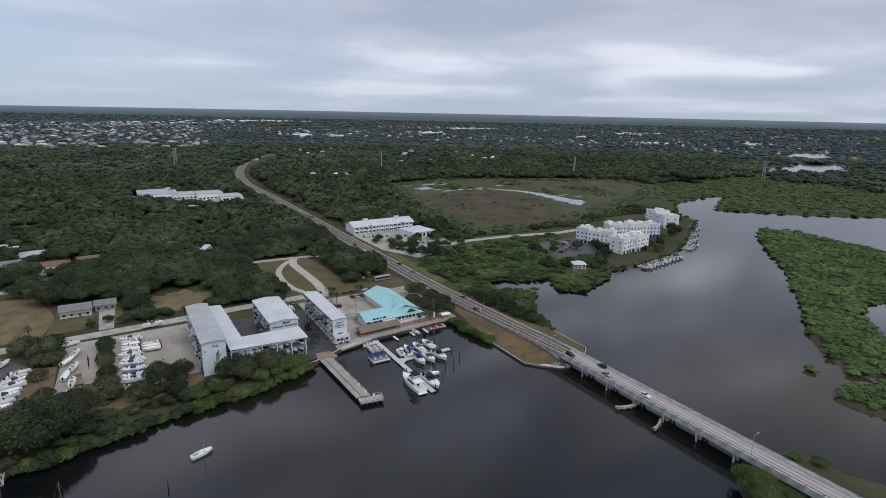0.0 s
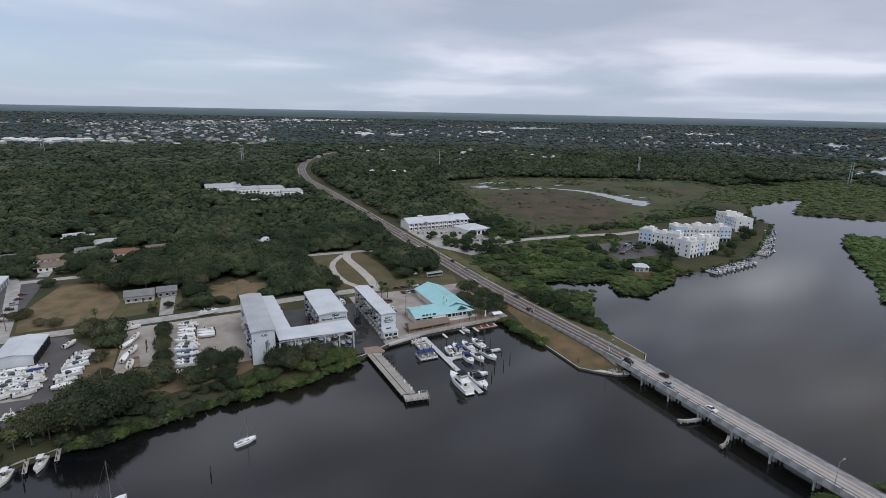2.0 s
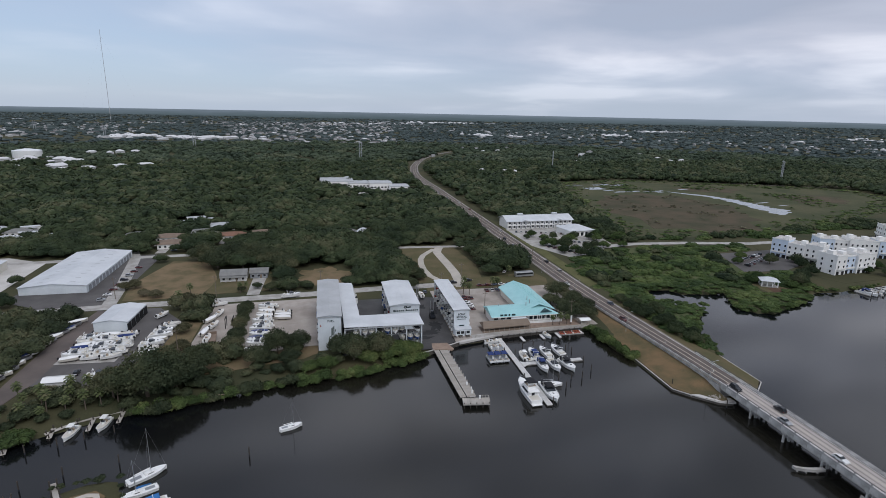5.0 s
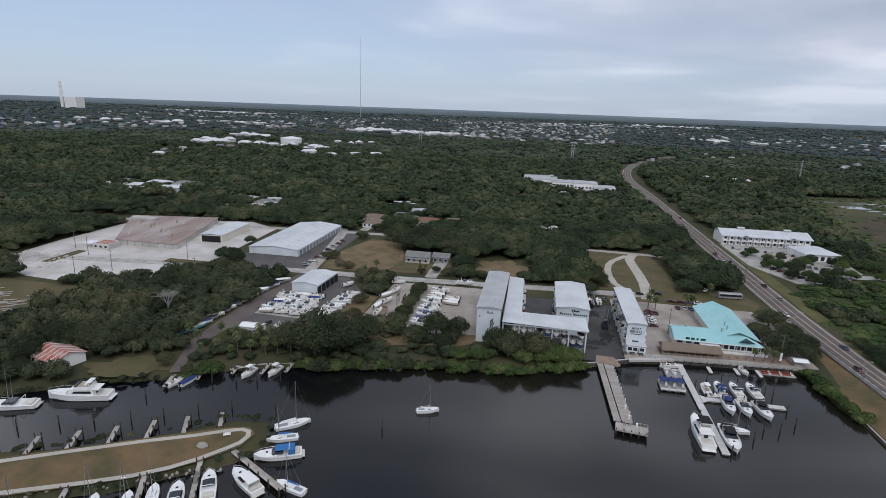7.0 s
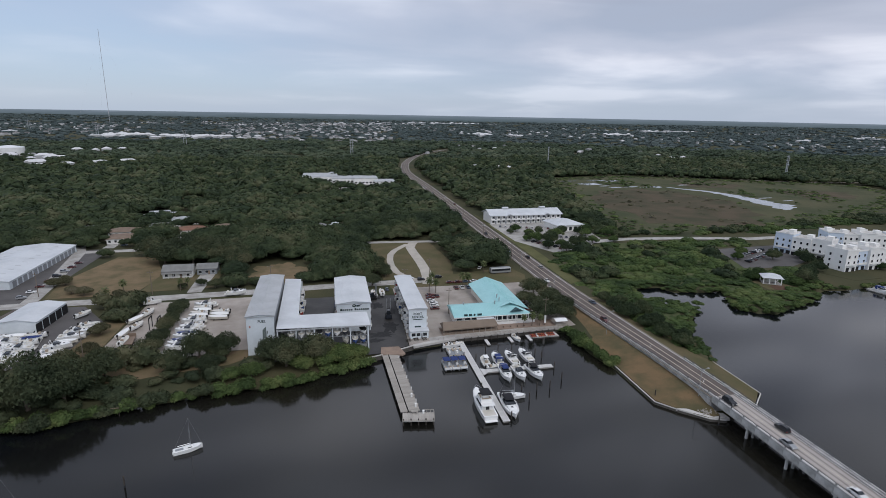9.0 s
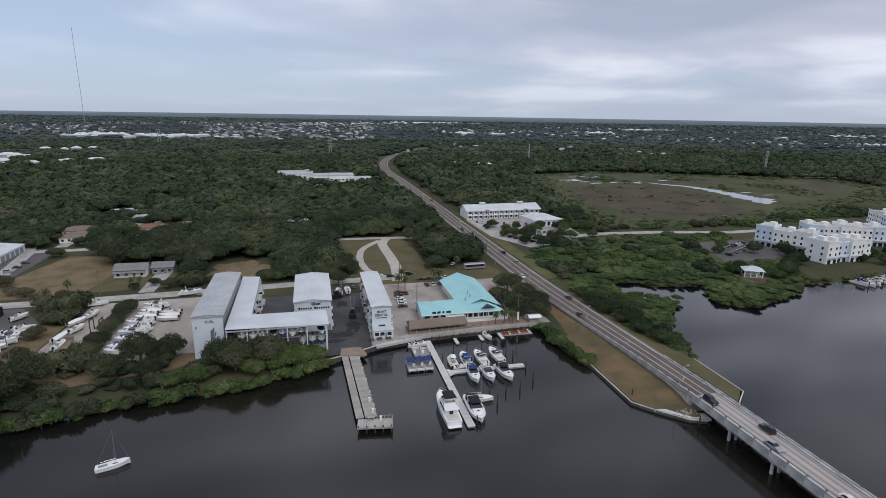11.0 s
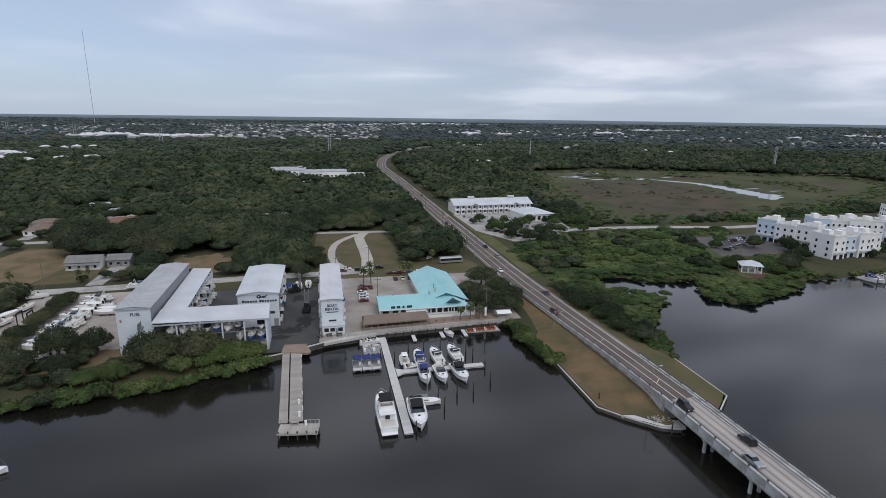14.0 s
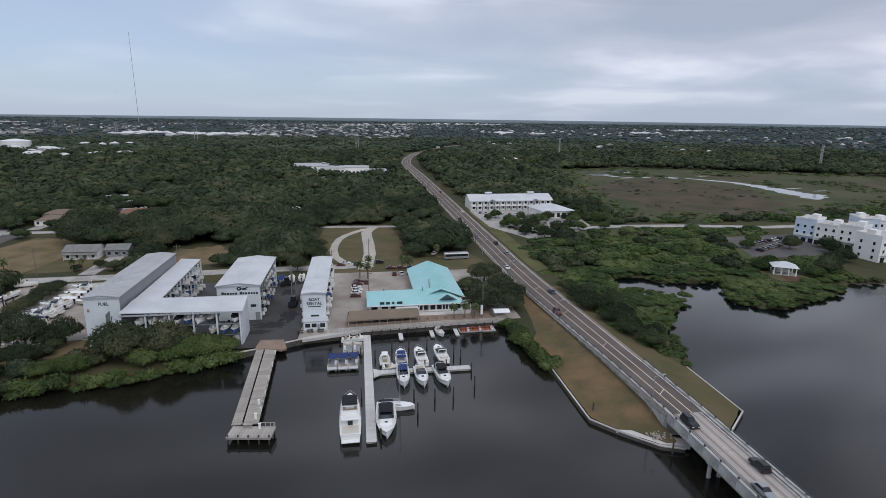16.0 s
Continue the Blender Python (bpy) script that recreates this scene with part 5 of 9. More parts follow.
for x in (46.8, 48.6, 51.0):
    w = part("window", G().box(x, 7.16, 2.7, x + 1.4, 7.22, 3.9), M_GLASS, rental)
    part("window_frame", G().box(x - 0.08, 7.14, 2.62, x + 1.48, 7.17, 2.70).box(x - 0.08, 7.14, 3.9, x + 1.48, 7.17, 3.98), M_GEL, w)
part("door", G().box(50.2, 7.16, GZ, 50.85, 7.2, 3.7), M_SIDEGREY, rental)

# the open L-shaped shed: one arm beside the tall shed, one along the water
lshed = thing("open_boat_shed", "open white-roofed L-shaped boat rack shed with stored boats", "boat shed", "boat sheds")
part("arm_roof", G().add([(0.9, 10.0, 12.0), (7.5, 10.0, 11.6), (6.6, 54.5, 11.6), (0.2, 54.5, 12.0), (0.9, 10.0, 12.15), (7.5, 10.0, 11.75), (6.6, 54.5, 11.75), (0.2, 54.5, 12.15)],
                         [(3, 2, 1, 0), (4, 5, 6, 7), (0, 1, 5, 4), (1, 2, 6, 5), (2, 3, 7, 6), (3, 0, 4, 7)]), M_ROOF, lshed)
part("front_roof", G().add([(0.9, -0.6, 11.85), (31.6, -0.6, 11.25), (31.0, 9.99, 12.1), (0.9, 9.99, 12.25), (0.9, -0.6, 12.0), (31.6, -0.6, 11.4), (31.0, 9.99, 12.25), (0.9, 9.99, 12.4)],
                           [(3, 2, 1, 0), (4, 5, 6, 7), (0, 1, 5, 4), (1, 2, 6, 5), (2, 3, 7, 6), (3, 0, 4, 7)]), M_ROOF, lshed)
part("fascia", G().box(0.9, -0.72, 11.0, 31.6, -0.62, 11.42), M_ROOFGREY, lshed)
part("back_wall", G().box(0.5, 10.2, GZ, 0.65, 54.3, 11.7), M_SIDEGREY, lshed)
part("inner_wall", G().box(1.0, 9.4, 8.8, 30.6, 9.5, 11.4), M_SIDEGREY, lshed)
part("end_screen", G().box(30.9, 0.2, GZ, 31.05, 9.2, 11.3), M_WHITE, lshed)
colm = mesh_of("column", G().box(-0.2, -0.2, GZ, 0.2, 0.2, 11.3), M_WHITE)
bm_ = mesh_of("shelf_beam", G().box(0, -0.08, -0.14, 5.9, 0.08, 0.14), M_STEEL)
bn_ = mesh_of("shelf_beam", G().box(-0.08, 0, -0.14, 0.08, 3.25, 0.14), M_STEEL)
RACK_L = []
for i in range(6):
    part("column", colm, None, lshed, at=pose(1.2 + 5.9 * i, -0.2, 0))
    if i < 5:
        for k in range(1, 3):
            part("shelf_beam", bm_, None, lshed, at=pose(1.2 + 5.9 * i, -0.2, GZ + k * 3.1))
        for k in range(3):
            RACK_L += [pose(1.2 + 5.9 * (i + f), 1.7 - 1.2 * (k == 1 and i == 2), GZ + k * 3.1 + 0.65, 0, 0, -90 + 8 * math.sin(9 * i + 5 * k)) for f in (0.27, 0.73)]
RACK_L = [m for i, m in enumerate(RACK_L) if i not in (1, 4, 9, 13, 14, 20, 24, 28)]
for i in range(14):
    part("column", colm, None, lshed, at=pose(6.9, 10.4 + 3.25 * i, 0))
    if i < 13:
        for k in range(1, 3):
            part("shelf_beam", bn_, None, lshed, at=pose(6.9, 10.4 + 3.25 * i, GZ + k * 3.1))
        for k in range(3):
            RACK_L.append(pose(4.7 + 0.5 * math.sin(7 * i + 4 * k), 10.4 + 3.25 * (i + 0.5), GZ + k * 3.1 + 0.65, 0, 0, 6 * math.sin(5 * i + 3 * k)))
random.seed(5)
random.shuffle(RACK)
RACK = RACK[:int(len(RACK) * 0.78)] + RACK_L
random.shuffle(RACK)
rack_kinds = [runabout("white fibreglass motorboat stored on a steel rack", "racked boats"),
              runabout("white motorboat with blue hull stored on a rack", "racked boats", M_BLUEHULL),
              runabout("small motorboat under dark canvas on a rack", "racked boats", None, 6.0, M_BLACKCAN),
              runabout("white centre console boat with top on a rack", "racked boats", None, 6.4),
              runabout("cream motorboat stored on a steel boat rack", "racked boats", M_GELCREAM, 5.8),
              runabout("dark-hulled motorboat stored on a steel boat rack", "racked boats", M_DARKHULL, 6.2),
              runabout("red-hulled motorboat stored on a steel boat rack", "racked boats", M_RED, 6.0)]
share = (0.36, 0.10, 0.15, 0.16, 0.08, 0.10, 0.045)
at_ = 0
for kind_, sh in zip(rack_kinds, share):
    n_ = max(1, int(len(RACK) * sh))
    place(kind_, RACK[at_:at_ + n_])
    at_ += n_

# forklift in the yard
def forklift(m):
    f = thing("forklift", "dark heavy boat forklift with tall mast", "forklift", at=m)
    part("chassis", G().box(-2.2, -1.1, 0.5, 1.4, 1.1, 1.5), M_RUBBER, f)
    part("counterweight", G().box(-2.8, -1.1, 0.5, -2.2, 1.1, 2.0), M_DARKHULL, f)
    part("cab", G().loft(house_rings(-1.2, 0.8, 1.6, 1.5, 1.7, 0.3, 0.1)), M_GLASS, f)
    for y in (-0.7, 0.7):
        part("mast_rail", G().box(1.45, y - 0.12, 0.2, 1.75, y + 0.12, 7.2), M_STEEL, f)
        part("fork", G().box(1.75, y - 0.1, 0.3, 5.0, y + 0.1, 0.42), M_RUBBER, f)
    for x in (-1.6, 0.9):
        for y in (-1.05, 1.05):
            part("tyre", G().rod((x, y - 0.25, 0.65), (x, y + 0.25, 0.65), 0.65, n=12), M_RUBBER, f)
    return f


forklift(pose(41, 30, GZ + 0.12, 0, 0, 85))
for x, y, a, b, q in ((36, 13, 4.5, 2.2, 1), (40.5, 20, 2.6, 5, 2), (33.5, 8, 3, 1.6, 3), (43, 37, 1.6, 4, 4), (38, 44, 2.2, 3.5, 5)):
    sheet("oil_stain", ragged(x, y, a, b, q, 0.8), GZ + 0.135, M_TAR, "dark ragged oil stain on the yard", "stain", 0.01)
forklift(pose(36.5, 52, GZ + 0.12, 0, 0, 20))

# ---- piers, quay and docks ----
def plank_deck(parent, x0, y0, x1, y1, z, m, along="x", step=0.6, name="plank"):
    """Boards across a dock, each an object on a shared mesh."""
    if along == "x":
        me = mesh_of(name, G().box(0, 0, -0.08, x1 - x0, step - 0.04, 0), m)
        for k in range(int((y1 - y0) / step)):
            part(name, me, None, parent, at=pose(x0, y0 + k * step, z))
    else:
        me = mesh_of(name, G().box(0, 0, -0.08, step - 0.04, y1 - y0, 0), m)
        for k in range(int((x1 - x0) / step)):
            part(name, me, None, parent, at=pose(x0 + k * step, y0, z))


pile_me = mesh_of("piling", G().rod((0, 0, -3), (0, 0, 0), 0.17, n=7), M_PILE)
pier = thing("launch_pier", "long double-runway boat launch pier with a railed end platform", "pier")
LEAN = 1.42 / 36   # the runways drift east towards the river
for x0, x1 in ((35.05, 36.85), (37.35, 40.2)):
    def slant(x, y):
        return x - (y + 3.2) * LEAN
    part("runway_base", G().prism([(slant(x0, -3.2), -3.2), (slant(x1, -3.2), -3.2), (slant(x1, -40.4), -40.4), (slant(x0, -40.4), -40.4)], 1.18, 1.44), M_CONC, pier)
    board = mesh_of("plank", G().box(-0.08, 0, -0.08, x1 - x0 + 0.08, 1.14, 0), M_WOODDOCK)
    for k in range(31):
        y = -40.6 + 1.2 * k
        part("plank", board, None, pier, at=pose(slant(x0, y), y, 1.53))
    for y in range(-39, -4, 4):
        for x in (x0 + 0.2, x1 - 0.2):
            part("piling", pile_me, None, pier, at=pose(slant(x, y), y, 1.2))
rl = mesh_of("rail_post", G().box(-0.05, -0.05, 0, 0.05, 0.05, 1.0), M_WOODDOCK)
end = pose(36.9, -41.1, 0, 0, 0, -8)   # the end platform stands askew
part("end_base", G().box(0, -3.9, 1.12, 8.6, 0, 1.44), M_CONC, pier, at=end)
board = mesh_of("plank", G().box(0, -4.0, -0.08, 0.66, 0.1, 0), M_WOODDOCK)
for k in range(12):
    part("plank", board, None, pier, at=end @ pose(0.72 * k, 0, 1.54))
for x in np.arange(0.3, 8.6, 2.0):
    for y in (-3.7, -0.4):
        part("piling", pile_me, None, pier, at=end @ pose(x, y, 1.95 if y < -2 else 1.3))
for x in (0.1, 1.1, 2.1, 5.6, 6.6, 7.6, 8.5):
    part("rail_post", rl, None, pier, at=end @ pose(x, -0.2, 1.54))
part("top_rail", G().box(0, -0.26, 2.5, 2.2, -0.14, 2.58).box(5.5, -0.26, 2.5, 8.6, -0.14, 2.58), M_WOODDOCK, pier, at=end)
part("side_rail", G().box(8.46, -3.8, 2.5, 8.58, -0.2, 2.58).box(8.46, -3.8, 2.0, 8.58, -0.2, 2.06), M_WOODDOCK, pier, at=end)
part("fish_table", G().box(2.4, -0.9, 2.3, 4.2, -0.1, 2.4).box(2.6, -0.8, 1.54, 2.8, -0.6, 2.3).box(3.8, -0.8, 1.54, 4.0, -0.6, 2.3), M_WOODDOCK, pier, at=end)
for x, y in ((40.9, -38.6), (42.4, -42.6), (40.6, -33)):
    part("fuel_pump", G().box(x - 0.24, y - 0.2, 1.54, x + 0.24, y + 0.2, 2.6).box(x - 0.28, y - 0.24, 2.6, x + 0.28, y + 0.24, 2.68), M_GEL, pier, "white fuel pump")
for k in range(14):
    y = -7 - 2.4 * k
    part("fender_post", G().box(slant(40.2, y) - 0.1, y, 1.3, slant(40.2, y) + 0.12, y + 0.24, 2.3), M_WOODDOCK if k % 3 else M_GEL, pier)
apron = [(34.6, -3.9), (37.2, -3.7), (41.7, -5.2), (42.9, -4.2), (41.4, 1.6), (35.2, 2.0)]
solo("pier_apron", G().prism(apron, 1.2, GZ + 0.17), M_TANDOCK, "tan timber apron at the pier head", "apron")

quay = thing("boardwalk", "grey timber boardwalk with railings along the quay", "boardwalk")
part("walk_base", G().prism([(53, 3.6), (65, 5.0), (106, 8.2), (106, 11.6), (65, 9.0), (53, 7.2)], GZ - 0.2, GZ + 0.20), M_CONC, quay)
part("lower_walk", G().prism([(46.5, 0.6), (53, 2.4), (62.5, 4.8), (62.5, 6.2), (53, 4.2), (46.5, 2.2)], GZ - 0.6, GZ + 0.24), M_SLAB, quay)
plk = mesh_of("plank", G().box(0, -0.05, -0.05, 0.47, 3.35, 0.02), M_WOODDOCK)
for k in range(80):
    x = 65.4 + 0.508 * k
    part("plank", plk, None, quay, at=pose(x, 5.15 + (x - 65) * 0.0775, GZ + 0.27))
for k in range(26):
    x = 54 + 2.0 * k
    y = 3.9 + (x - 53) * 0.083
    part("rail_post", rl, None, quay, at=pose(x, y, GZ + 0.25))
part("rail", G().rod((54, 3.98, GZ + 1.25), (104, 8.13, GZ + 1.25), 0.06, n=4), M_WOODDOCK, quay)
part("rail", G().rod((54, 3.98, GZ + 0.85), (104, 8.13, GZ + 0.85), 0.05, n=4), M_WOODDOCK, quay)
for k in range(16):
    x = 66 + 2.6 * k
    part("piling", pile_me, None, quay, at=pose(x, 4.9 + (x - 65) * 0.078, GZ + 0.2))

dock = thing("floating_dock", "bleached white main dock with one cross finger", "dock")
DX = 64.3
part("float", G().box(DX - 0.9, -48.5, 0.1, DX + 0.9, 5.0, 0.5), M_CONC, dock)
plank_deck(dock, DX - 1.02, -48.7, DX + 1.02, 5.2, 0.62, M_WHITEDOCK, "x", 0.9)
part("finger_float", G().box(65.6, -20.2, 0.1, 90.0, -18.4, 0.5), M_CONC, dock)
plank_deck(dock, 65.6, -20.3, 90.2, -18.2, 0.62, M_WHITEDOCK, "y", 0.9)
part("elbow", G().prism([(65.5, -21.8), (67.6, -20.2), (67.6, -18.4), (65.5, -17.2)], 0.3, 0.60), M_WHITEDOCK, dock)
for x, y in ((66.2, -47), (62.5, -30), (62.5, -8), (66.2, -10), (90, -20.6), (84, -17.8), (78.5, -17.8), (73.8, -17.8)):
    part("dock_pile", pile_me, None, dock, at=pose(x, y, 2.4))
mooring = thing("mooring_pile", "dark tarred mooring pile standing in water", "mooring pile", "mooring piles")
part("post", G().rod((0, 0, -3), (0, 0, 2.9), 0.19, 0.16, 8), M_PILE, mooring)
part("collar", G().rod((0, 0, 0.1), (0, 0, 0.5), 0.21, n=8), M_DARKHULL, mooring)
spots = [(74.2, -33), (78.9, -33.4), (83.2, -33.2), (74.4, -39), (89.1, -28.6), (70.9, -5.5), (75.6, -5), (80.6, -5.2), (87.2, -10.5), (88.6, -13),
         (-27, -58), (-121, -80), (-112, -76), (-104, -73), (-95, -70), (-88, -66), (-80, -62), (-72, -58), (-60, -55), (-86, -46), (-79, -44), (-73, -42), (-66, -40), (-100, -58), (112, -44), (118, -108), (121, -60)]
place(mooring, [pose(x, y, 0, 0, 0, 40 * i) for i, (x, y) in enumerate(spots)])
for i, (x, y, L_) in enumerate(((74, 5.0, 4.5), (83.2, 6.0, 4.5), (90.5, 6.5, 5.0))):
    d = thing("finger_dock", "short white finger dock off the boardwalk", "dock", "finger docks")
    part("float", G().box(x - 0.5, y - L_, 0.1, x + 0.5, y, 0.45), M_CONC, d)
    part("deck", G().box(x - 0.6, y - L_ - 0.1, 0.455, x + 0.6, y, 0.56), M_WHITEDOCK, d)
# boats at the dock
place(yacht("large white motor yacht with a dark flybridge top", "docked boats", 15.2, 4.4, M_BLACKCAN), [pose(60.1, -39.9, 0.05, 0, 0, 91)])
place(cruiser("white flybridge cruiser with black canvas enclosure", "docked boats", 12.6, M_BLACKCAN), [pose(67.5, -41.2, 0.05, 0, 0, -92)])
place(sailboat("grey sailboat with furled sail lying alongside", "docked boats", 8.2, 11.0, M_STEEL), [pose(70.0, -35.8, 0.0, 0, 0, -14)])
place(cruiser("white express cruiser with navy canvas top", "docked boats", 9.4, M_CANVAS), [pose(72.6, -22.6, 0.05, 0, 0, -92), pose(72.9, -12.6, 0.05, 0, 0, 88)])
place(cruiser("white express cruiser with open cockpit", "docked boats", 9.2), [pose(77.0, -23.0, 0.05, 0, 0, -88), pose(78.0, -12.0, 0.05, 0, 0, 94), pose(83.5, -11.0, 0.05, 0, 0, 96)])
place(cruiser("white cruiser with black canvas cockpit top", "docked boats", 10.0, M_BLACKCAN), [pose(82.2, -23.2, 0.05, 0, 0, -84)])
place(runabout("white centre console fishing boat at the dock", "docked boats", None, 7.6, None, M_GEL), [pose(68.6, -13.0, 0.05, 0, 0, 90)])
place(runabout("small white open motorboat at the quay", "docked boats", None, 5.8), [pose(85.6, 4.2, 0.05, 0, 0, -80)])
place(runabout("grey inflatable tender tied at the finger dock", "docked boats", M_STEEL, 5.6), [pose(70.4, -17.0, 0.05, 0, 0, 8)])
place(pontoon("rental pontoon boat with navy bimini top", "pontoon boats", M_CANVAS), [pose(x, -13.4, 0.0, 0, 0, -91) for x in (55.4, 58.0, 60.6)])
place(pontoon("rental pontoon boat with open tan seats", "pontoon boats", None), [pose(59.0, -4.2, 0.0, 0, 0, 90), pose(61.7, -4.4, 0.0, 0, 0, 90)])
place(runabout("small white skiff tied to the quay", "docked boats", None, 5.2), [pose(59.6, 2.0, 0.05, 0, 0, 8), pose(62.6, 2.4, 0.05, 0, 0, 10)])
for i in range(14):
    k = thing("kayak", "plastic sit-on kayak stacked on a floating rack" if i else "red plastic kayak on a floating rack", "kayak", "kayaks")
    m_ = (M_RED, M_ORANGE, M_RED, M_GEL, M_ORANGE)[i % 5]
    part("shell", G().loft([[(0, y, 0.42), (-w, y, 0.30), (-w * 0.7, y, 0.12), (w * 0.7, y, 0.12), (w, y, 0.30)] for y, w in ((-1.6, 0.03), (-1.0, 0.3), (0, 0.38), (1.0, 0.3), (1.6, 0.03))]), m_, k)
    part("seat", G().box(-0.2, -0.4, 0.38, 0.2, 0.2, 0.46), M_RUBBER, k)
    k.matrix_basis = pose(92.2 + 0.74 * i, 5.6 + 0.05 * i, 0.25, 0, 0, -6)
solo("kayak_float", G().box(91.6, 4.2, 0.05, 102.6, 7.4, 0.36), M_CONC, "low grey float that carries the kayaks", "float")
place(sailboat("small white sailboat anchored in the river", "sailboats", 6.6, 8.8), [pose(-16.6, -46.4, 0, 0, 0, 18)])
# ---- restaurant ----
rest = thing("restaurant", "waterside restaurant with turquoise metal roof and cream walls", "restaurant")
part("back_wall_block", G().box(81.4, 24, GZ, 95.0, 54.5, 5.4), M_CREAM, rest)
part("front_wall_block", G().box(65.4, 17.4, GZ, 95.0, 27, 5.2), M_STUCCO, rest)
for x in (66.0, 69.2, 72.0):
    part("window", G().box(x, 17.32, 3.6, x + 1.9, 17.39, 4.5), M_GLASS, rest)
part("back_roof", G().gable(80.8, 21, 95.8, 55.2, 5.4, 3.1, "y", 0.5, 0.14), M_TURQ, rest)
part("front_roof", G().add([(64.6, 16.2, 5.2), (96.4, 16.2, 5.2), (88.3, 23.5, 8.0), (64.6, 23.5, 7.5), (64.6, 30.0, 5.6), (88.3, 30.5, 5.6)],
                           [(0, 1, 2, 3), (3, 2, 5, 4), (0, 3, 4)]), M_TURQ, rest)
g = G()
for k in range(38):
    x = 65.0 + 0.6 * k
    g.rod((x, 16.3, 5.28), (x, 23.3, 5.28 + 2.38 * 1.0 + 0.0 + (x - 64.6) * 0.02), 0.03, n=3)
for k in range(54):
    y = 22.5 + 0.6 * k
    g.rod((80.6, y, 5.62), (88.3, y, 8.68), 0.03, n=3)
    g.rod((88.3, y, 8.68), (96.0, y, 5.62), 0.03, n=3)
part("roof_seams", g, M_TURQ, rest)
part("gable_vent", G().add([(87.0, 16.6, 6.15), (93.0, 16.6, 6.15), (90.0, 18.6, 7.35), (90.0, 16.6, 7.15)], [(0, 1, 3), (0, 3, 2), (3, 1, 2)]), M_TURQD, rest, "dark teal roof dormer")
for x, y, z in ((70.2, 24.5, 7.3), (82.6, 22.5, 8.0), (85.2, 25.0, 8.3), (85.5, 29, 8.4)):
    part("roof_vent", G().rod((x, y, z - 0.6), (x, y, z + 0.7), 0.18, n=6).rod((x, y, z + 0.7), (x, y, z + 1.0), 0.34, 0.2, 6), M_STEEL, rest)
part("front_fascia", G().box(64.6, 16.05, 4.95, 96.4, 16.2, 5.2), M_GEL, rest)
for x, w in ((68.6, 1.6), (70.5, 1.4), (72.4, 0.9), (73.9, 1.9)):
    part("lettering_bar", G().box(x, 16.5, 5.5, x + w - 0.2, 16.56, 6.3), M_LETTER, rest, "dark roof lettering reduced to bars")
for k in range(9):
    x = 78.4 + 2.03 * k
    w = part("window", G().box(x, 17.32, 2.9, x + 1.6, 17.39, 4.4), M_GLASS, rest)
    part("window_frame", G().box(x - 0.1, 17.28, 2.8, x + 1.7, 17.33, 2.9).box(x - 0.1, 17.28, 4.4, x + 1.7, 17.33, 4.5).box(x - 0.1, 17.28, 2.9, x, 17.33, 4.4), M_GEL, w)
part("veranda_floor", G().box(79.6, 15.0, GZ + 0.37, 97, 17.35, GZ + 0.75), M_SLAB, rest)
part("veranda_parapet", G().box(79.6, 14.85, GZ + 0.37, 97, 14.98, GZ + 1.35), M_GEL, rest, "white veranda parapet")
part("stair_rail", G().add([(77.4, 14.9, 2.2), (80.6, 14.9, 4.0), (80.6, 14.9, 4.4), (77.4, 14.9, 2.6), (77.4, 15.05, 2.2), (80.6, 15.05, 4.0), (80.6, 15.05, 4.4), (77.4, 15.05, 2.6)], [(0, 1, 2, 3), (7, 6, 5, 4), (3, 2, 6, 7), (0, 4, 5, 1)]), M_GEL, rest, "white stair rail")
part("side_canopy", G().box(67.5, 15.3, 3.3, 77.0, 17.2, 3.42), M_ROOF, rest, "pale flat canopy")
part("entry_ramp", G().add([(73.4, 14.9, 4.35), (80.6, 14.9, 4.35), (80.4, 17.3, 4.9), (73.4, 17.3, 4.9)], [(0, 1, 2, 3)]), M_ROOF, rest, "white canvas awning")
for x in np.arange(80.8, 97, 2.7):
    part("porch_post", G().box(x - 0.07, 15.02, GZ, x + 0.07, 15.16, 5.2), M_GEL, rest)
part("terrace_floor", G().box(80.5, 10.2, GZ - 0.05, 104, 17.2, GZ + 0.36), M_TANDOCK, rest, "timber terrace floor")
tent = thing("canopy_tent", "long brown canvas terrace canopy with open sides", "canopy")
part("canopy", G().add([(58.6, 8.2, 3.9), (80.2, 9.4, 3.9), (80.4, 15.2, 3.9), (58.8, 15.2, 3.9), (59.4, 12.0, 5.5), (79.6, 12.6, 5.5), (58.6, 8.2, 3.5), (80.2, 9.4, 3.5)],
                       [(0, 1, 5, 4), (2, 3, 4, 5), (3, 0, 4), (1, 2, 5), (0, 6, 7, 1)]), M_TENT, tent)
for k in range(10):
    x = 59 + 2.3 * k
    part("canopy_post", G().box(x - 0.06, 8.35 + (x - 59) * 0.056, GZ, x + 0.06, 8.47 + (x - 59) * 0.066, 3.9), M_WOODDOCK, tent)
part("screen_wall", G().prism([(58.8, 8.5), (80.1, 9.7), (80.1, 9.85), (58.8, 8.65)], GZ, GZ + 1.0), M_TENT, tent)
part("terrace_floor", G().prism([(58.6, 8.3), (80.1, 9.5), (80.3, 15.2), (58.6, 15.2)], GZ - 0.05, GZ + 0.30), M_TANDOCK, tent)
pic = thing("picnic_table", "dark weathered picnic table on the quay walk", "picnic table", "quay picnic tables")
part("tabletop", G().box(-0.9, -0.38, 0.72, 0.9, 0.38, 0.78), M_PILE, pic)
for y in (-0.72, 0.72):
    part("bench", G().box(-0.9, y - 0.14, 0.42, 0.9, y + 0.14, 0.47), M_PILE, pic)
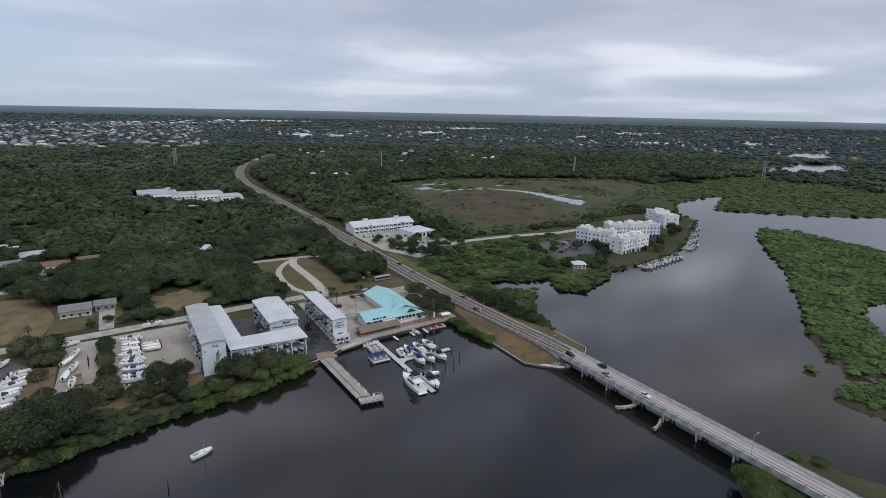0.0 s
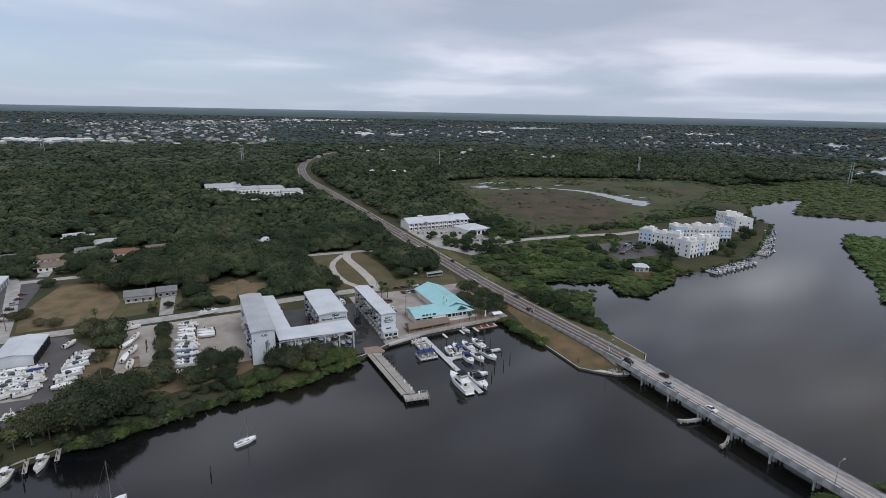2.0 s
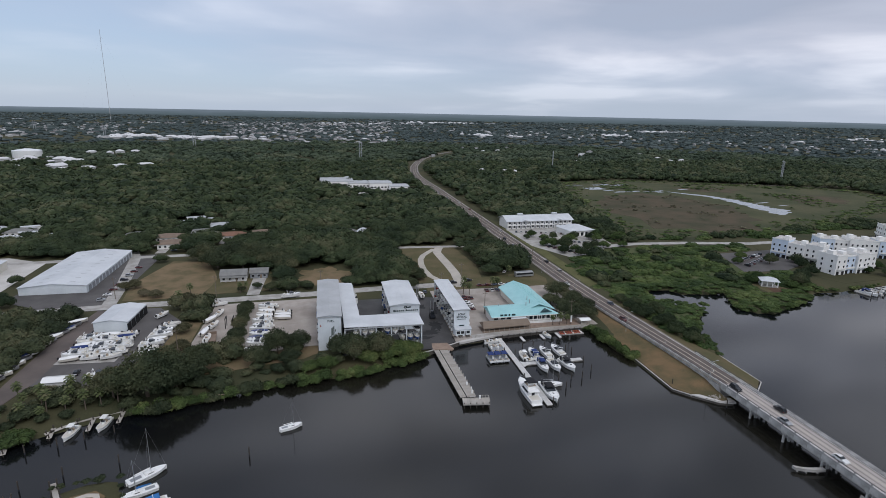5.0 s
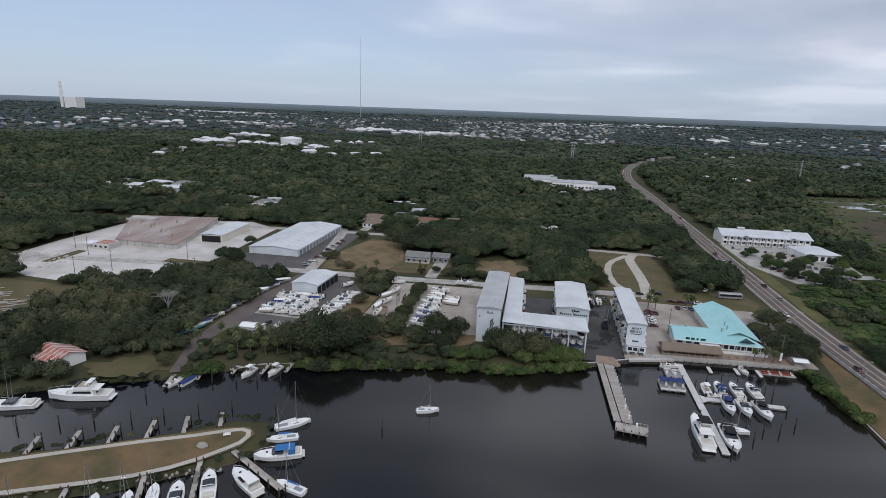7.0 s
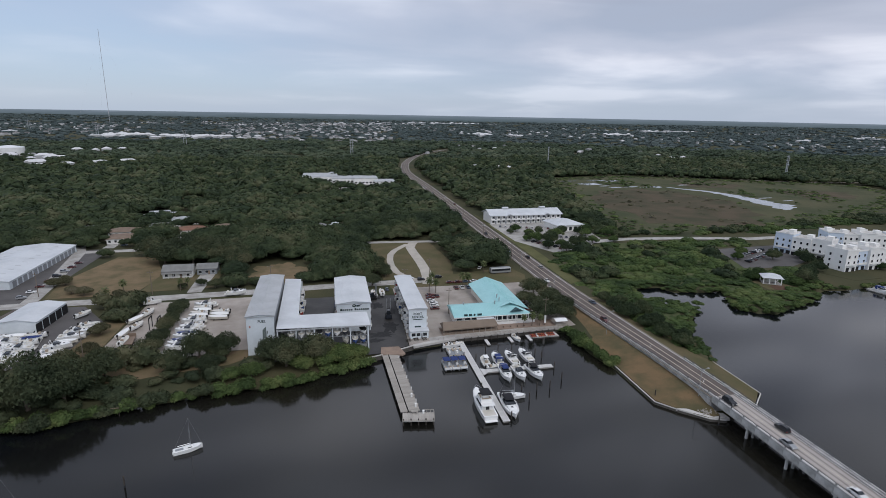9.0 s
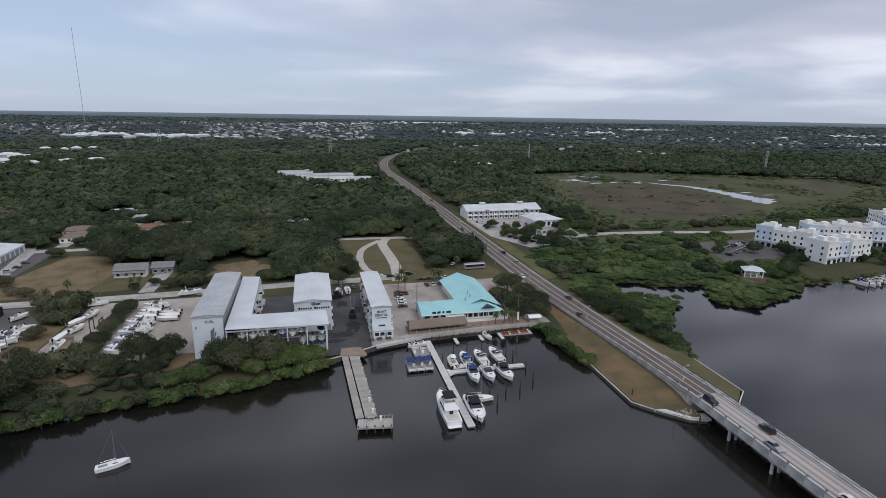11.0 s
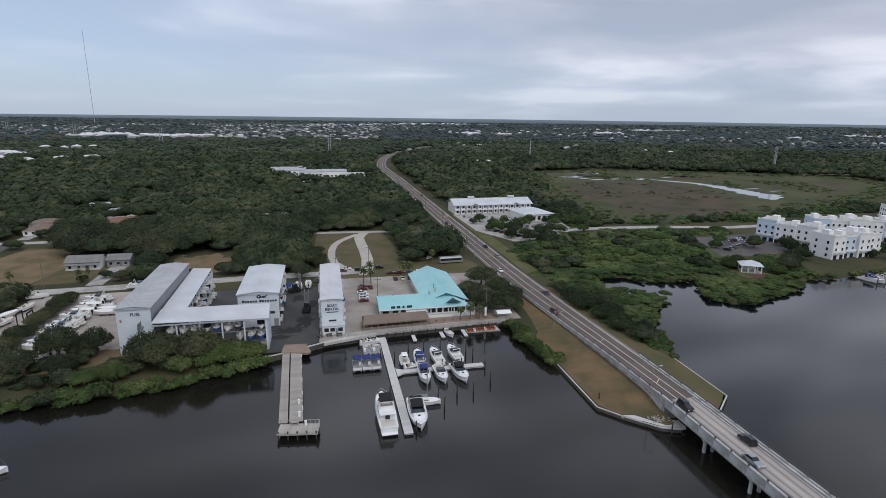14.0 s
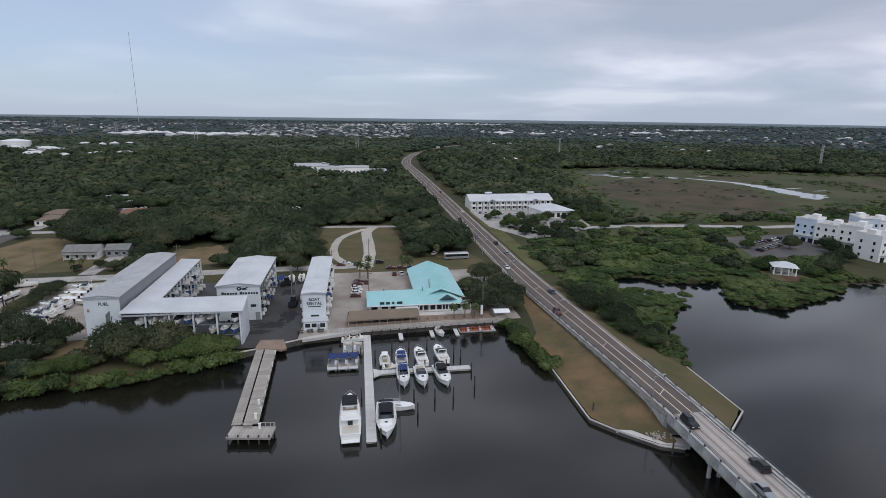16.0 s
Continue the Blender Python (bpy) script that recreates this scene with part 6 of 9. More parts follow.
for x in (-0.6, 0.6):
    part("leg_frame", G().box(x - 0.05, -0.7, 0, x + 0.05, -0.6, 0.45).box(x - 0.05, 0.6, 0, x + 0.05, 0.7, 0.45).box(x - 0.05, -0.8, 0.36, x + 0.05, 0.8, 0.43).box(x - 0.05, -0.3, 0.43, x + 0.05, 0.3, 0.72), M_PILE, pic)
place(pic, [pose(45.4, 5.6, GZ + 0.12, 0, 0, 12), pose(48.2, 6.0, GZ + 0.12, 0, 0, 10), pose(51.2, 5.9, GZ + 0.12, 0, 0, 8)])
tbl = thing("terrace_table", "round timber terrace table under the canopy", "table", "terrace tables")
part("tabletop", G().rod((0, 0, 0.72), (0, 0, 0.77), 0.6, n=10), M_TANDOCK, tbl)
part("pedestal", G().rod((0, 0, 0), (0, 0, 0.72), 0.08, n=6), M_RUBBER, tbl)
place(tbl, [pose(61 + 3.1 * i, 10.6 + 0.1 * i + 2.0 * (i % 2), GZ + 0.30) for i in range(6)] + [pose(83 + 2.8 * i, 11.6, GZ + 0.36) for i in range(7)])
hut = thing("fish_hut", "small white-roofed dock hut on posts", "hut")
part("roof", G().gable(103.6, 9.4, 108.0, 12.8, 3.9, 0.5, "x", 0.3, 0.1), M_GEL, hut)
for x in (103.9, 107.7):
    for y in (9.7, 12.5):
        part("post", G().box(x - 0.08, y - 0.08, GZ - 0.2, x + 0.08, y + 0.08, 3.95), M_WOODDOCK, hut)
part("counter", G().box(104.2, 10.0, GZ - 0.1, 107.4, 10.5, GZ + 1.1), M_WOODDOCK, hut)
solo("hut_deck", G().prism([(102.5, 7.9), (109, 8.4), (109, 14), (102.5, 13.2)], GZ - 0.5, GZ + 0.02), M_WOODDOCK, "timber deck under the dock hut", "deck")
flag = thing("feather_sign", "tall white feather banner on the terrace", "banner")
part("pole", G().rod((0, 0, 0), (0, 0, 4.4), 0.04, n=5), M_CHROME, flag)
part("banner", G().box(0.05, -0.02, 1.2, 0.75, 0.02, 4.3), M_GEL, flag)
flag.matrix_basis = pose(99.4, 11.5, GZ)


# ---- houses and other buildings ----
def house(label, x0, y0, x1, y1, h, roof_m, wall_m, rise=1.6, hip=True, axis="x", category="house", name="house", rot=0, group=""):
    t = thing(name, label, category, group)
    cx, cy = (x0 + x1) / 2, (y0 + y1) / 2
    a, b, c, d = x0 - cx, y0 - cy, x1 - cx, y1 - cy
    part("wall_shell", G().box(a, b, 0, c, d, h), wall_m, t)
    part("roof", G().hip(a, b, c, d, h, rise, 0.6) if hip else G().gable(a, b, c, d, h, rise, axis, 0.6, 0.15), roof_m, t)
    if not hip:
        if axis == "x":
            part("gable_wall", G().add([(a, b, h), (a, d, h), (a, 0, h + rise), (c, b, h), (c, d, h), (c, 0, h + rise)], [(0, 2, 1), (3, 4, 5)]), wall_m, t)
        else:
            part("gable_wall", G().add([(a, b, h), (c, b, h), (0, b, h + rise), (a, d, h), (c, d, h), (0, d, h + rise)], [(0, 1, 2), (3, 5, 4)]), wall_m, t)
    n = max(2, int((c - a) / 3))
    for k in range(n):
        x = a + (c - a) * (k + 0.5) / n
        w = part("window", G().box(x - 0.6, b - 0.05, 0.9, x + 0.6, b + 0.02, 2.2), M_GLASS, t)
        part("window_frame", G().box(x - 0.7, b - 0.08, 0.8, x + 0.7, b - 0.04, 0.9).box(x - 0.7, b - 0.08, 2.2, x + 0.7, b - 0.04, 2.3), M_GEL, w)
    part("door", G().box(a + (c - a) * 0.62 - 0.45, b - 0.06, 0, a + (c - a) * 0.62 + 0.45, b + 0.01, 2.1), M_BROWNROOF, t)
    t.matrix_basis = pose(cx, cy, GZ, 0, 0, rot)
    return t


cott = house("low cottage with grey shingle roof and white porch", -60, 98, -47, 107, 3.4, M_SHINGLE, M_STUCCO, 2.2, False, "x")
for k in range(6):
    part("porch_post", G().box(-6.3 + 2.4 * k, -5.6, 0, -6.18 + 2.4 * k, -5.48, 2.5), M_GEL, cott)
part("porch_roof", G().add([(-6.8, -6.0, 2.45), (6.8, -6.0, 2.45), (6.8, -4.5, 3.3), (-6.8, -4.5, 3.3), (-6.8, -6.0, 2.55), (6.8, -6.0, 2.55), (6.8, -4.5, 3.4), (-6.8, -4.5, 3.4)],
                           [(3, 2, 1, 0), (4, 5, 6, 7), (0, 1, 5, 4), (1, 2, 6, 5), (2, 3, 7, 6), (3, 0, 4, 7)]), M_SHINGLE, cott)
house("small garage with grey shingle roof beside the cottage", -45.5, 102, -36.5, 110, 3.0, M_SHINGLE, M_SIDEGREY, 1.8, False, "x", "garage", "garage")
sheet("cottage_drive", [(-44, 74), (-38, 74), (-37, 102), (-44, 102)], GZ + 0.13, M_CONC, "pale concrete driveway", "driveway")
HOUSES = [((-78, 196, -60, 208), M_TILE, "single-storey house with terracotta roof"), ((-112, 176, -96, 190), M_BROWNROOF, "single-storey house with brown roof"),
          ((-56, 200, -42, 214), M_BROWNROOF, "single-storey house with brown hipped roof"), ((-118, 196, -102, 208), M_BROWNROOF, "house with faded brown roof"),
          ((-98, 208, -84, 222), M_SHINGLE, "house with pale grey roof"), 
          ((8, 198, 17, 205), M_SHINGLE, "small grey-roofed house in a clearing"), 
          ((-140, 204, -126, 216), M_SHINGLE, "house with grey roof among trees"), ((-90, 230, -72, 244), M_ROOFGREY, "house with blue-grey roof"),
          ((-372, 288, -350, 298), M_ROOF, "long white-roofed house among trees"), ((-346, 292, -324, 303), M_SHINGLE, "long low house with pale roof"),
          ((-404, 284, -386, 296), M_SHINGLE, "house with grey roof"), ((-342, 262, -318, 272), M_ROOF, "long low white-roofed building"), ((-376, 266, -358, 276), M_ROOF, "low white-roofed building"),
          ((-320, 284, -304, 294), M_BROWNROOF, "house with brown roof"), ((-242, 236, -226, 246), M_ROOFGREY, "house with grey metal roof"),
          ((-236, 196, -222, 206), M_SHINGLE, "house with grey roof among trees"), ((-218, 204, -202, 213), M_ROOF, "low white-roofed building"), ((-222, 226, -208, 236), M_SHINGLE, "house with pale grey roof")]
for (a, b, c, d), m_, lb in HOUSES:
    house(lb + " in the trees" if "tree" not in lb and "wood" not in lb else lb, a, b, c, d, 3.0, m_, M_STUCCO, 1.9, group="houses in the wood", rot=6)
    BARE.append(rect(a + 1, b - 5, c - 1, d - 3))
    sheet("house_drive", rect(a + 2, b - 11, a + 8, b), GZ + 0.10, M_CONC, "pale concrete house driveway", "driveway")
home = thing("mobile_home", "pale flat-roofed mobile home among the trees", "mobile home", "mobile homes")
part("wall_shell", G().box(-7, -2.2, 0, 7, 2.2, 2.9), M_STUCCO, home)
part("roof", G().gable(-7, -2.2, 7, 2.2, 2.9, 0.5, "x", 0.3, 0.1), M_ROOF, home)
part("carport", G().box(-5, -4.6, 2.3, 3, -2.25, 2.4), M_ROOFGREY, home)
spots = [(-398 + 15.5 * (k % 6) + 5 * ((k * 7) % 3), 252 + 10.5 * (k // 6) + 3 * ((k * 5) % 3), 20 + 12 * ((k * 3) % 4)) for k in range(24)]
spots = [q for q in spots if not any(a_ - 8 < q[0] < c_ + 8 and b_ - 6 < q[1] < d_ + 6 for (a_, b_, c_, d_), _, _ in HOUSES)] + [(-248, 218, 30), (-206, 228, 15), (-196, 240, 40), (-214, 248, 20), (-190, 214, 70), (-112, 256, 20), (-100, 263, 10), (-107, 271, 15), (21, 204, 70), (-19, 323, 5), (59, 298, 8)]
place(home, [pose(x, y, GZ, 0, 0, r_) for x, y, r_ in spots])
BARE.extend(rect(x - 5, y - 6, x + 5, y + 2) for x, y, _ in spots)
red = house("shore house with rusty red metal roof and white walls", -146, -53, -133, -43, 3.0, M_REDROOF, M_STUCCO, 2.0, False, "x", rot=-18)
g = G()
for k in range(7):
    x = -6.6 + 2.2 * k
    g.rod((x, -5.5, 3.2), (x, 0, 5.2), 0.09, n=4)
    g.rod((x, 5.5, 3.2), (x, 0, 5.2), 0.09, n=4)
part("roof_ribs", g, M_GEL, red, "white roof battens")
BARE.append(rect(-145, -52, -133, -44))

wh = thing("warehouse", "long white metal warehouse with roller doors", "warehouse")
part("wall_shell", G().box(-14.8, -34.5, 0, 14.8, 34.5, 3.8), M_WHITE, wh)
part("roof", G().gable(-14.8, -34.5, 14.8, 34.5, 3.8, 1.5, "y", 0.4, 0.15), M_ROOF, wh)
part("gable_wall", G().add([(-14.8, -34.5, 3.8), (14.8, -34.5, 3.8), (0, -34.5, 5.3)], [(0, 1, 2)]), M_WHITE, wh)
part("gable_wall", G().add([(-14.8, 34.5, 3.8), (14.8, 34.5, 3.8), (0, 34.5, 5.3)], [(0, 2, 1)]), M_WHITE, wh)
for k in range(14):
    part("roller_door", G().box(14.78, -32 + 4.7 * k, 0, 14.86, -28.6 + 4.7 * k, 3.0), M_SIDEGREY, wh)
for k in range(10):
    for s in (-1, 1):
        part("skylight", G().add([(s * 6.0, -30 + 6.5 * k, 4.88), (s * 8.4, -30 + 6.5 * k, 4.64), (s * 8.4, -29.2 + 6.5 * k, 4.64), (s * 6.0, -29.2 + 6.5 * k, 4.88)], [(0, 1, 2, 3) if s > 0 else (3, 2, 1, 0)]), M_ROOFGREY, wh)
wh.matrix_basis = pose(-135.6, 124.6, GZ, 0, 0, 0.4)

shed = thing("workshop", "white metal boat workshop with open bays", "workshop")
part("wall_shell", G().box(-6.5, -10.3, 0, 6.5, 10.3, 4.2), M_WHITE, shed)
part("roof", G().gable(-6.5, -10.3, 6.5, 10.3, 4.2, 1.0, "y", 0.4, 0.15), M_ROOF, shed)
part("gable_wall", G().add([(-6.5, -10.3, 4.2), (6.9, -10.3, 4.2), (0, -10.3, 5.2)], [(0, 1, 2)]), M_WHITE, shed)
part("gable_wall", G().add([(-6.5, 10.3, 4.2), (6.9, 10.3, 4.2), (0, 10.3, 5.2)], [(0, 2, 1)]), M_WHITE, shed)
# The bays are closed: black panels paint the shade inside them.
for k in range(5):
    part("bay_opening", G().box(6.88, -11 + 4.5 * k, 0, 6.55, -7.6 + 4.5 * k, 3.5), M_RUBBER, shed, "black panel for the shade inside an open bay")
shed.matrix_basis = pose(-91.2, 46, GZ, 0, 0, -3)
solo("dock_office", G().box(-96, -12, GZ, -88, -8, GZ + 2.6).gable(-96, -12, -88, -8, GZ + 2.6, 0.8, "x", 0.5, 0.12), M_GEL, "small flat white shore building with pale roof", "shed")

ruin = thing("derelict_factory", "derelict factory with rusted flat roof and bleached walls", "factory")
HALL = [(-231, 84), (-192, 84), (-212, 157), (-270, 145)]
part("wall_shell", G().prism(HALL, GZ, 4.5), M_SLAB, ruin)
part("roof", G().prism([(-231.5, 83.6), (-191.6, 83.6), (-211.6, 157.4), (-270.6, 145.4)], 4.52, 4.85), M_RUST, ruin)
for k in range(8):
    part("wall_pier", G().box(-229 + 4.9 * k, 83.7, GZ, -228.6 + 4.9 * k, 84, 4.5), M_CONC, ruin)
for k in range(14):
    u, v_ = (k * 0.37) % 1, 0.12 + 0.7 * ((k * 0.61) % 1)
    x_, y_ = -229 + 34 * u - 34 * v_, 88 + 58 * v_
    part("roof_patch", G().prism([(x_, y_), (x_ + 1.3, y_), (x_ - 4.6, y_ + 9), (x_ - 5.6, y_ + 9)], 4.852, 4.87), (M_CONC, M_BROWNROOF)[k % 2], ruin, "faded strip of old roofing")
part("roof_shelter", G().box(-262, 132, 4.86, -244, 139, 6.4), M_SLAB, ruin)
gh = thing("gate_building", "small flat-roofed block at the derelict factory", "building")
part("wall_shell", G().box(-236, 72, GZ, -226, 81, GZ + 3.2), M_SLAB, gh)
part("roof", G().box(-235, 73, GZ + 3.21, -227, 80, GZ + 3.4), M_REDROOF, gh)
part("awning", G().box(-244, 73, GZ + 2.6, -236, 79, GZ + 2.8), M_GEL, gh)
for k in range(3):
    part("window", G().box(-235 + 3.2 * k, 71.95, GZ + 1.0, -233.6 + 3.2 * k, 72.02, GZ + 2.2), M_GLASS, gh)
annex = thing("factory_annex", "long open-fronted annex with white roof", "building")
part("wall_shell", G().box(-7, -18, 0, 7, 18, 4.6), M_CREAM, annex)
part("roof", G().gable(-7, -18, 7, 18, 4.6, 0.7, "y", 0.4, 0.15), M_ROOF, annex)
# Black sheet on the solid end wall paints the shaded interior.
part("front_opening", G().box(-6, -18.06, 0, 6, -17.98, 4.0), M_RUBBER, annex, "black panel for the shade inside the open front")
annex.matrix_basis = pose(-185, 123, GZ, 0, 0, 4)
for i, (x, y, w, d) in enumerate(((-238, 55, 6, 24), (-172, 64, 24, 7))):
    sheet("slab_patch", rect(x - w / 2, y - d / 2, x + w / 2, y + d / 2), GZ + 0.14, M_GRASS, "weedy dark patch on the slab", "ground")
rub = G()
for k in range(160):
    x, y = -262 + 36 * rng.random() ** 2, 30 + 26 * rng.random()
    s = 0.3 + 0.7 * rng.random()
    rub.loft([[(x - s, y - s, GZ), (x + s, y - s * 0.6, GZ), (x + s * 0.7, y + s, GZ), (x - s, y + s * 0.8, GZ)], [(x - s * 0.4, y - s * 0.5, GZ + s), (x + s * 0.5, y - s * 0.3, GZ + s * 0.8), (x + s * 0.3, y + s * 0.5, GZ + s * 0.9), (x - s * 0.5, y + s * 0.3, GZ + s * 0.7)]])
solo("rubble", rub, M_SLAB, "broken pale concrete rubble on the slab", "rubble", kind="stuff")
pip = G()
for k in range(70):
    x, y, a = -246 + 52 * rng.random(), -18 + 22 * rng.random(), 0.4 + 0.3 * rng.random()
    L_ = 3 + 3 * rng.random()
    pip.rod((x, y, GZ + 0.35), (x + L_ * math.cos(a), y + L_ * math.sin(a), GZ + 0.35), 0.28, n=6)
solo("stacked_pipes", pip, M_WOODDOCK, "rows of weathered pipes stored in a field", "pipes", kind="stuff")

# motel
motel = thing("motel", "two-storey white motel with white metal roof and galleries", "motel")
part("wall_shell", G().box(-28, -9, 0, 28, 9, 6.2), M_STUCCO, motel)
part("roof", G().gable(-28, -9, 28, 9, 6.2, 3.4, "x", 1.2, 0.2), M_ROOF, motel)
part("gable_wall", G().add([(-28, -9, 6.2), (-28, 9, 6.2), (-28, 0, 9.6)], [(0, 2, 1)]), M_STUCCO, motel)
part("gable_wall", G().add([(28, -9, 6.2), (28, 9, 6.2), (28, 0, 9.6)], [(0, 1, 2)]), M_STUCCO, motel)
part("gallery", G().box(-28, -10.4, 3.0, 28, -9, 3.15), M_GEL, motel)
wme = mesh_of("window", G().box(-0.9, -0.05, 0, 0.9, 0.05, 1.5), M_GLASS)
dme = mesh_of("door", G().box(-0.5, -0.05, 0, 0.5, 0.05, 2.1), M_SIDEGREY)
pme = mesh_of("gallery_post", G().box(-0.1, -0.1, 0, 0.1, 0.1, 6.1), M_GEL)
for k in range(14):
    for z in (0.2, 3.25):
        part("window", wme, None, motel, at=pose(-26 + 4 * k, -9.02, z + 0.9))
        part("door", dme, None, motel, at=pose(-24.2 + 4 * k, -9.02, z))
    part("gallery_post", pme, None, motel, at=pose(-27.5 + 4.2 * k, -10.3, 0))
for x in (-14, 16):
    part("roof_cupola", G().box(x - 2, -1.2, 9.0, x + 2, 1.2, 10.4).gable(x - 2, -1.2, x + 2, 1.2, 10.4, 0.7, "x", 0.3, 0.1), M_ROOF, motel)
    part("entry_gable", G().gable(x - 3, -11.5, x + 3, -6, 6.0, 1.6, "y", 0.2, 0.12), M_ROOF, motel)
BARE.append(rect(134, 202, 194, 228))
motel.matrix_basis = pose(164, 215, GZ, 0, 0, 2)
lob = thing("motel_lobby", "white hip-roofed motel lobby pavilion", "lobby")
part("wall_shell", G().box(-10, -10, 0, 10, 10, 4.6), M_STUCCO, lob)
part("roof", G().hip(-10, -10, 10, 10.4, 4.6, 3.2, 1.2), M_ROOF, lob)
for k in range(5):
    part("window", G().box(-8.6 + 3.8 * k, -10.06, 0.6, -6.4 + 3.8 * k, -9.98, 3.2), M_GLASS, lob)
lob.matrix_basis = pose(184, 184, GZ, 0, 0, 8)

# school
school = thing("school", "low white institutional building with flat roofs", "school")
for a, b, c, d, h in ((-9, 462, 30, 512, 6.0), (24, 452, 52, 480, 5.0), (48, 440, 74, 466, 6.6), (70, 424, 92, 448, 4.6)):
    part("wing", G().box(a, b, GZ, c, d, GZ + h), M_STUCCO, school)
    part("wing_roof", G().box(a - 0.4, b - 0.4, GZ + h + 0.01, c + 0.4, d + 0.4, GZ + h + 0.4), M_ROOFGREY, school)
    for k in range(int((c - a) / 4)):
        part("window", G().box(a + 1 + 4 * k, b - 0.05, GZ + 1.2, a + 3.4 + 4 * k, b + 0.02, GZ + 2.8), M_GLASS, school)

# condominiums
def condo(label, x, y, rot, L_, W_, n):
    c = thing("condominium", label, "apartments", "condominium blocks")
    wm = mesh_of("window", G().box(-0.5, -0.06, 0, 0.5, 0.06, 1.4), M_GLASS)
    fm = mesh_of("window_frame", G().box(-0.65, -0.09, -0.15, 0.65, -0.03, 0).box(-0.65, -0.09, 1.4, 0.65, -0.03, 1.55), M_STUCCO)
    # Black panel paints the shade inside a ground-floor opening.
    gm = mesh_of("garage_door", G().box(-1.1, -0.06, 0, 1.1, 0.06, 2.2), M_RUBBER)
    for i in range(n):
        a = -L_ / 2 + i * L_ / n
        b = a + L_ / n
        h = 10.6 + (0.9, 0, 1.4, 0.4)[i % 4]
        dy = (0, 0.9, -0.5, 0.5)[i % 4]
        wall = part("block", G().box(a + 0.02, -W_ / 2 + dy, 0, b - 0.02, W_ / 2 + dy, h), M_PALEBLUE if (i + n) % 4 == 1 else M_STUCCO, c)
        part("parapet", G().box(a, -W_ / 2 + dy - 0.2, h, b, -W_ / 2 + dy + 0.15, h + 0.7).box(a, W_ / 2 + dy - 0.15, h, b, W_ / 2 + dy + 0.2, h + 0.7)
             .box(a, -W_ / 2 + dy + 0.15, h, a + 0.3, W_ / 2 + dy - 0.15, h + 0.7), M_STUCCO, c)
        part("roof_terrace", G().box(a + 0.3, -W_ / 2 + dy + 0.15, h, b, W_ / 2 + dy - 0.15, h + 0.05), M_SLAB, c)
        part("roof_house", G().box(a + 1, -2, h + 0.05, a + 4, 2, h + 2.4), M_STUCCO, c)
        for s in (-1, 1):
            y0 = s * (W_ / 2) + dy
            for k in range(max(2, int(L_ / n / 3))):
                xx = a + (k + 0.5) * (L_ / n) / max(2, int(L_ / n / 3))
                for z in (4.3, 7.5):
                    w = part("window", wm, None, c, at=pose(xx, y0 + s * 0.03, z, 0, 0, 0 if s < 0 else 180))
                    part("window_frame", fm, None, w)
                part("garage_door", gm, None, c, at=pose(xx, y0 + s * 0.02, 0))
            part("balcony", G().box(a + 1, y0 + (s - 1) * 0.6, 3.4, b - 1, y0 + (s + 1) * 0.6, 3.6).box(a + 1, y0 + s * 1.15 - 0.05, 3.6, b - 1, y0 + s * 1.15 + 0.05, 4.5), M_STUCCO, c)
    for e in (-1, 1):
        for y_ in (-W_ / 4, W_ / 4):
            for z in (1.2, 4.3, 7.5):
                part("window", wm, None, c, at=pose(e * (L_ / 2 + 0.03), y_, z, 0, 0, 90))
    c.matrix_basis = pose(x, y, GZ, 0, 0, rot)
    return c


condo("cream and white three-storey condominium block with roof terraces", 306, 64, 6, 34, 12, 4)
condo("white three-storey condominium row with small windows", 299, 92, 116, 30, 11, 3)
condo("white three-storey condominium row with pale blue bays", 346, 96, -22, 46, 12, 5)
condo("white three-storey condominium block by the river bend", 418, 120, 60, 42, 14, 4)
gaz = thing("pavilion", "small white-roofed pavilion with pale columns", "pavilion")
part("roof", G().hip(-4.2, -3.6, 4.2, 3.6, 3.4, 1.8, 0.6), M_ROOF, gaz)
part("floor", G().box(-4.2, -3.6, 0, 4.2, 3.6, 0.25), M_CONC, gaz)
for x in (-3.9, -1.3, 1.3, 3.9):
    for y in (-3.3, 3.3):
        part("column", G().box(x - 0.2, y - 0.2, 0.25, x + 0.2, y + 0.2, 3.42), M_STUCCO, gaz)
part("inner_wall", G().box(-2.4, 1.0, 0.25, 2.4, 3.0, 3.2), M_CREAM, gaz)
sheet("pavilion_bed", ragged(233, 38.5, 5, 4, 3.0, 0.4), GZ + 0.1, M_MULCH, "bare reddish-brown bed before the pavilion", "ground")
gaz.matrix_basis = pose(234, 46, GZ, 0, 0, -30)
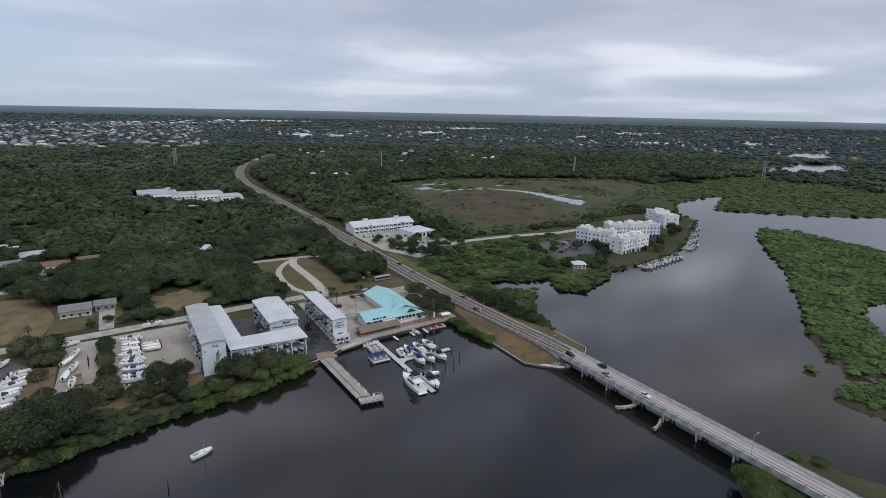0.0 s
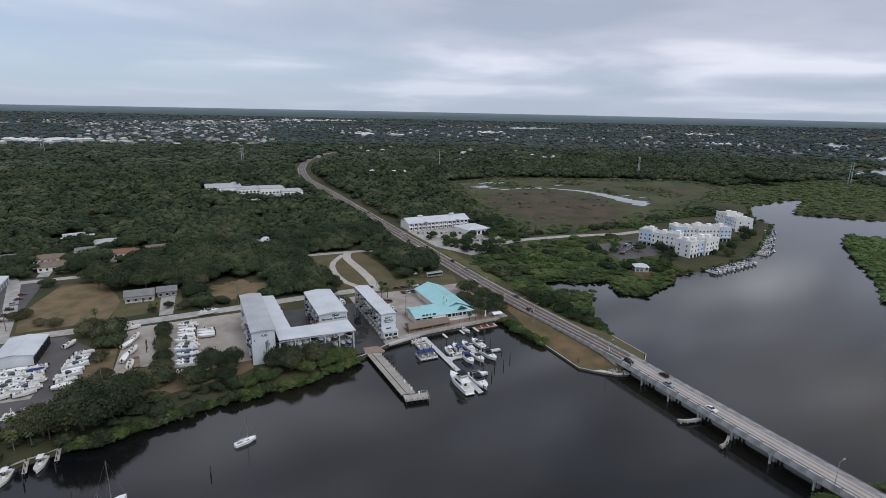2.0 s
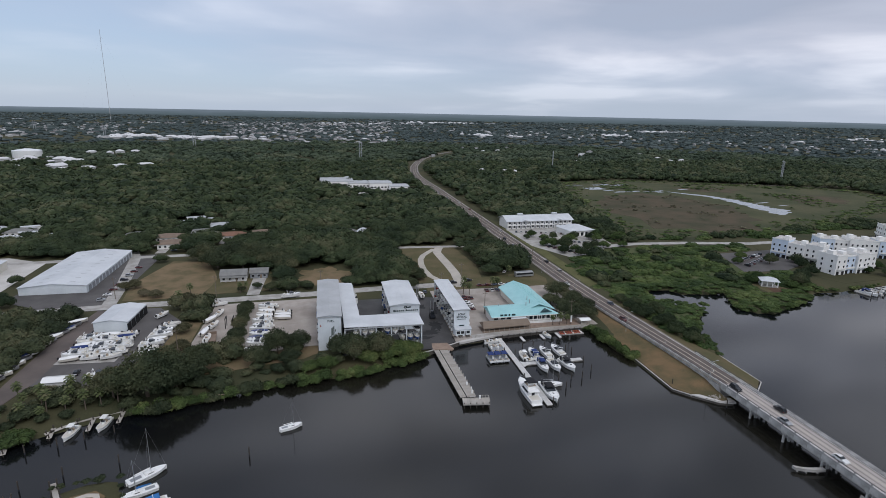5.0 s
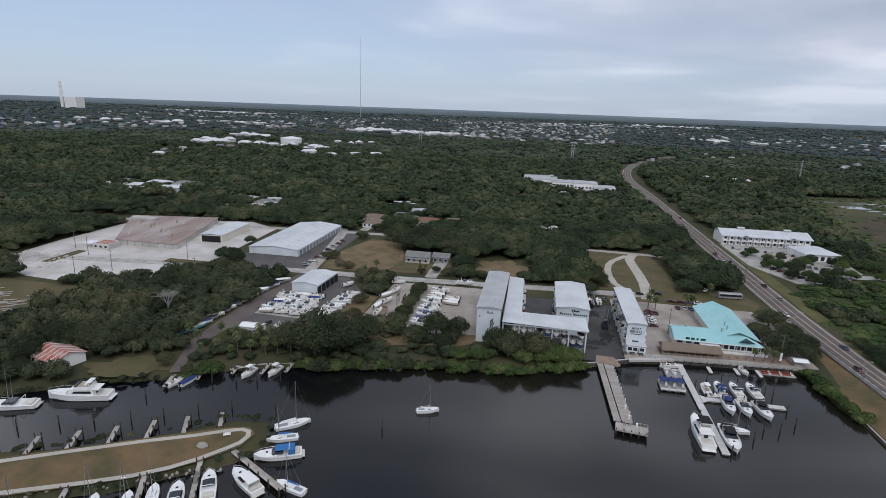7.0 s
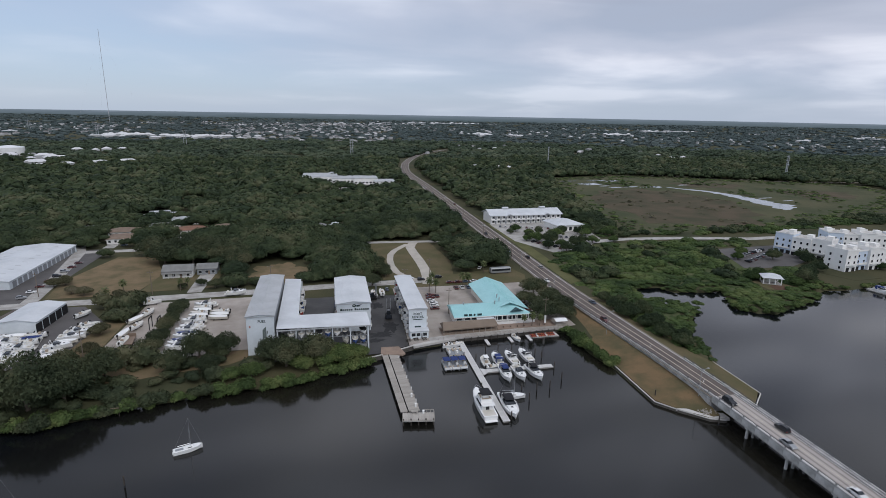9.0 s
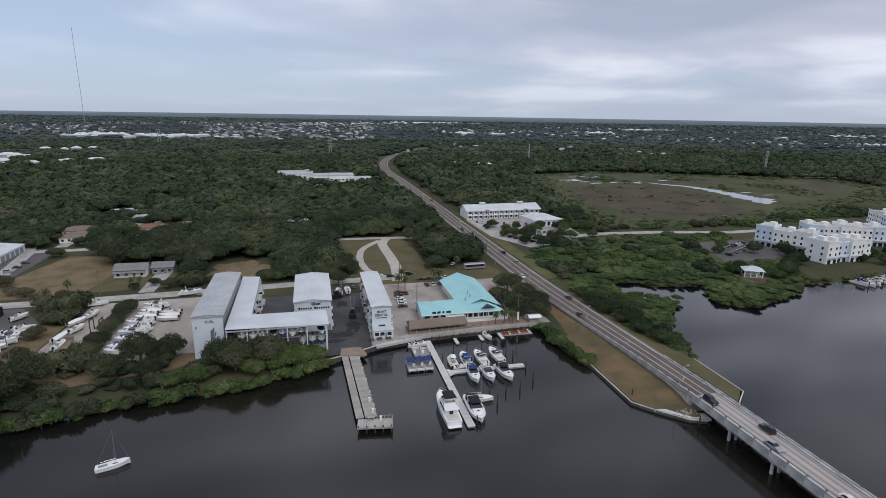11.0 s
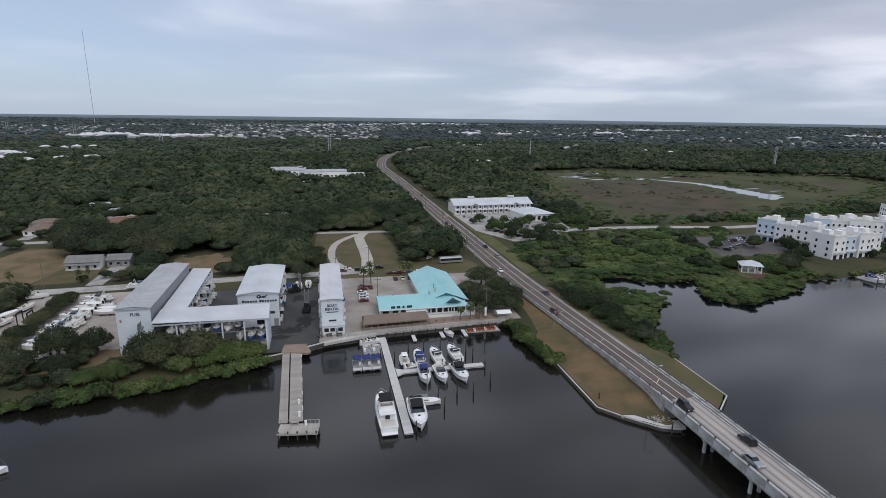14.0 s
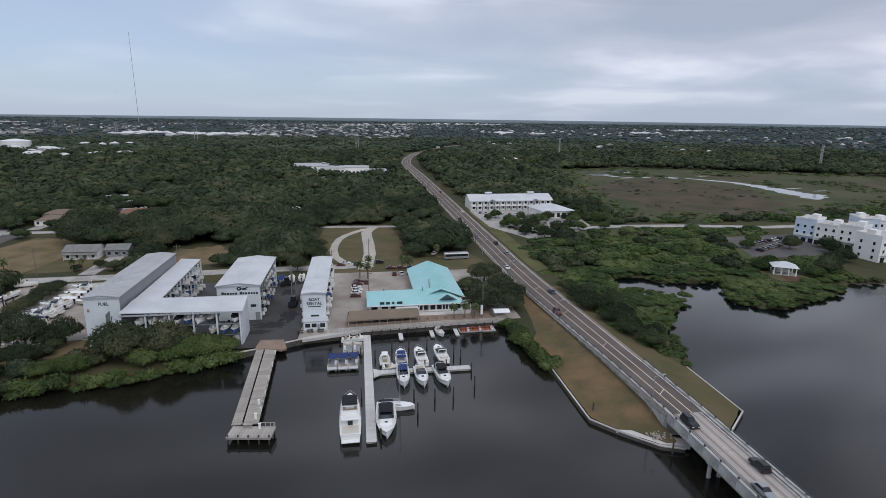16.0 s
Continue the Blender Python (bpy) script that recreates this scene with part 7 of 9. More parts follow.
# docks with boats at the condominiums
for (x0, y0, x1, y1) in ((278, 32, 322, 39), (352, 51, 368, 58), (374, 62, 388, 72), (396, 76, 410, 86), (418, 90, 432, 100)):
    d = thing("marina_dock", "grey floating dock with slips by the condominiums", "dock", "condominium docks")
    v = Vector((x1 - x0, y1 - y0, 0))
    n_ = v.normalized()
    s_ = Vector((n_.y, -n_.x, 0))
    g = G()
    P_ = [Vector((x0, y0, 0)) - s_ * 0.9, Vector((x1, y1, 0)) - s_ * 0.9, Vector((x1, y1, 0)) + s_ * 0.9, Vector((x0, y0, 0)) + s_ * 0.9]
    g.prism([(p.x, p.y) for p in P_], 0.1, 0.6)
    part("walkway", g, M_CONC, d)
    for k in range(int(v.length / 5.5) + 1):
        o = Vector((x0, y0, 0)) + n_ * k * 5.5
        part("finger", G().prism([(o.x - n_.x * 0.4, o.y - n_.y * 0.4), (o.x + n_.x * 0.4, o.y + n_.y * 0.4), (o.x + n_.x * 0.4 + s_.x * 8, o.y + n_.y * 0.4 + s_.y * 8), (o.x - n_.x * 0.4 + s_.x * 8, o.y - n_.y * 0.4 + s_.y * 8)], 0.1, 0.55), M_CONC, d)
        part("piling", G().rod((o.x + s_.x * 8, o.y + s_.y * 8, -3), (o.x + s_.x * 8, o.y + s_.y * 8, 2.6), 0.2, n=6), M_PILE, d)
cb = cruiser("white cruiser berthed at the condominium docks", "condominium boats", 9.0, M_CANVAS)
cspots = []
for (x0, y0, x1, y1) in ((278, 32, 322, 39), (352, 51, 368, 58), (374, 62, 388, 72), (396, 76, 410, 86), (418, 90, 432, 100)):
    v = Vector((x1 - x0, y1 - y0))
    n_ = v.normalized()
    a_ = math.degrees(math.atan2(-n_.x, n_.y))
    for k in range(int(v.length / 5.5) + 1):
        o = Vector((x0, y0)) + n_ * (k * 5.5 + 2.6) + Vector((n_.y, -n_.x)) * 5
        cspots.append(pose(o.x, o.y, 0.05, 0, 0, a_ + 180 * (k % 2)))
place(cb, cspots[::4])
place(runabout("dark-topped motorboat berthed at the condominium docks", "condominium boats", None, 7.4, None, M_BLACKCAN), [m for i, m in enumerate(cspots) if i % 4])
# ---- park spit with slips ----
strip("park_walk", [(-200, -142), (-110, -93.8), (-98.4, -87.4), (-83.4, -79.4), (-72.3, -74.1), (-66.2, -70.6), (-62.4, -69.0), (-60.2, -69.4), (-59.3, -71.4), (-59.8, -74.4), (-61.8, -77.2), (-66, -82.6), (-70.5, -87), (-77, -91.6), (-85.3, -95.9), (-100.2, -102.8), (-200, -151)],
      1.4, GZ + 0.14, M_SHELL, "narrow pale beige walk round the spit", "walk")
slip = thing("boat_slip", "short grey timber slip with dark piles", "slip", "park slips")
part("deck", G().box(-0.6, 0, 0.9, 0.6, 9.0, 1.05), M_WOODDOCK, slip)
for y in (1.0, 4.5, 8.6):
    for x in (-0.75, 0.75):
        part("piling", pile_me, None, slip, at=pose(x, y, 2.3))
place(slip, [pose(-106.8, -91.4, 0.4, 0, 0, 25), pose(-99.2, -87.1, 0.4, 0, 0, 23), pose(-91.2, -82.9, 0.4, 0, 0, 25), pose(-83.9, -78.4, 0.4, 0, 0, 23), pose(-76.0, -74.4, 0.4, 0, 0, 27), pose(-68.0, -70.4, 0.4, 0, 0, 28),
             pose(-115, -95.8, 0.4, 0, 0, 25), pose(-65.5, -82.4, 0.4, 0, 0, 206), pose(-63.5, -86.5, 0.4, 0, 0, 206), pose(-74.5, -90.4, 0.4, 0, 0, 208), pose(-88, -98, 0.4, 0, 0, 206)])
ldock = thing("park_dock", "long narrow grey timber dock off the spit", "dock")
a_, b_ = Vector((-61.6, -76.3, 0)), Vector((-41.2, -88.0, 0))
d_ = (b_ - a_).normalized()
sd_ = Vector((d_.y, -d_.x, 0))
plk2 = mesh_of("plank", G().box(0, -0.8, -0.06, 0.55, 0.8, 0.0), M_WOODDOCK)
for k in range(38):
    o = a_ + d_ * 0.6 * k
    part("plank", plk2, None, ldock, at=pose(o.x, o.y, 1.25, 0, 0, math.degrees(math.atan2(d_.y, d_.x))))
for k in range(6):
    for s in (-1, 1):
        o = a_ + d_ * (2 + 4.2 * k) + sd_ * s * 0.85
        part("piling", pile_me, None, ldock, at=pose(o.x, o.y, 2.2))
for s in (-1, 1):
    p_, q_ = a_ + sd_ * s * 0.7, b_ + sd_ * s * 0.7
    part("beam", G().rod((p_.x, p_.y, 1.1), (q_.x, q_.y, 1.1), 0.1, n=4), M_PILE, ldock)
solo("park_boulder", G().loft([[(-68 + r * math.cos(a) * 1.5, -78 + r * math.sin(a), GZ + z) for a in np.linspace(0, 5.5, 7)] for r, z in ((1.0, 0), (1.1, 0.4), (0.7, 1.0), (0.2, 1.2))]), M_ROCK,
     "pale boulder group on the spit lawn", "boulder")
bench = thing("park_bench", "white park bench on the spit", "bench")
part("seat", G().box(-0.9, -0.25, 0.40, 0.9, 0.25, 0.46), M_GEL, bench)
part("backrest", G().box(-0.9, 0.2, 0.5, 0.9, 0.26, 0.95), M_GEL, bench)
for x in (-0.8, 0.8):
    part("leg", G().box(x - 0.05, -0.22, 0, x + 0.05, 0.24, 0.40), M_STEEL, bench)
bench.matrix_basis = pose(-64.5, -72.6, GZ + 0.07, 0, 0, 30)
rr = mesh_of("shore_stone", G().loft([[(math.cos(a) * r, math.sin(a) * r * 0.8, z) for a in (0, 1.1, 2.0, 3.2, 4.1, 5.2)] for r, z in ((0.5, -0.3), (0.6, 0.1), (0.3, 0.45))]), M_ROCK)
rip = thing("riprap", "pale riprap stones along the spit shore", "riprap", kind="structure")
for k in range(110):
    u = rng.random()
    x = -58 - 62 * u
    part("stone", rr, None, rip, at=pose(x + rng.normal() * 0.7, -82.5 - 29 * u ** 1.05 + rng.normal() * 0.8 - 0.8, 0.35 + 0.5 * rng.random(), 0, 0, 360 * rng.random()) @ Matrix.Scale(0.4 + 0.5 * rng.random(), 4))
for k in range(46):
    u = rng.random()
    part("stone", rr, None, rip, at=pose(119 + 4.2 * u + rng.normal() * 0.5, -54.6 - 1.6 * u + rng.normal() * 0.6, 1.15 + 0.5 * rng.random(), 0, 0, 360 * rng.random()) @ Matrix.Scale(0.25 + 0.4 * rng.random(), 4))
solo("spit_apron", G().prism([(113.6, -51.8), (119.8, -57.6), (125.2, -59.2), (125.2, -56.4), (120.4, -54.9), (116.4, -52.4)], 0.4, 1.12), M_SLAB, "broken pale concrete apron behind the seawall", "apron", kind="structure")
place(sailboat("white sailboat with tall mast moored off the spit", "sailboats", 9.6, 13.5, M_GEL), [pose(-51.2, -62.0, 0, 0, 0, 36)])
place(sailboat("white sailboat with azure sail cover", "sailboats", 8.0, 10.0, M_AZURE), [pose(-51.0, -68.8, 0, 0, 0, 206), pose(-40.6, -85.8, 0, 0, 0, 165)])
place(cruiser("white express cruiser with azure canvas top", "spit boats", 11.6, M_AZURE), [pose(-48.8, -75.6, 0.05, 0, 0, 204)])
place(cruiser("white trawler with long white hardtop roof", "spit boats", 11.0, M_GEL), [pose(-51.4, -86.4, 0.05, 0, 0, 148)])
place(cruiser("white cruiser moored stern-to on the spit", "spit boats", 10.4), [pose(-58.6, -89.8, 0.05, 0, 0, 120), pose(-63.2, -95.0, 0.05, 0, 0, 118)])
place(sailboat("white sailboat with bare mast moored stern-to", "sailboats", 8.6, 11.5), [pose(-68.6, -95.6, 0, 0, 0, 118), pose(-79, -101.4, 0, 0, 0, 116), pose(-72.5, -99, 0, 0, 0, 118), pose(-91, -108.5, 0, 0, 0, 116)])
# north bank
place(yacht("large white motor yacht moored at the bank", "bank boats", 17.5, 4.8), [pose(-117.4, -63.2, 0.05, 0, 0, 195)])
place(cruiser("white sport fishing boat with tall tower", "bank boats", 13.5), [pose(-131.8, -71.8, 0.05, 0, 0, 200)])
tow = thing("fishing_tower", "pale metal outriggers and tower on a boat", "mast")
for x, h in ((-131.2, 10), (-132.6, 13)):
    part("outrigger", G().rod((x, -71.6, 1.3), (x + 0.6, -71.6, h), 0.08, 0.04, 5), M_CHROME, tow)
place(runabout("white motorboat with cuddy at a private dock", "bank boats", None, 7.2, None, M_GEL), [pose(-77.9, -38.4, 0.05, 0, 0, -96), pose(-70.4, -35.2, 0.05, 0, 0, -96)])
place(runabout("white motorboat with blue cover at the lane dock", "bank boats", None, 6.6, M_CANVAS), [pose(-93.2, -47.4, 0.05, 0, 0, 78)])
place(runabout("open white motorboat at the lane dock", "bank boats", None, 6.4), [pose(-96.4, -49.0, 0.05, 0, 0, 76)])
for (x0, y0, x1, y1) in ((-97.6, -53, -101, -40), (-90.8, -46.6, -93.6, -37.6), (-84.5, -38.2, -78, -32.6), (-78.3, -32.8, -67.4, -28.6), (-82.5, -40.5, -83.5, -35), (-73.5, -38.5, -74.2, -32), (-66.5, -35.5, -67, -29)):
    d = thing("bank_dock", "narrow weathered timber dock on the bank", "dock", "bank docks")
    v = Vector((x1 - x0, y1 - y0, 0)).normalized()
    s_ = Vector((v.y, -v.x, 0)) * 0.6
    part("deck", G().prism([(x0 + s_.x, y0 + s_.y), (x1 + s_.x, y1 + s_.y), (x1 - s_.x, y1 - s_.y), (x0 - s_.x, y0 - s_.y)], 0.8, 0.95), M_WOODDOCK, d)
    for u in (0.05, 0.5, 0.95):
        part("piling", pile_me, None, d, at=pose(x0 + (x1 - x0) * u, y0 + (y1 - y0) * u, 2.0))
stage = thing("fishing_stage", "small brown timber landing stage under the trees", "landing stage")
part("deck", G().box(-41.6, -26.6, 1.5, -38.2, -22.2, 1.65), M_TANDOCK, stage)
part("rail", G().box(-41.6, -26.6, 2.4, -38.2, -26.45, 2.5), M_TANDOCK, stage)
for x in (-41.4, -38.4):
    part("post", G().box(x - 0.1, -26.6, -1.5, x + 0.1, -26.4, 2.4), M_PILE, stage)

# ---- boats standing ashore ----
rows_w, rows_b, rows_c, rows_t, rows_l = [], [], [], [], []
rr_ = random.Random(11)


def ashore(x, y, r):
    m = pose(x, y, GZ + 0.75, 0, 0, r)
    rr_.choice((rows_w, rows_w, rows_c, rows_c, rows_t, rows_w, rows_w, rows_c, rows_t, rows_w, rows_b)).append(m)


for k in range(15):
    ashore(-32.2 + rr_.uniform(-0.6, 0.6), 11 + 3.0 * k, 182 + rr_.uniform(-4, 4))
for k in range(3):
    ashore(-24.5, 38 + 3.1 * k, 180)
for k in range(6):
    ashore(-30 - 4.2 * k, 5.5 + rr_.uniform(-1, 1), 168 + rr_.uniform(-20, 10))
for k in range(8):
    ashore(-69.5 - 0.35 * k + rr_.uniform(-0.4, 0.4), 38 - 4.0 * k, 12 + rr_.uniform(-6, 6))
for r_ in range(3):
    for k in range(8):
        ashore(-83.2 - 6.3 * r_ + rr_.uniform(-0.4, 0.4), 9.0 + 3.0 * k, 8 + 180 * (k % 2) + rr_.uniform(-6, 6))
for k in range(15):
    (rows_l if k % 2 else rows_b if k % 3 == 0 else rows_t).append(pose(-113.6 + 0.028 * k * k, -9 + 4.0 * k, GZ + 0.75, 0, 0, 38 + rr_.uniform(-8, 8)))
for k in range(5):
    ashore(-52 - 2.4 * (k % 2), 20 + 7 * k, 80 + rr_.uniform(-25, 25))
ashore(-81, -6.6, 10)
ashore(-54, 60, 15)
ashore(37.4, 57, 96)
ashore(41, 58.2, 92)
ashore(33.6, 56.4, 84)
ashore(-22, 67, 8)
ashore(-76, 50, 60)
place(runabout("white motorboat standing ashore on blocks", "boats ashore", None, 6.8), rows_w)
place(runabout("white motorboat under navy canvas standing ashore", "boats ashore", None, 7.0, M_CANVAS), rows_b)
place(cruiser("white cabin cruiser standing ashore on blocks", "boats ashore", 8.4), rows_c)
place(runabout("white motorboat with pale canvas standing ashore", "boats ashore", M_GELCREAM, 7.2, M_GEL), rows_t)
cradle = mesh_of("boat_blocks", G().box(-1.6, -0.7, -0.75, -1.3, 0.7, -0.28).box(1.3, -0.6, -0.75, 1.6, 0.6, -0.28), M_PILE)
for i, m in enumerate(rows_w + rows_b + rows_c + rows_t + rows_l):
    tagged(part("boat_blocks", cradle, None, at=m), "dark timber keel blocks under a boat", "boat blocks", "keel blocks")
place(runabout("grey motorboat under black canvas standing ashore", "boats ashore", M_STEEL, 7.0, M_BLACKCAN), rows_l)
place(runabout("teal-hulled motorboat standing ashore", "boats ashore", M_TEALHULL, 7.4), [pose(-113, -13, GZ + 0.75, 0, 0, 60), pose(-114, -17, GZ + 0.75, 0, 0, 58)])
ptk = thing("boat_trailer_crane", "small dark boat hoist frame in the lot", "hoist")
for x in (-1.5, 1.5):
    for y in (-1.8, 1.8):
        part("leg", G().box(x - 0.12, y - 0.12, 0, x + 0.12, y + 0.12, 4.2), M_RUBBER, ptk)
    part("beam", G().box(x - 0.15, -1.9, 4.2, x + 0.15, 1.9, 4.5), M_RUBBER, ptk)
ptk.matrix_basis = pose(-45.5, 33, GZ + 0.12)
lorry = thing("flatbed_trailer", "grey-brown flatbed trailer parked in the lot", "trailer")
part("bed", G().box(-1.3, -3.6, 0.9, 1.3, 3.6, 1.2), M_BROWNROOF, lorry)
part("headboard", G().box(-1.3, 3.5, 1.2, 1.3, 3.6, 2.3), M_BROWNROOF, lorry)
for y in (-2.4, -1.3):
    for x in (-1.1, 1.1):
        part("wheel", G().rod((x - 0.15, y, 0.45), (x + 0.15, y, 0.45), 0.45, n=10), M_RUBBER, lorry)
lorry.matrix_basis = pose(-50, 20, GZ + 0.12, 0, 0, 6)

# ---- vehicles ----
M_PW = mat("white_car_paint", (0.70, 0.70, 0.69), 0.3, 0.03, 1, 3, 0, spec=0.5)
M_PS = mat("silver_car_paint", (0.36, 0.37, 0.38), 0.3, 0.03, 1, 3, 0, metal=0.4, spec=0.5)
M_PK = mat("black_car_paint", (0.020, 0.021, 0.024), 0.25, 0.03, 1, 3, 0, spec=0.5)
M_PR = mat("dark_red_car_paint", (0.095, 0.020, 0.018), 0.3, 0.03, 1, 3, 0, spec=0.5)
M_PB = mat("blue_grey_car_paint", (0.070, 0.095, 0.130), 0.3, 0.03, 1, 3, 0, spec=0.5)


def on_road(y, lane):
    z = np.interp(y, [-54, -30, -5, 20, 45, 70, 130], [5.1, 4.65, 3.8, 2.9, 2.2, 1.95, 1.9]) + 0.03
    return pose(road_x(y) + (lane if y > -40 else 0.62 * lane), y, z, 0, 0, 90 if lane > 0 else -90) @ Matrix.Scale(0.92, 4)


E_, W_ = 3.2, -3.2
roadcars = [("white", M_PW, False, [on_road(-96, W_), on_road(64, W_), on_road(198, E_), on_road(330, E_), on_road(152, W_)]),
            ("silver", M_PS, False, [on_road(-78, W_), on_road(88, E_), on_road(243, W_), on_road(404, W_)]),
            ("black", M_PK, True, [on_road(-58, W_), on_road(108, E_), on_road(-72, E_), on_road(170, W_)]),
            ("dark red", M_PR, True, [on_road(8, W_), on_road(292, E_)]),
            ("blue-grey", M_PB, False, [on_road(30, E_), on_road(122, W_), on_road(360, W_)])]
parked = {"white": [], "silver": [], "black": [], "dark red": [], "blue-grey": []}
keys_ = list(parked)


def park(x, y, r):
    parked[rr_.choice(keys_)].append(pose(x, y, GZ + 0.112, 0, 0, r) @ Matrix.Scale(0.92, 4))


for k in range(3):
    park(76 + 2.9 * k, 61 + rr_.uniform(-0.4, 0.4), 90)
for k in range(4):
    park(61.5 + rr_.uniform(-0.5, 0.5), 36 + 3.2 * k, 4)
for k in range(6):
    park(98.6, 24 + 4.4 * k, 2)
for k in range(5):
    park(75 + 4 * k, 70, 5)
for k in range(12):
    park(140 + 3.6 * k, 194 - 1.2 * k, 70)
for k in range(9):
    park(150 + 3.4 * k, 162 - 1.0 * k, 75)
for k in range(6):
    park(147 + 2.2 * k, 145 - 3.6 * k, 20)
for k in range(9):
    park(252 + 3.3 * k, 82 + 1.8 * k, 100)
for k in range(8):
    park(258 + 3.3 * k, 94 + 1.6 * k, 100)
for k in range(8):
    park(-109.5, 76 + 8 * k, 4 if k % 3 else 20)
for x, y, r in ((-70, 186, 20), (-92, 182, 80), (-64, 190, 0), (-100, 170, 10), (55, 76.6, 0), (62, 76.6, 0), (96, 92, 60), (57, 79.4, 0), (71, 79, 15), (44, 64, 90), (28, 57, 0), (-90, -2, 95)):
    park(x, y, r)
parked["dark red"] += [pose(x, y, GZ + 0.112, 0, 0, r) @ Matrix.Scale(0.95, 4) for x, y, r in ((61.6, 49.6, 4), (62.0, 53.0, 8), (64.8, 51.4, 95))]
for nm, m_, suv, spots in roadcars:
    place(car(f"{nm} car driving on the highway", m_, "cars on the highway", suv), spots)
    if parked[nm]:
        place(car(f"{nm} car parked in a lot", m_, "parked cars", nm in ("black", "silver")), parked[nm])
bus = thing("bus", "pale grey bus parked behind the restaurant", "bus")
part("body", G().loft([[(-5.5, -1.25, 0.5), (5.5, -1.25, 0.5), (5.5, 1.25, 0.5), (-5.5, 1.25, 0.5)], [(-5.5, -1.25, 2.6), (5.4, -1.25, 2.6), (5.4, 1.25, 2.6), (-5.5, 1.25, 2.6)], [(-5.4, -1.0, 3.1), (5.1, -1.0, 3.1), (5.1, 1.0, 3.1), (-5.4, 1.0, 3.1)]]), M_PS, bus)
for s in (-1, 1):
    part("window_band", G().box(-5.0, s * 1.26 - 0.02, 1.5, 5.0, s * 1.26 + 0.02, 2.5), M_GLASS, bus)
for x in (-3.6, 3.6):
    for y in (-1.05, 1.05):
        part("wheel", G().rod((x, y - 0.15, 0.5), (x, y + 0.15, 0.5), 0.5, n=10), M_RUBBER, bus)
bus.matrix_basis = pose(104.5, 83, GZ, 0, 0, 4)
# ---- poles, towers, far landmarks ----
pole = thing("utility_pole", "brown timber utility pole with crossarm", "utility pole", "utility poles")
part("shaft", G().rod((0, 0, 0), (0, 0, 11), 0.17, 0.11, 7), M_WOODPOLE, pole)
part("crossarm", G().box(-1.2, -0.06, 10.0, 1.2, 0.06, 10.15), M_WOODPOLE, pole)
for x in (-1.1, 0, 1.1):
    part("insulator", G().rod((x, 0, 10.15), (x, 0, 10.4), 0.06, n=5), M_STEEL, pole)
place(pole, [pose(x, y, GZ) for x, y in ((-203.4, 25.6), (-245, 69.5), (65.5, 30), (66.5, 78), (52, 62), (118, 105), (117.5, 160), (117.5, 215), (117.5, 280), (117.5, 350), (-8, 76), (-58, 74), (-104, 78), (-168, 60), (-196, 40), (-228, 60), (-150, 40), (-60, 8), (100.5, 13.5))])
lamp = thing("street_lamp", "slim grey street lamp with one arm", "street lamp", "street lamps")
part("post", G().rod((0, 0, 0), (0, 0, 8.5), 0.10, 0.07, 6), M_STEEL, lamp)
part("arm", G().rod((0, 0, 8.4), (1.8, 0, 8.8), 0.05, n=5), M_STEEL, lamp)
part("head", G().box(1.6, -0.15, 8.72, 2.3, 0.15, 8.9), M_ROOFGREY, lamp)
place(lamp, [pose(118.6, -2, 2.6), pose(122.2, -49.5, 2.7), pose(117.6, 45, 1.8), pose(122.8, -136, 4.3), pose(117.5, 88, GZ)])
tw = thing("transmission_tower", "tall twin-pole steel transmission tower", "pylon", "transmission towers")
for x in (-3.2, 3.2):
    part("leg", G().rod((x, 0, 0), (x * 0.8, 0, 33), 0.75, 0.45, 6), M_STEEL, tw)
for z in (21, 26, 31):
    part("crossarm", G().box(-7, -0.3, z, 7, 0.3, z + 0.6), M_STEEL, tw)
g = G()
g.rod((-3, 0, 12), (2.8, 0, 20), 0.2, n=4).rod((3, 0, 12), (-2.8, 0, 20), 0.2, n=4)
part("brace", g, M_STEEL, tw)
place(tw, [pose(62, 800, GZ, 0, 0, 50), pose(345, 600, GZ, 0, 0, 62), pose(613, 437, GZ, 0, 0, 62), pose(895, 285, GZ, 0, 0, 62), pose(-283, 1120, GZ, 0, 0, 46), pose(-600, 1520, GZ, 0, 0, 46), pose(-940, 1900, GZ, 0, 0, 46)])
mast = thing("radio_mast", "very tall thin guyed radio mast", "mast")
part("lattice", G().rod((0, 0, 0), (0, 0, 455), 1.3, 1.0, 3), M_MAST, mast)
for a in (0, 2.1, 4.2):
    part("guy_wire", G().rod((0, 0, 430), (180 * math.cos(a), 180 * math.sin(a), 0), 0.06, n=3), M_MAST, mast)
mast.matrix_basis = pose(-1079, 3010, GZ)
tank = thing("storage_tank", "large white cylindrical storage tank", "tank")
part("shell", G().rod((0, 0, 0), (0, 0, 13), 21, n=28), M_GEL, tank)
part("dome", G().rod((0, 0, 13), (0, 0, 16), 21, 3, n=28), M_GEL, tank)
tank.matrix_basis = pose(-488, 850, GZ)
ps = thing("power_station", "pale power station with chimney far on the horizon", "power station")
part("chimney", G().rod((0, 0, 0), (0, 0, 150), 9, 7, 10), M_STUCCO, ps)
part("boiler_house", G().box(35, -20, 0, 115, 40, 62), M_STUCCO, ps)
ps.matrix_basis = pose(-2796, 2658, GZ)

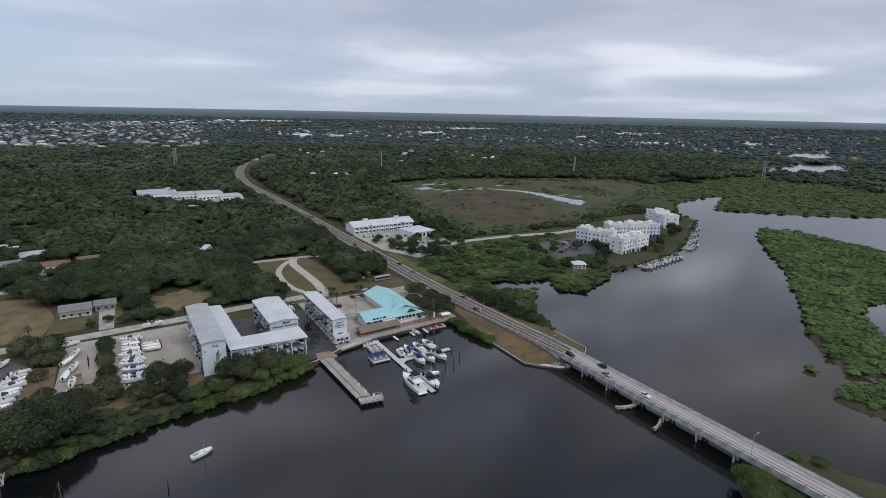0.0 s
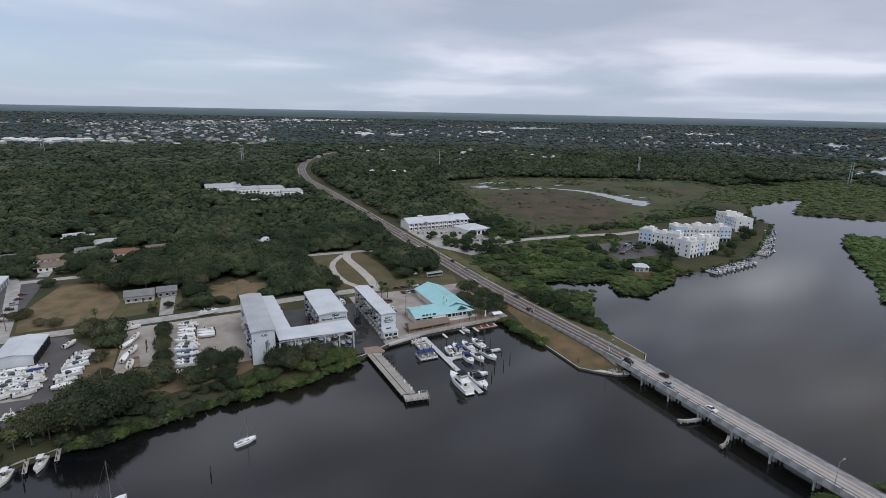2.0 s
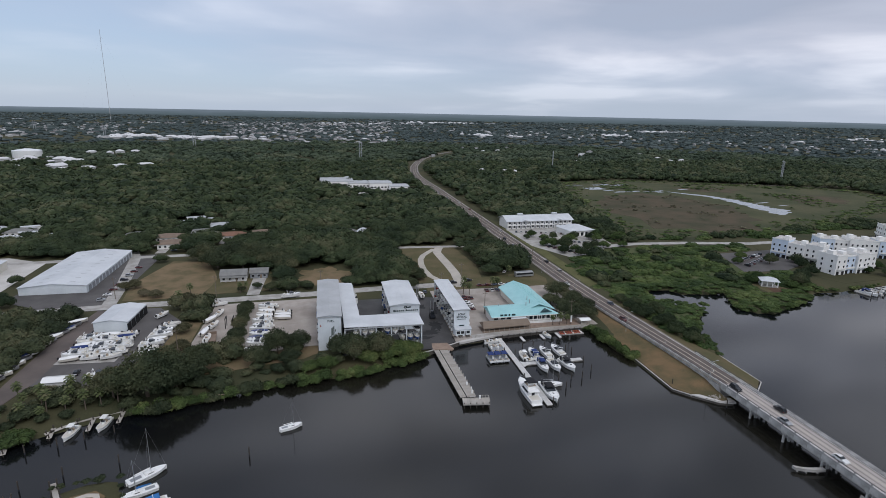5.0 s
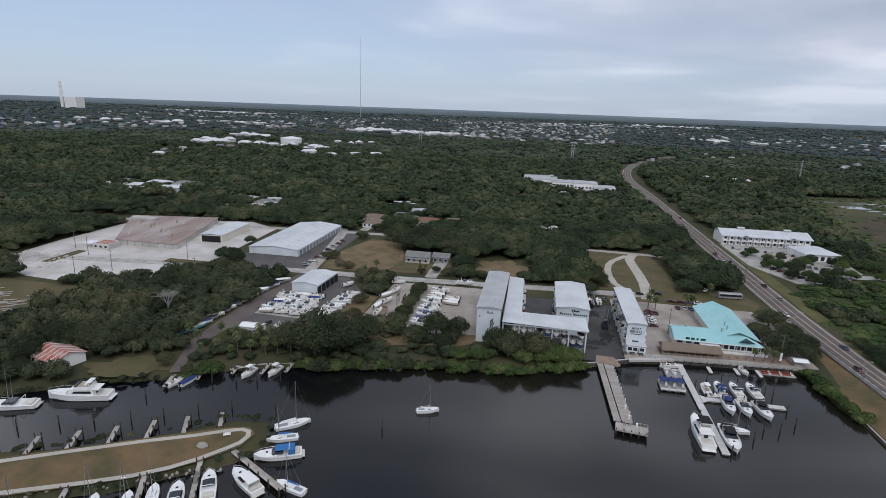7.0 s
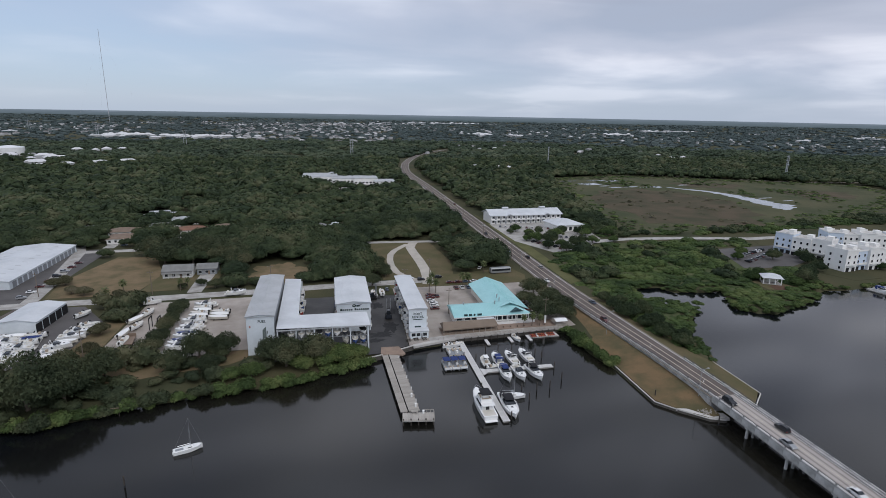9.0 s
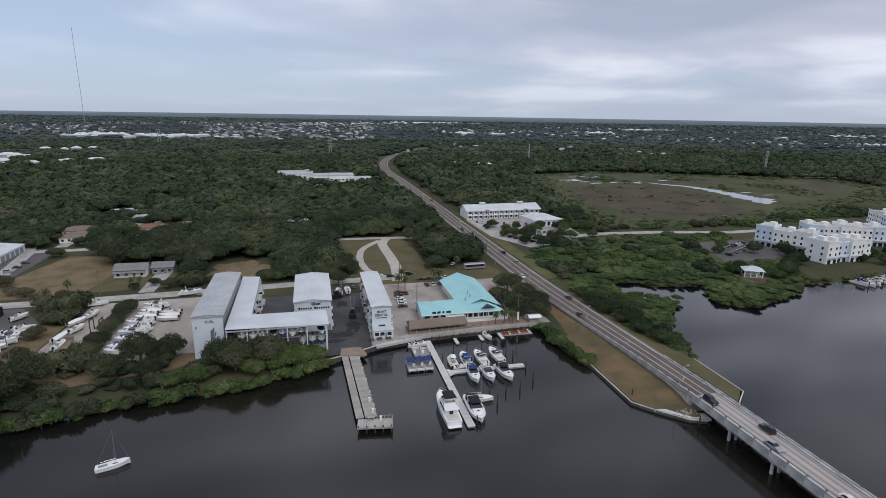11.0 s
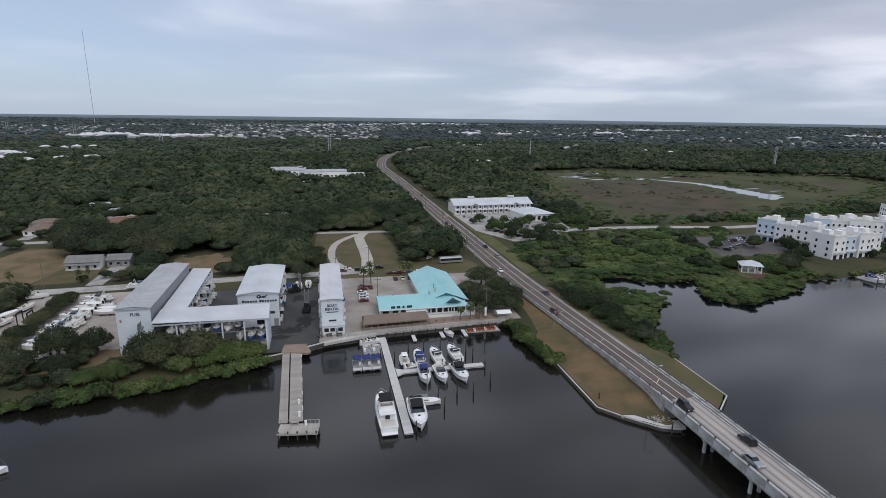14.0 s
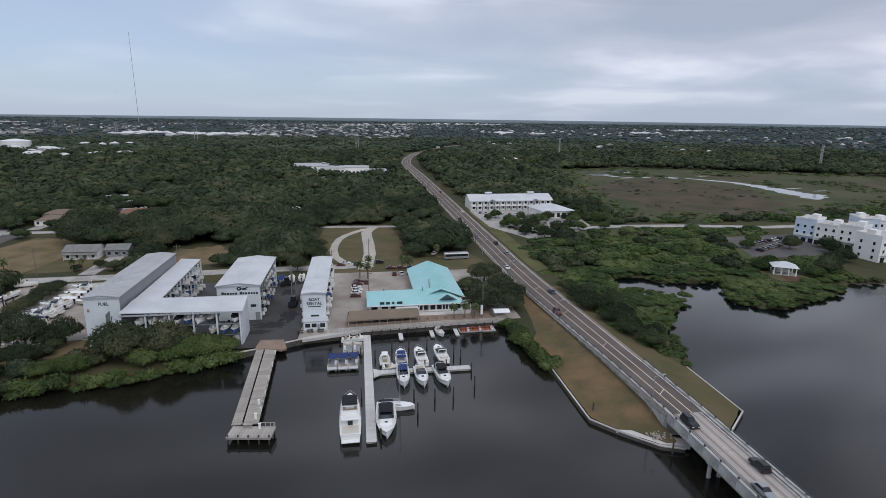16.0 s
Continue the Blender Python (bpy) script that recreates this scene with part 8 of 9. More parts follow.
# ---- town beyond the woods ----
def town(name, label, spots, roofs):
    walls, tops = G(), G()
    for x, y, s, a in spots:
        w, d, h = s * (0.8 + 0.7 * rng.random()), s * (0.5 + 0.3 * rng.random()), 3.2 + 1.5 * rng.random() + s * 0.06
        c_, s_ = math.cos(a), math.sin(a)
        def tr(p):
            return (x + p[0] * c_ - p[1] * s_, y + p[0] * s_ + p[1] * c_, p[2])
        q = G().box(-w / 2, -d / 2, GZ, w / 2, d / 2, GZ + h)
        walls.add([tr(p) for p in q.v], q.f)
        q = G().hip(-w / 2, -d / 2, w / 2, d / 2, GZ + h, 0.28 * d if s < 26 else 1.0, 0.5)
        tops.add([tr(p) for p in q.v], q.f)
    t = thing(name, label, "houses", kind="stuff")
    part("wall_shell", walls, M_TOWN, t)
    part("roof_shell", tops, roofs, t)
    return t


def band(a0, a1, r0, r1, n, s):
    a = np.radians(a0 + (a1 - a0) * rng.random(n))
    r = r0 + (r1 - r0) * rng.random(n)
    P = np.stack([10 + r * np.sin(a), -170 + r * np.cos(a)], 1)
    P = P[land_depth(P) > 6]
    return [(x, y, s * (0.8 + 0.6 * rng.random()), 0.5 + 0.1 * rng.normal()) for x, y in P]


def patchy(spots):
    """Leave out those that fall in the wooded belts."""
    return [q for q in spots if noise.noise(Vector((q[0] * 0.0016, q[1] * 0.0011, 4))) > 0.02]


def cluster(cx, cy, rx, ry, n, s):
    return [(cx + rx * rng.normal() * 0.6, cy + ry * rng.normal() * 0.6, s * (0.6 + 0.8 * rng.random()), 0.5 + 0.1 * rng.normal()) for _ in range(n)]


TOWN_A = patchy(band(-30, 8, 1500, 3600, 900, 9) + band(-56, -26, 1700, 3800, 330, 10) + band(8, 30, 1900, 4200, 330, 9) + band(30, 70, 1700, 4200, 420, 9)) + band(10, 34, 1000, 1400, 14, 8) + band(-40, -24, 900, 1150, 16, 9) + band(-10, 7, 1420, 3500, 330, 10)
TOWN_B = []
for c in ((-630, 790, 40, 60, 9, 18), (-655, 1010, 60, 24, 8, 22), (-500, 770, 70, 34, 15, 17), (-365, 668, 60, 24, 13, 12), (-372, 953, 34, 30, 6, 12), (-560, 1600, 44, 120, 12, 20), (-520, 1535, 70, 44, 22, 15),
          (-370, 1500, 80, 60, 26, 15), (-1050, 1660, 100, 60, 14, 24), (-1900, 2980, 340, 140, 46, 32), (-1490, 1455, 70, 30, 5, 28), (-1223, 1465, 60, 30, 5, 22), (-388, 770, 30, 34, 7, 12), (-263, 690, 34, 14, 4, 12),
          (578, 1760, 50, 110, 12, 16), (700, 1730, 60, 30, 6, 17), (1200, 1930, 90, 80, 12, 22), (1690, 2420, 150, 60, 20, 26), (760, 3720, 300, 130, 54, 28), (1682, 1479, 36, 16, 4, 26), (1580, 1080, 60, 34, 7, 18),
          (262, 592, 24, 24, 5, 7), (450, 742, 20, 12, 3, 8), (680, 755, 44, 14, 5, 8), (540, 700, 120, 40, 7, 7), (2300, 1700, 200, 90, 14, 26), (-370, 1420, 120, 60, 11, 12), (300, 3300, 260, 130, 26, 16)):
    TOWN_B += cluster(*c)
for x, y, s, a in TOWN_A + TOWN_B:
    if y < 1500:
        BARE.append(rect(x - s, y - s - 14, x + s, y + s * 0.6))
town("distant_houses", "scattered pale houses of a distant town", TOWN_A, M_TOWNROOF)
town("distant_sheds", "large white commercial roofs of a distant town", TOWN_B, M_TOWNWHITE)
# ---- trees ----
def ico(sub):
    bm = bmesh.new()
    bmesh.ops.create_icosphere(bm, subdivisions=sub, radius=1)
    v = np.array([p.co[:] for p in bm.verts])
    f = np.array([[p.index for p in q.verts] for q in bm.faces])
    bm.free()
    return v, f


ICO1, ICO2 = ico(1), ico(2)


def crown(lobes, leaves, leaf, kind=ICO1, spread=0.55, flat=0.55, core=0.88, ragged_=0.5, lift=0.10):
    """A unit crown (about 1 in radius, from z 0 up): overlapping boughs, shaded cores clothed in leaf sprays that lie along the dome."""
    cs = []
    for k in range(lobes):
        a = 2 * math.pi * (k + rng.random() * 0.8) / max(lobes - 1, 1)
        r = 0 if k == 0 else spread * (0.55 + 0.55 * rng.random())
        w = (0.62 if k == 0 else 0.46) * (0.8 + 0.4 * rng.random())
        cs.append((np.array([r * math.cos(a), r * math.sin(a), flat * (0.42 + 0.26 * rng.random() + (0.16 if k == 0 else 0))]), np.array([w, w, w * (0.62 + 0.2 * rng.random())])))
    V, F, n = [], [], 0
    for c, w in cs:
        v = kind[0] * (1 + 0.10 * (rng.random((len(kind[0]), 1)) * 2 - 1)) * w * core + c
        V.append(v)
        F.append(kind[1] + n)
        n += len(v)
    if leaves:
        C = np.array([c for c, w in cs])
        W = np.array([w for c, w in cs])
        k = rng.choice(lobes, leaves * 3, p=W[:, 0] ** 2 / (W[:, 0] ** 2).sum())
        d = rng.normal(size=(leaves * 3, 3))
        d[:, 2] = np.abs(d[:, 2]) - 0.30
        d /= np.linalg.norm(d, axis=1)[:, None]
        p = C[k] + d * W[k] * (0.95 + lift * rng.normal(size=(leaves * 3, 1)))
        q = ((p[:, None, :] - C[None]) / W[None])
        hid = (np.linalg.norm(q, axis=2) < 0.86).any(axis=1)
        keep = np.flatnonzero(~hid)[:leaves]
        p, d, k = p[keep], d[keep] / W[k[keep]], k[keep]
        d = d / np.linalg.norm(d, axis=1)[:, None] + ragged_ * rng.normal(size=d.shape)
        d /= np.linalg.norm(d, axis=1)[:, None]
        u = np.cross(d, rng.normal(size=d.shape))
        u /= np.linalg.norm(u, axis=1)[:, None]
        v = np.cross(d, u)
        L = leaf * (0.55 + 0.9 * rng.random((len(p), 1)))
        tri = np.stack([p + u * L, p - u * L * 0.6 + v * L * 0.75, p - u * L * 0.5 - v * L * 0.8], 1)
        V.append(tri.reshape(-1, 3))
        F.append(np.arange(3 * len(p)).reshape(-1, 3) + n)
    return np.concatenate(V), np.concatenate(F)


def scatter_mesh(name, spots, templates, material, label, category):
    """Spots: x, y, z, radius, height factor. One joined mesh."""
    V, F, n = [], [], 0
    for x, y, z, r, h in spots:
        v, f = templates[rng.integers(len(templates))]
        a = rng.random() * 6.283
        c, s = math.cos(a), math.sin(a)
        w = np.stack([(v[:, 0] * c - v[:, 1] * s) * r + x, (v[:, 0] * s + v[:, 1] * c) * r + y, v[:, 2] * r * h + z], 1)
        V.append(w)
        F.append(f + n)
        n += len(v)
    if not V:
        return None
    return tagged(new(name, big_mesh(name, np.concatenate(V), np.concatenate(F), material)), label, category, kind="stuff")


def free(P, margin=2.0, shore=3.0):
    """Which points are on land and off every bare patch."""
    ok = land_depth(P) > shore
    for poly in BARE:
        q = np.array(poly, float)
        box = np.flatnonzero(ok & np.all((P > q.min(0) - margin) & (P < q.max(0) + margin), axis=1))
        if len(box):
            near = inside(P[box], poly)
            if margin:
                near |= seg_dist(P[box], poly) < margin
            ok[box[near]] = False
    return ok


def seen_from(P, left=58, right=76):
    d = P - np.array([10, -170])
    a = np.degrees(np.arctan2(d[:, 0], d[:, 1]))
    return (a > -left) & (a < right)


NEAR = [crown(7, 900, 0.062, ICO1, ragged_=0.38) for _ in range(8)]
MID = [crown(5, 460, 0.085, ICO1, ragged_=0.4) for _ in range(8)]
LOW = [crown(5, 300, 0.11, ICO1, 0.6, 0.45, ragged_=0.4) for _ in range(8)]
MIDLO = [crown(4, 90, 0.14, ICO1, 0.5, 0.5, 0.94, 0.32) for _ in range(8)]
BEYOND = [crown(3, 40, 0.19, ICO1, 0.5, 0.5, 0.96, 0.28) for _ in range(8)]
FAR = [crown(2, 16, 0.3, ICO1, 0.5, 0.5, 0.97, 0.3) for _ in range(8)]
FAR2 = [crown(1, 10, 0.4, ICO1, 0.5, 0.5, 1.1, 0.3) for _ in range(8)]
BUSHES = [crown(5, 420, 0.095, ICO1, 0.55, 0.5, 0.85, 0.65, 0.16) for _ in range(6)]


def jitter_grid(x0, y0, x1, y1, step):
    X, Y = np.meshgrid(np.arange(x0, x1, step), np.arange(y0, y1, step))
    P = np.stack([X.ravel(), Y.ravel()], 1)
    return P + (rng.random(P.shape) - 0.5) * step * 0.9


def spots_from(P, r0, r1, z0, h0=0.9, h1=1.35):
    return [(x, y, z0 + rng.random() * 1.5, r0 + (r1 - r0) * rng.random() ** 1.5, h0 + (h1 - h0) * rng.random()) for x, y in P]


def room(P, reach=12.0):
    """Metres from each point to the nearest bare patch, up to reach."""
    d = np.full(len(P), reach)
    for poly in BARE:
        q = np.array(poly, float)
        near = np.flatnonzero(np.all((P > q.min(0) - reach) & (P < q.max(0) + reach), axis=1))
        if len(near):
            d[near] = np.minimum(d[near], seg_dist(P[near], poly))
    return d


def grove(P, r0, r1, z0):
    """Trees whose size drifts over the wood: stands of broad oaks, patches of small growth."""
    out = []
    for (x, y), gap in zip(P, room(P)):
        u = 0.5 + 0.9 * noise.noise(Vector((x * 0.016, y * 0.016, 1))) + 0.35 * (rng.random() - 0.5)
        u = min(1, max(0, u))
        lift = 3.2 * (0.35 + noise.noise(Vector((x * 0.022, y * 0.022, 7)))) * min(1, gap / 10)
        out.append((x, y, z0 + lift + 1.4 * rng.random(), min(r0 + (r1 - r0) * u, gap + 1.2), 0.66 + 0.5 * rng.random()))
    return out


# the wood behind the marina, and along the road
P = jitter_grid(-640, 60, 480, 330, 7.4)
P = P[free(P, 2.5) & seen_from(P)]
low = (P[:, 0] > 132) & (P[:, 1] < 210)
far_off = (P[:, 1] > 215) | (P[:, 0] < -330)
scatter_mesh("woodland_depth", grove(P[~low & far_off], 4.0, 12.0, GZ + 0.8), MIDLO, M_WOODS, "dense dark green live oak wood further inland", "woods")
scatter_mesh("woodland", grove(P[~low & ~far_off], 4.0, 12.0, GZ + 0.8), NEAR, M_WOODS, "dense dark green live oak wood", "woods")
fen = low & (P[:, 0] > 148) & (P[:, 0] < 216) & (P[:, 1] < 68)
tall = low & ~fen & (np.array([noise.noise(Vector((x * 0.03, y * 0.03, 6))) for x, y in P]) + 0.25 * (rng.random(len(P)) - 0.5) > 0.06)
scatter_mesh("inlet_scrub", spots_from(P[fen], 3.8, 6.6, GZ - 1.0, 0.26, 0.46), LOW, M_THICK, "low bright green mangrove scrub behind the inlet", "scrub")
scatter_mesh("low_thicket", spots_from(P[low & ~tall & ~fen], 4.0, 7.6, GZ - 1.2, 0.35, 0.8), LOW, M_THICK, "low bright green thicket between highway and inlet", "thicket")
scatter_mesh("thicket_trees", spots_from(P[tall], 3.6, 6.6, GZ - 0.6, 0.75, 1.25), LOW, M_WOODS, "darker trees standing up out of the green thicket", "trees")
P = jitter_grid(-900, 330, 900, 720, 10.2)
P = P[free(P, 3) & seen_from(P, 50, 66)]
scatter_mesh("woodland_beyond", grove(P, 5.4, 13.0, GZ + 0.6), BEYOND, M_WOODS, "dense dark green wood", "woods")
P = jitter_grid(-330, -80, 120, 62, 5.5)
P = P[free(P, 1.5) & seen_from(P)]
front = (P[:, 0] > -104) & (P[:, 1] < 0)
P = P[~front | (rng.random(len(P)) < 0.9)]
front = (P[:, 0] > -104) & (P[:, 1] < 0)
scatter_mesh("bank_scrub", spots_from(P[front], 2.2, 4.4, GZ - 0.2, 0.7, 1.1), MID, M_OAK, "low mixed scrub on the river bank", "scrub")
P = P[~front]
scatter_mesh("shore_wood", spots_from(P, 3.2, 6.4, GZ + 0.4), MID, M_OAK, "mixed dark oaks and scrub near the shore", "woods")
P = jitter_grid(133, -30, 260, 60, 3.9)
P = P[free(P, 1.5, 1.0) & seen_from(P)]
deep = land_depth(P)
scatter_mesh("inlet_thicket", [(x, y, z, min(r, 1.0 + 0.7 * d), h) for (x, y, z, r, h), d in zip(spots_from(P, 2.6, 5.0, GZ - 1.0, 0.26, 0.6), deep)], LOW, M_THICK, "green mangrove thicket on the inlet", "thicket")
P = jitter_grid(200, -170, 660, 70, 4.3)
P = P[(inside(P, ISLE) | inside(P, CLUMP) | inside(P, BUSH)) & (land_depth(P) > -0.4)]
scatter_mesh("mangrove_island", spots_from(P, 3.0, 4.8, 0.0, 0.5, 0.8), BEYOND, M_ISLE, "bright green mangrove island in the river", "mangroves")
P = jitter_grid(540, -80, 1300, 330, 8)
P = P[free(P, 2, 1.0) & seen_from(P, 50, 74)]
scatter_mesh("mangrove_bank", spots_from(P, 4.5, 7, 0.2, 0.25, 0.45), FAR, M_MANG, "green mangrove bank beyond the river", "mangroves")
P = jitter_grid(215, 150, 680, 520, 7)
ms = inside(P, MARSH) & (seg_dist(P, CREEK) > 5) & ~inside(P, CREEK) & ~inside(P, BROWN)
edge = seg_dist(P, MARSH)
keep = ms & ((edge < 14 + 16 * rng.random(len(P))) | (np.array([noise.noise(Vector((x * 0.02, y * 0.02, 5))) for x, y in P]) > 0.12))
mud = inside(P, BROWN) & (np.array([noise.noise(Vector((x * 0.05, y * 0.05, 8))) for x, y in P]) > 0.18)
scatter_mesh("marsh_tussocks", spots_from(P[mud], 1.2, 3.4, GZ - 0.35, 0.2, 0.35), MIDLO, M_BROWNTREE, "low brown tussocks on the marsh flat", "scrub")
scatter_mesh("marsh_scrub", spots_from(P[keep], 1.6, 4.4, GZ - 0.5, 0.25, 0.5), MIDLO, M_MANG, "low green scrub scattered over the marsh", "scrub")
# bushes that hide the water's edge
line = [np.array(p) for p in RIVER if -220 < p[0] < 34 and p[1] > -130]
E_ = []
for a, b in zip(line, line[1:]):
    n = int(np.hypot(*(b - a)) / 1.7)
    E_ += [a + (b - a) * (k + rng.random()) / n + rng.normal(size=2) * 0.9 + np.array([0.2, -0.5]) for k in range(n)]
E_ = np.array(E_)
gap = (E_[:, 0] < -98) & (E_[:, 0] > -150)
scatter_mesh("bank_rushes", spots_from(E_[gap], 0.7, 1.5, 0.1, 0.7, 1.2), BUSHES, M_OAK, "low dark rushes along the lawn bank", "rushes")
E_ = E_[~gap]
E_ = E_[(E_[:, 0] < -87) | (E_[:, 0] > -65)]
dull = (E_[:, 0] < -15) & (rng.random(len(E_)) < 0.5)
scatter_mesh("bank_bushes", spots_from(E_[dull], 2.0, 3.9, 0.0, 0.8, 1.25), BUSHES, M_OAK, "dull green bushes mixed into the bank fringe", "bushes")
E_ = E_[~dull]
scatter_mesh("shore_mangroves", spots_from(E_, 2.0, 3.9, 0.0, 0.8, 1.25), BUSHES, M_MANG, "bright green mangrove fringe along the bank", "mangroves")
line = [np.array(p) for p in RIVER if 104 < p[0] < 112 and -24 < p[1] < 12] 
E_ = []
for a, b in zip(line, line[1:]):
    n = int(np.hypot(*(b - a)) / 0.8)
    E_ += [a + (b - a) * (k + rng.random()) / n + rng.normal(size=2) * 0.6 + np.array([0.8, 0]) for k in range(n)]
park_line = [np.array(p) for p in PARK[1:-1]]
E2 = []
for a, b in zip(park_line, park_line[1:]):
    n = int(np.hypot(*(b - a)) / 2.2)
    E2 += [a + (b - a) * (k + rng.random()) / n + rng.normal(size=2) * 0.5 for k in range(n) if rng.random() < 0.6]
scatter_mesh("spit_bushes", spots_from(np.array(E2), 0.8, 1.5, 0.4, 0.7, 1.1), BUSHES, M_OAK, "low bushes along the spit shore", "bushes")
scatter_mesh("quay_mangroves", spots_from(np.array(E_), 1.7, 2.9, 0.0, 0.8, 1.3), BUSHES, M_MANG, "bright green bushes on the bank by the restaurant", "mangroves")
line = [np.array(p) for p in RIVER[RIVER.index((150, -19)):RIVER.index((546, 198)) + 1]]
E_ = []
for a, b in zip(line, line[1:]):
    n = int(np.hypot(*(b - a)) / 2.2)
    out = np.array([a[1] - b[1], b[0] - a[0]]) / np.hypot(*(b - a))
    E_ += [a + (b - a) * (k + rng.random()) / n + rng.normal(size=2) * 0.6 + out * 0.2 for k in range(n) if rng.random() < (0.95 if a[0] < 236 else 0.7)]
scatter_mesh("inlet_fringe", spots_from(np.array(E_), 1.2, 2.6, 0.0, 0.6, 1.0), BUSHES, M_MANG, "green mangrove fringe along the inlet and lawns", "mangroves")
# far woods and town, coarser with distance; haze is put into the leaf colours
def ring(n, r0, r1, a0=-56, a1=72):
    a = np.radians(a0 + (a1 - a0) * rng.random(n))
    r = np.sqrt(r0 * r0 + (r1 * r1 - r0 * r0) * rng.random(n))
    P = np.stack([10 + r * np.sin(a), -170 + r * np.cos(a)], 1)
    ok = free(P, 2)
    ok &= ~((P[:, 0] < 900) & (P[:, 1] < 720) & (P[:, 0] > -900))
    return P[ok], r[ok]


P, r = ring(8500, 640, 1500)
scatter_mesh("further_woods", [(x, y, GZ + 0.4, 7.5 + 6.5 * rng.random(), 0.55 + 0.25 * rng.random()) for x, y in P], FAR, M_BACKWOOD_HAZE, "dense green woods beyond the highway bend", "woods")
P, r = ring(9000, 1450, 3000)
scatter_mesh("distant_woods", [(x, y, GZ, 9 + 9 * rng.random(), 0.42) for x, y in P], FAR2, M_FARWOOD_HAZE, "woods between distant houses, tinted blue-green for haze", "woods")
P, r = ring(8500, 2900, 6450)
scatter_mesh("receding_woods", [(x, y, GZ, 18 + 18 * rng.random(), 0.26) for x, y in P], FAR2, M_FARWOOD_HAZE, "green woods with haze tinted into their colour, houses between", "woods")
# ---- single trees near the camera's way: trunk with limbs, and a crown ----
def tree_proto(label, m, r, h, clear, leaves=3200, name="tree", group=""):
    t = thing(name, label, "tree", group)
    g = G().rod((0, 0, -0.3), (0.1, 0.05, clear), r * 0.075, r * 0.05, 7)
    for k in range(5):
        a = 1.26 * k + 0.4 * rng.random()
        g.rod((0.1, 0.05, clear * (0.75 + 0.05 * k)), (r * 0.55 * math.cos(a), r * 0.55 * math.sin(a), clear + h * 0.42), r * 0.035, r * 0.012, 5)
    part("trunk", g, M_BARK, t)
    v, f = crown(9, leaves, 0.046, ICO1, 0.66, 0.70, 0.72, 0.8, 0.16)
    v = v * np.array([r, r, h]) + np.array([0, 0, clear * 0.8])
    part("crown", big_mesh("crown", v, f, m), None, t)
    return t


def stand(proto, spots):
    """Each spot: x, y, scale."""
    return place(proto, [pose(x, y, GZ - 0.1, 0, 0, (57 * i) % 360) @ Matrix.Diagonal((s, s, s * (0.92 + 0.16 * ((i * 7) % 5) / 4), 1)) if i else pose(x, y, GZ - 0.1) for i, (x, y, s) in enumerate(spots)])


SHORE_OAKS = [(4, -7, 1.05), (-149, -38, 1.0), (-140, -36, 1.0), (-131, -38, 0.95), (-150, -50, 0.9), (-138, -57, 0.5), (-126, -33, 1.0), (-105, -42, 0.45), (-115, -30, 0.8), (-144, -57, 0.5), (-1, -3, 0.9), (13, -6, 0.95), (-24, 3, 0.9), (-30, -6, 0.8), (-48, -8, 1.0), (-55, -18, 0.9), (-62, -22, 1.55), (-54, -20, 1.2), (-72, -22, 1.05), (-19, -8, 0.6), (-62, 0, 0.8), (-16, 6, 0.75)]
stand(tree_proto("large grey-green live oak on the river bank", M_OAK, 6.0, 7.0, 3.2, group="bank oaks"), SHORE_OAKS)
MARINA_GREEN = [(21, -6, 0.9), (25, -4.5, 0.8), (17, -8, 0.85), (9, -9, 0.8), (-6, -12, 0.7), (-12, -13, 0.65), (28, -3.5, 0.6)]
stand(tree_proto("bright green bank tree beside the boat shed", M_MANG, 4.6, 5.2, 1.6, group="bank trees"), MARINA_GREEN)
REST_OAKS = [(109, 48, 0.9), (112, 36, 0.85), (113, 26, 0.8), (104, 21, 0.8), (111, 17, 0.7), (105, 30, 0.75), (90, 100, 0.8), (98, 104, 1.0), (88, 108, 1.0), (102, 18, 0.95), (101, 37, 0.75), (96, 116, 0.95),
             (107, 112, 0.9), (104, 124, 0.95), (38, 72, 0.7), (44, 92, 0.75), (41, 101, 0.85), (45.5, 85, 0.55), (45, 110, 0.55), (30, 80, 0.8), (20, 84, 0.9), (40, 90, 0.9), (28, 94, 1.0)]
stand(tree_proto("dark round live oak near the restaurant", M_OAK, 5.4, 6.2, 2.6, group="oaks by the restaurant"), REST_OAKS)
HEDGE = [(-40.5 + 0.55 * k * 0 - 0.1 * k, 8 + 5.2 * k, 0.62 + 0.1 * (k % 3)) for k in range(10)] + [(-47, 80, 0.5), (-33, 79, 0.7), (-23, 77, 0.7), (-27, 84, 0.7), (-40, 84, 0.55), (-14, 79, 0.6), (-6, 80, 0.6)]
stand(tree_proto("dark green hedge tree between the boat lots", M_OAK, 4.2, 5.0, 1.8, group="lot trees"), HEDGE)
LOT = [(-66, 60, 0.6), (-61, 54, 0.6), (-71, 73, 0.5), (-86, 77, 0.7), (-92, 80, 0.6), (-60, 46, 0.7), (-63, 30, 0.7), (-100, 94, 0.7), (-104, 92, 0.7), (-60, 12, 0.7), (-57, 0, 0.8), (-66, 2, 0.7), (-76, -12, 0.9), (-92, -17, 0.6)]
stand(tree_proto("scrubby green tree on the edge of the yard", M_BROWNTREE, 4.4, 5.0, 2.0, group="yard trees"), LOT)
FIELD = [(-52, 124, 1.25), (-66, 126, 1.2), (-58, 136, 1.25), (-76, 146, 1.1), (-40, 128, 1.15), (-46, 140, 1.2), (-30, 122, 1.1), (-27, 112, 0.9), (-28, 136, 1.1)]
stand(tree_proto("very broad grey-green live oak behind the cottage", M_OAK, 8.0, 7.0, 2.6, 3800, group="broad oaks"), FIELD)
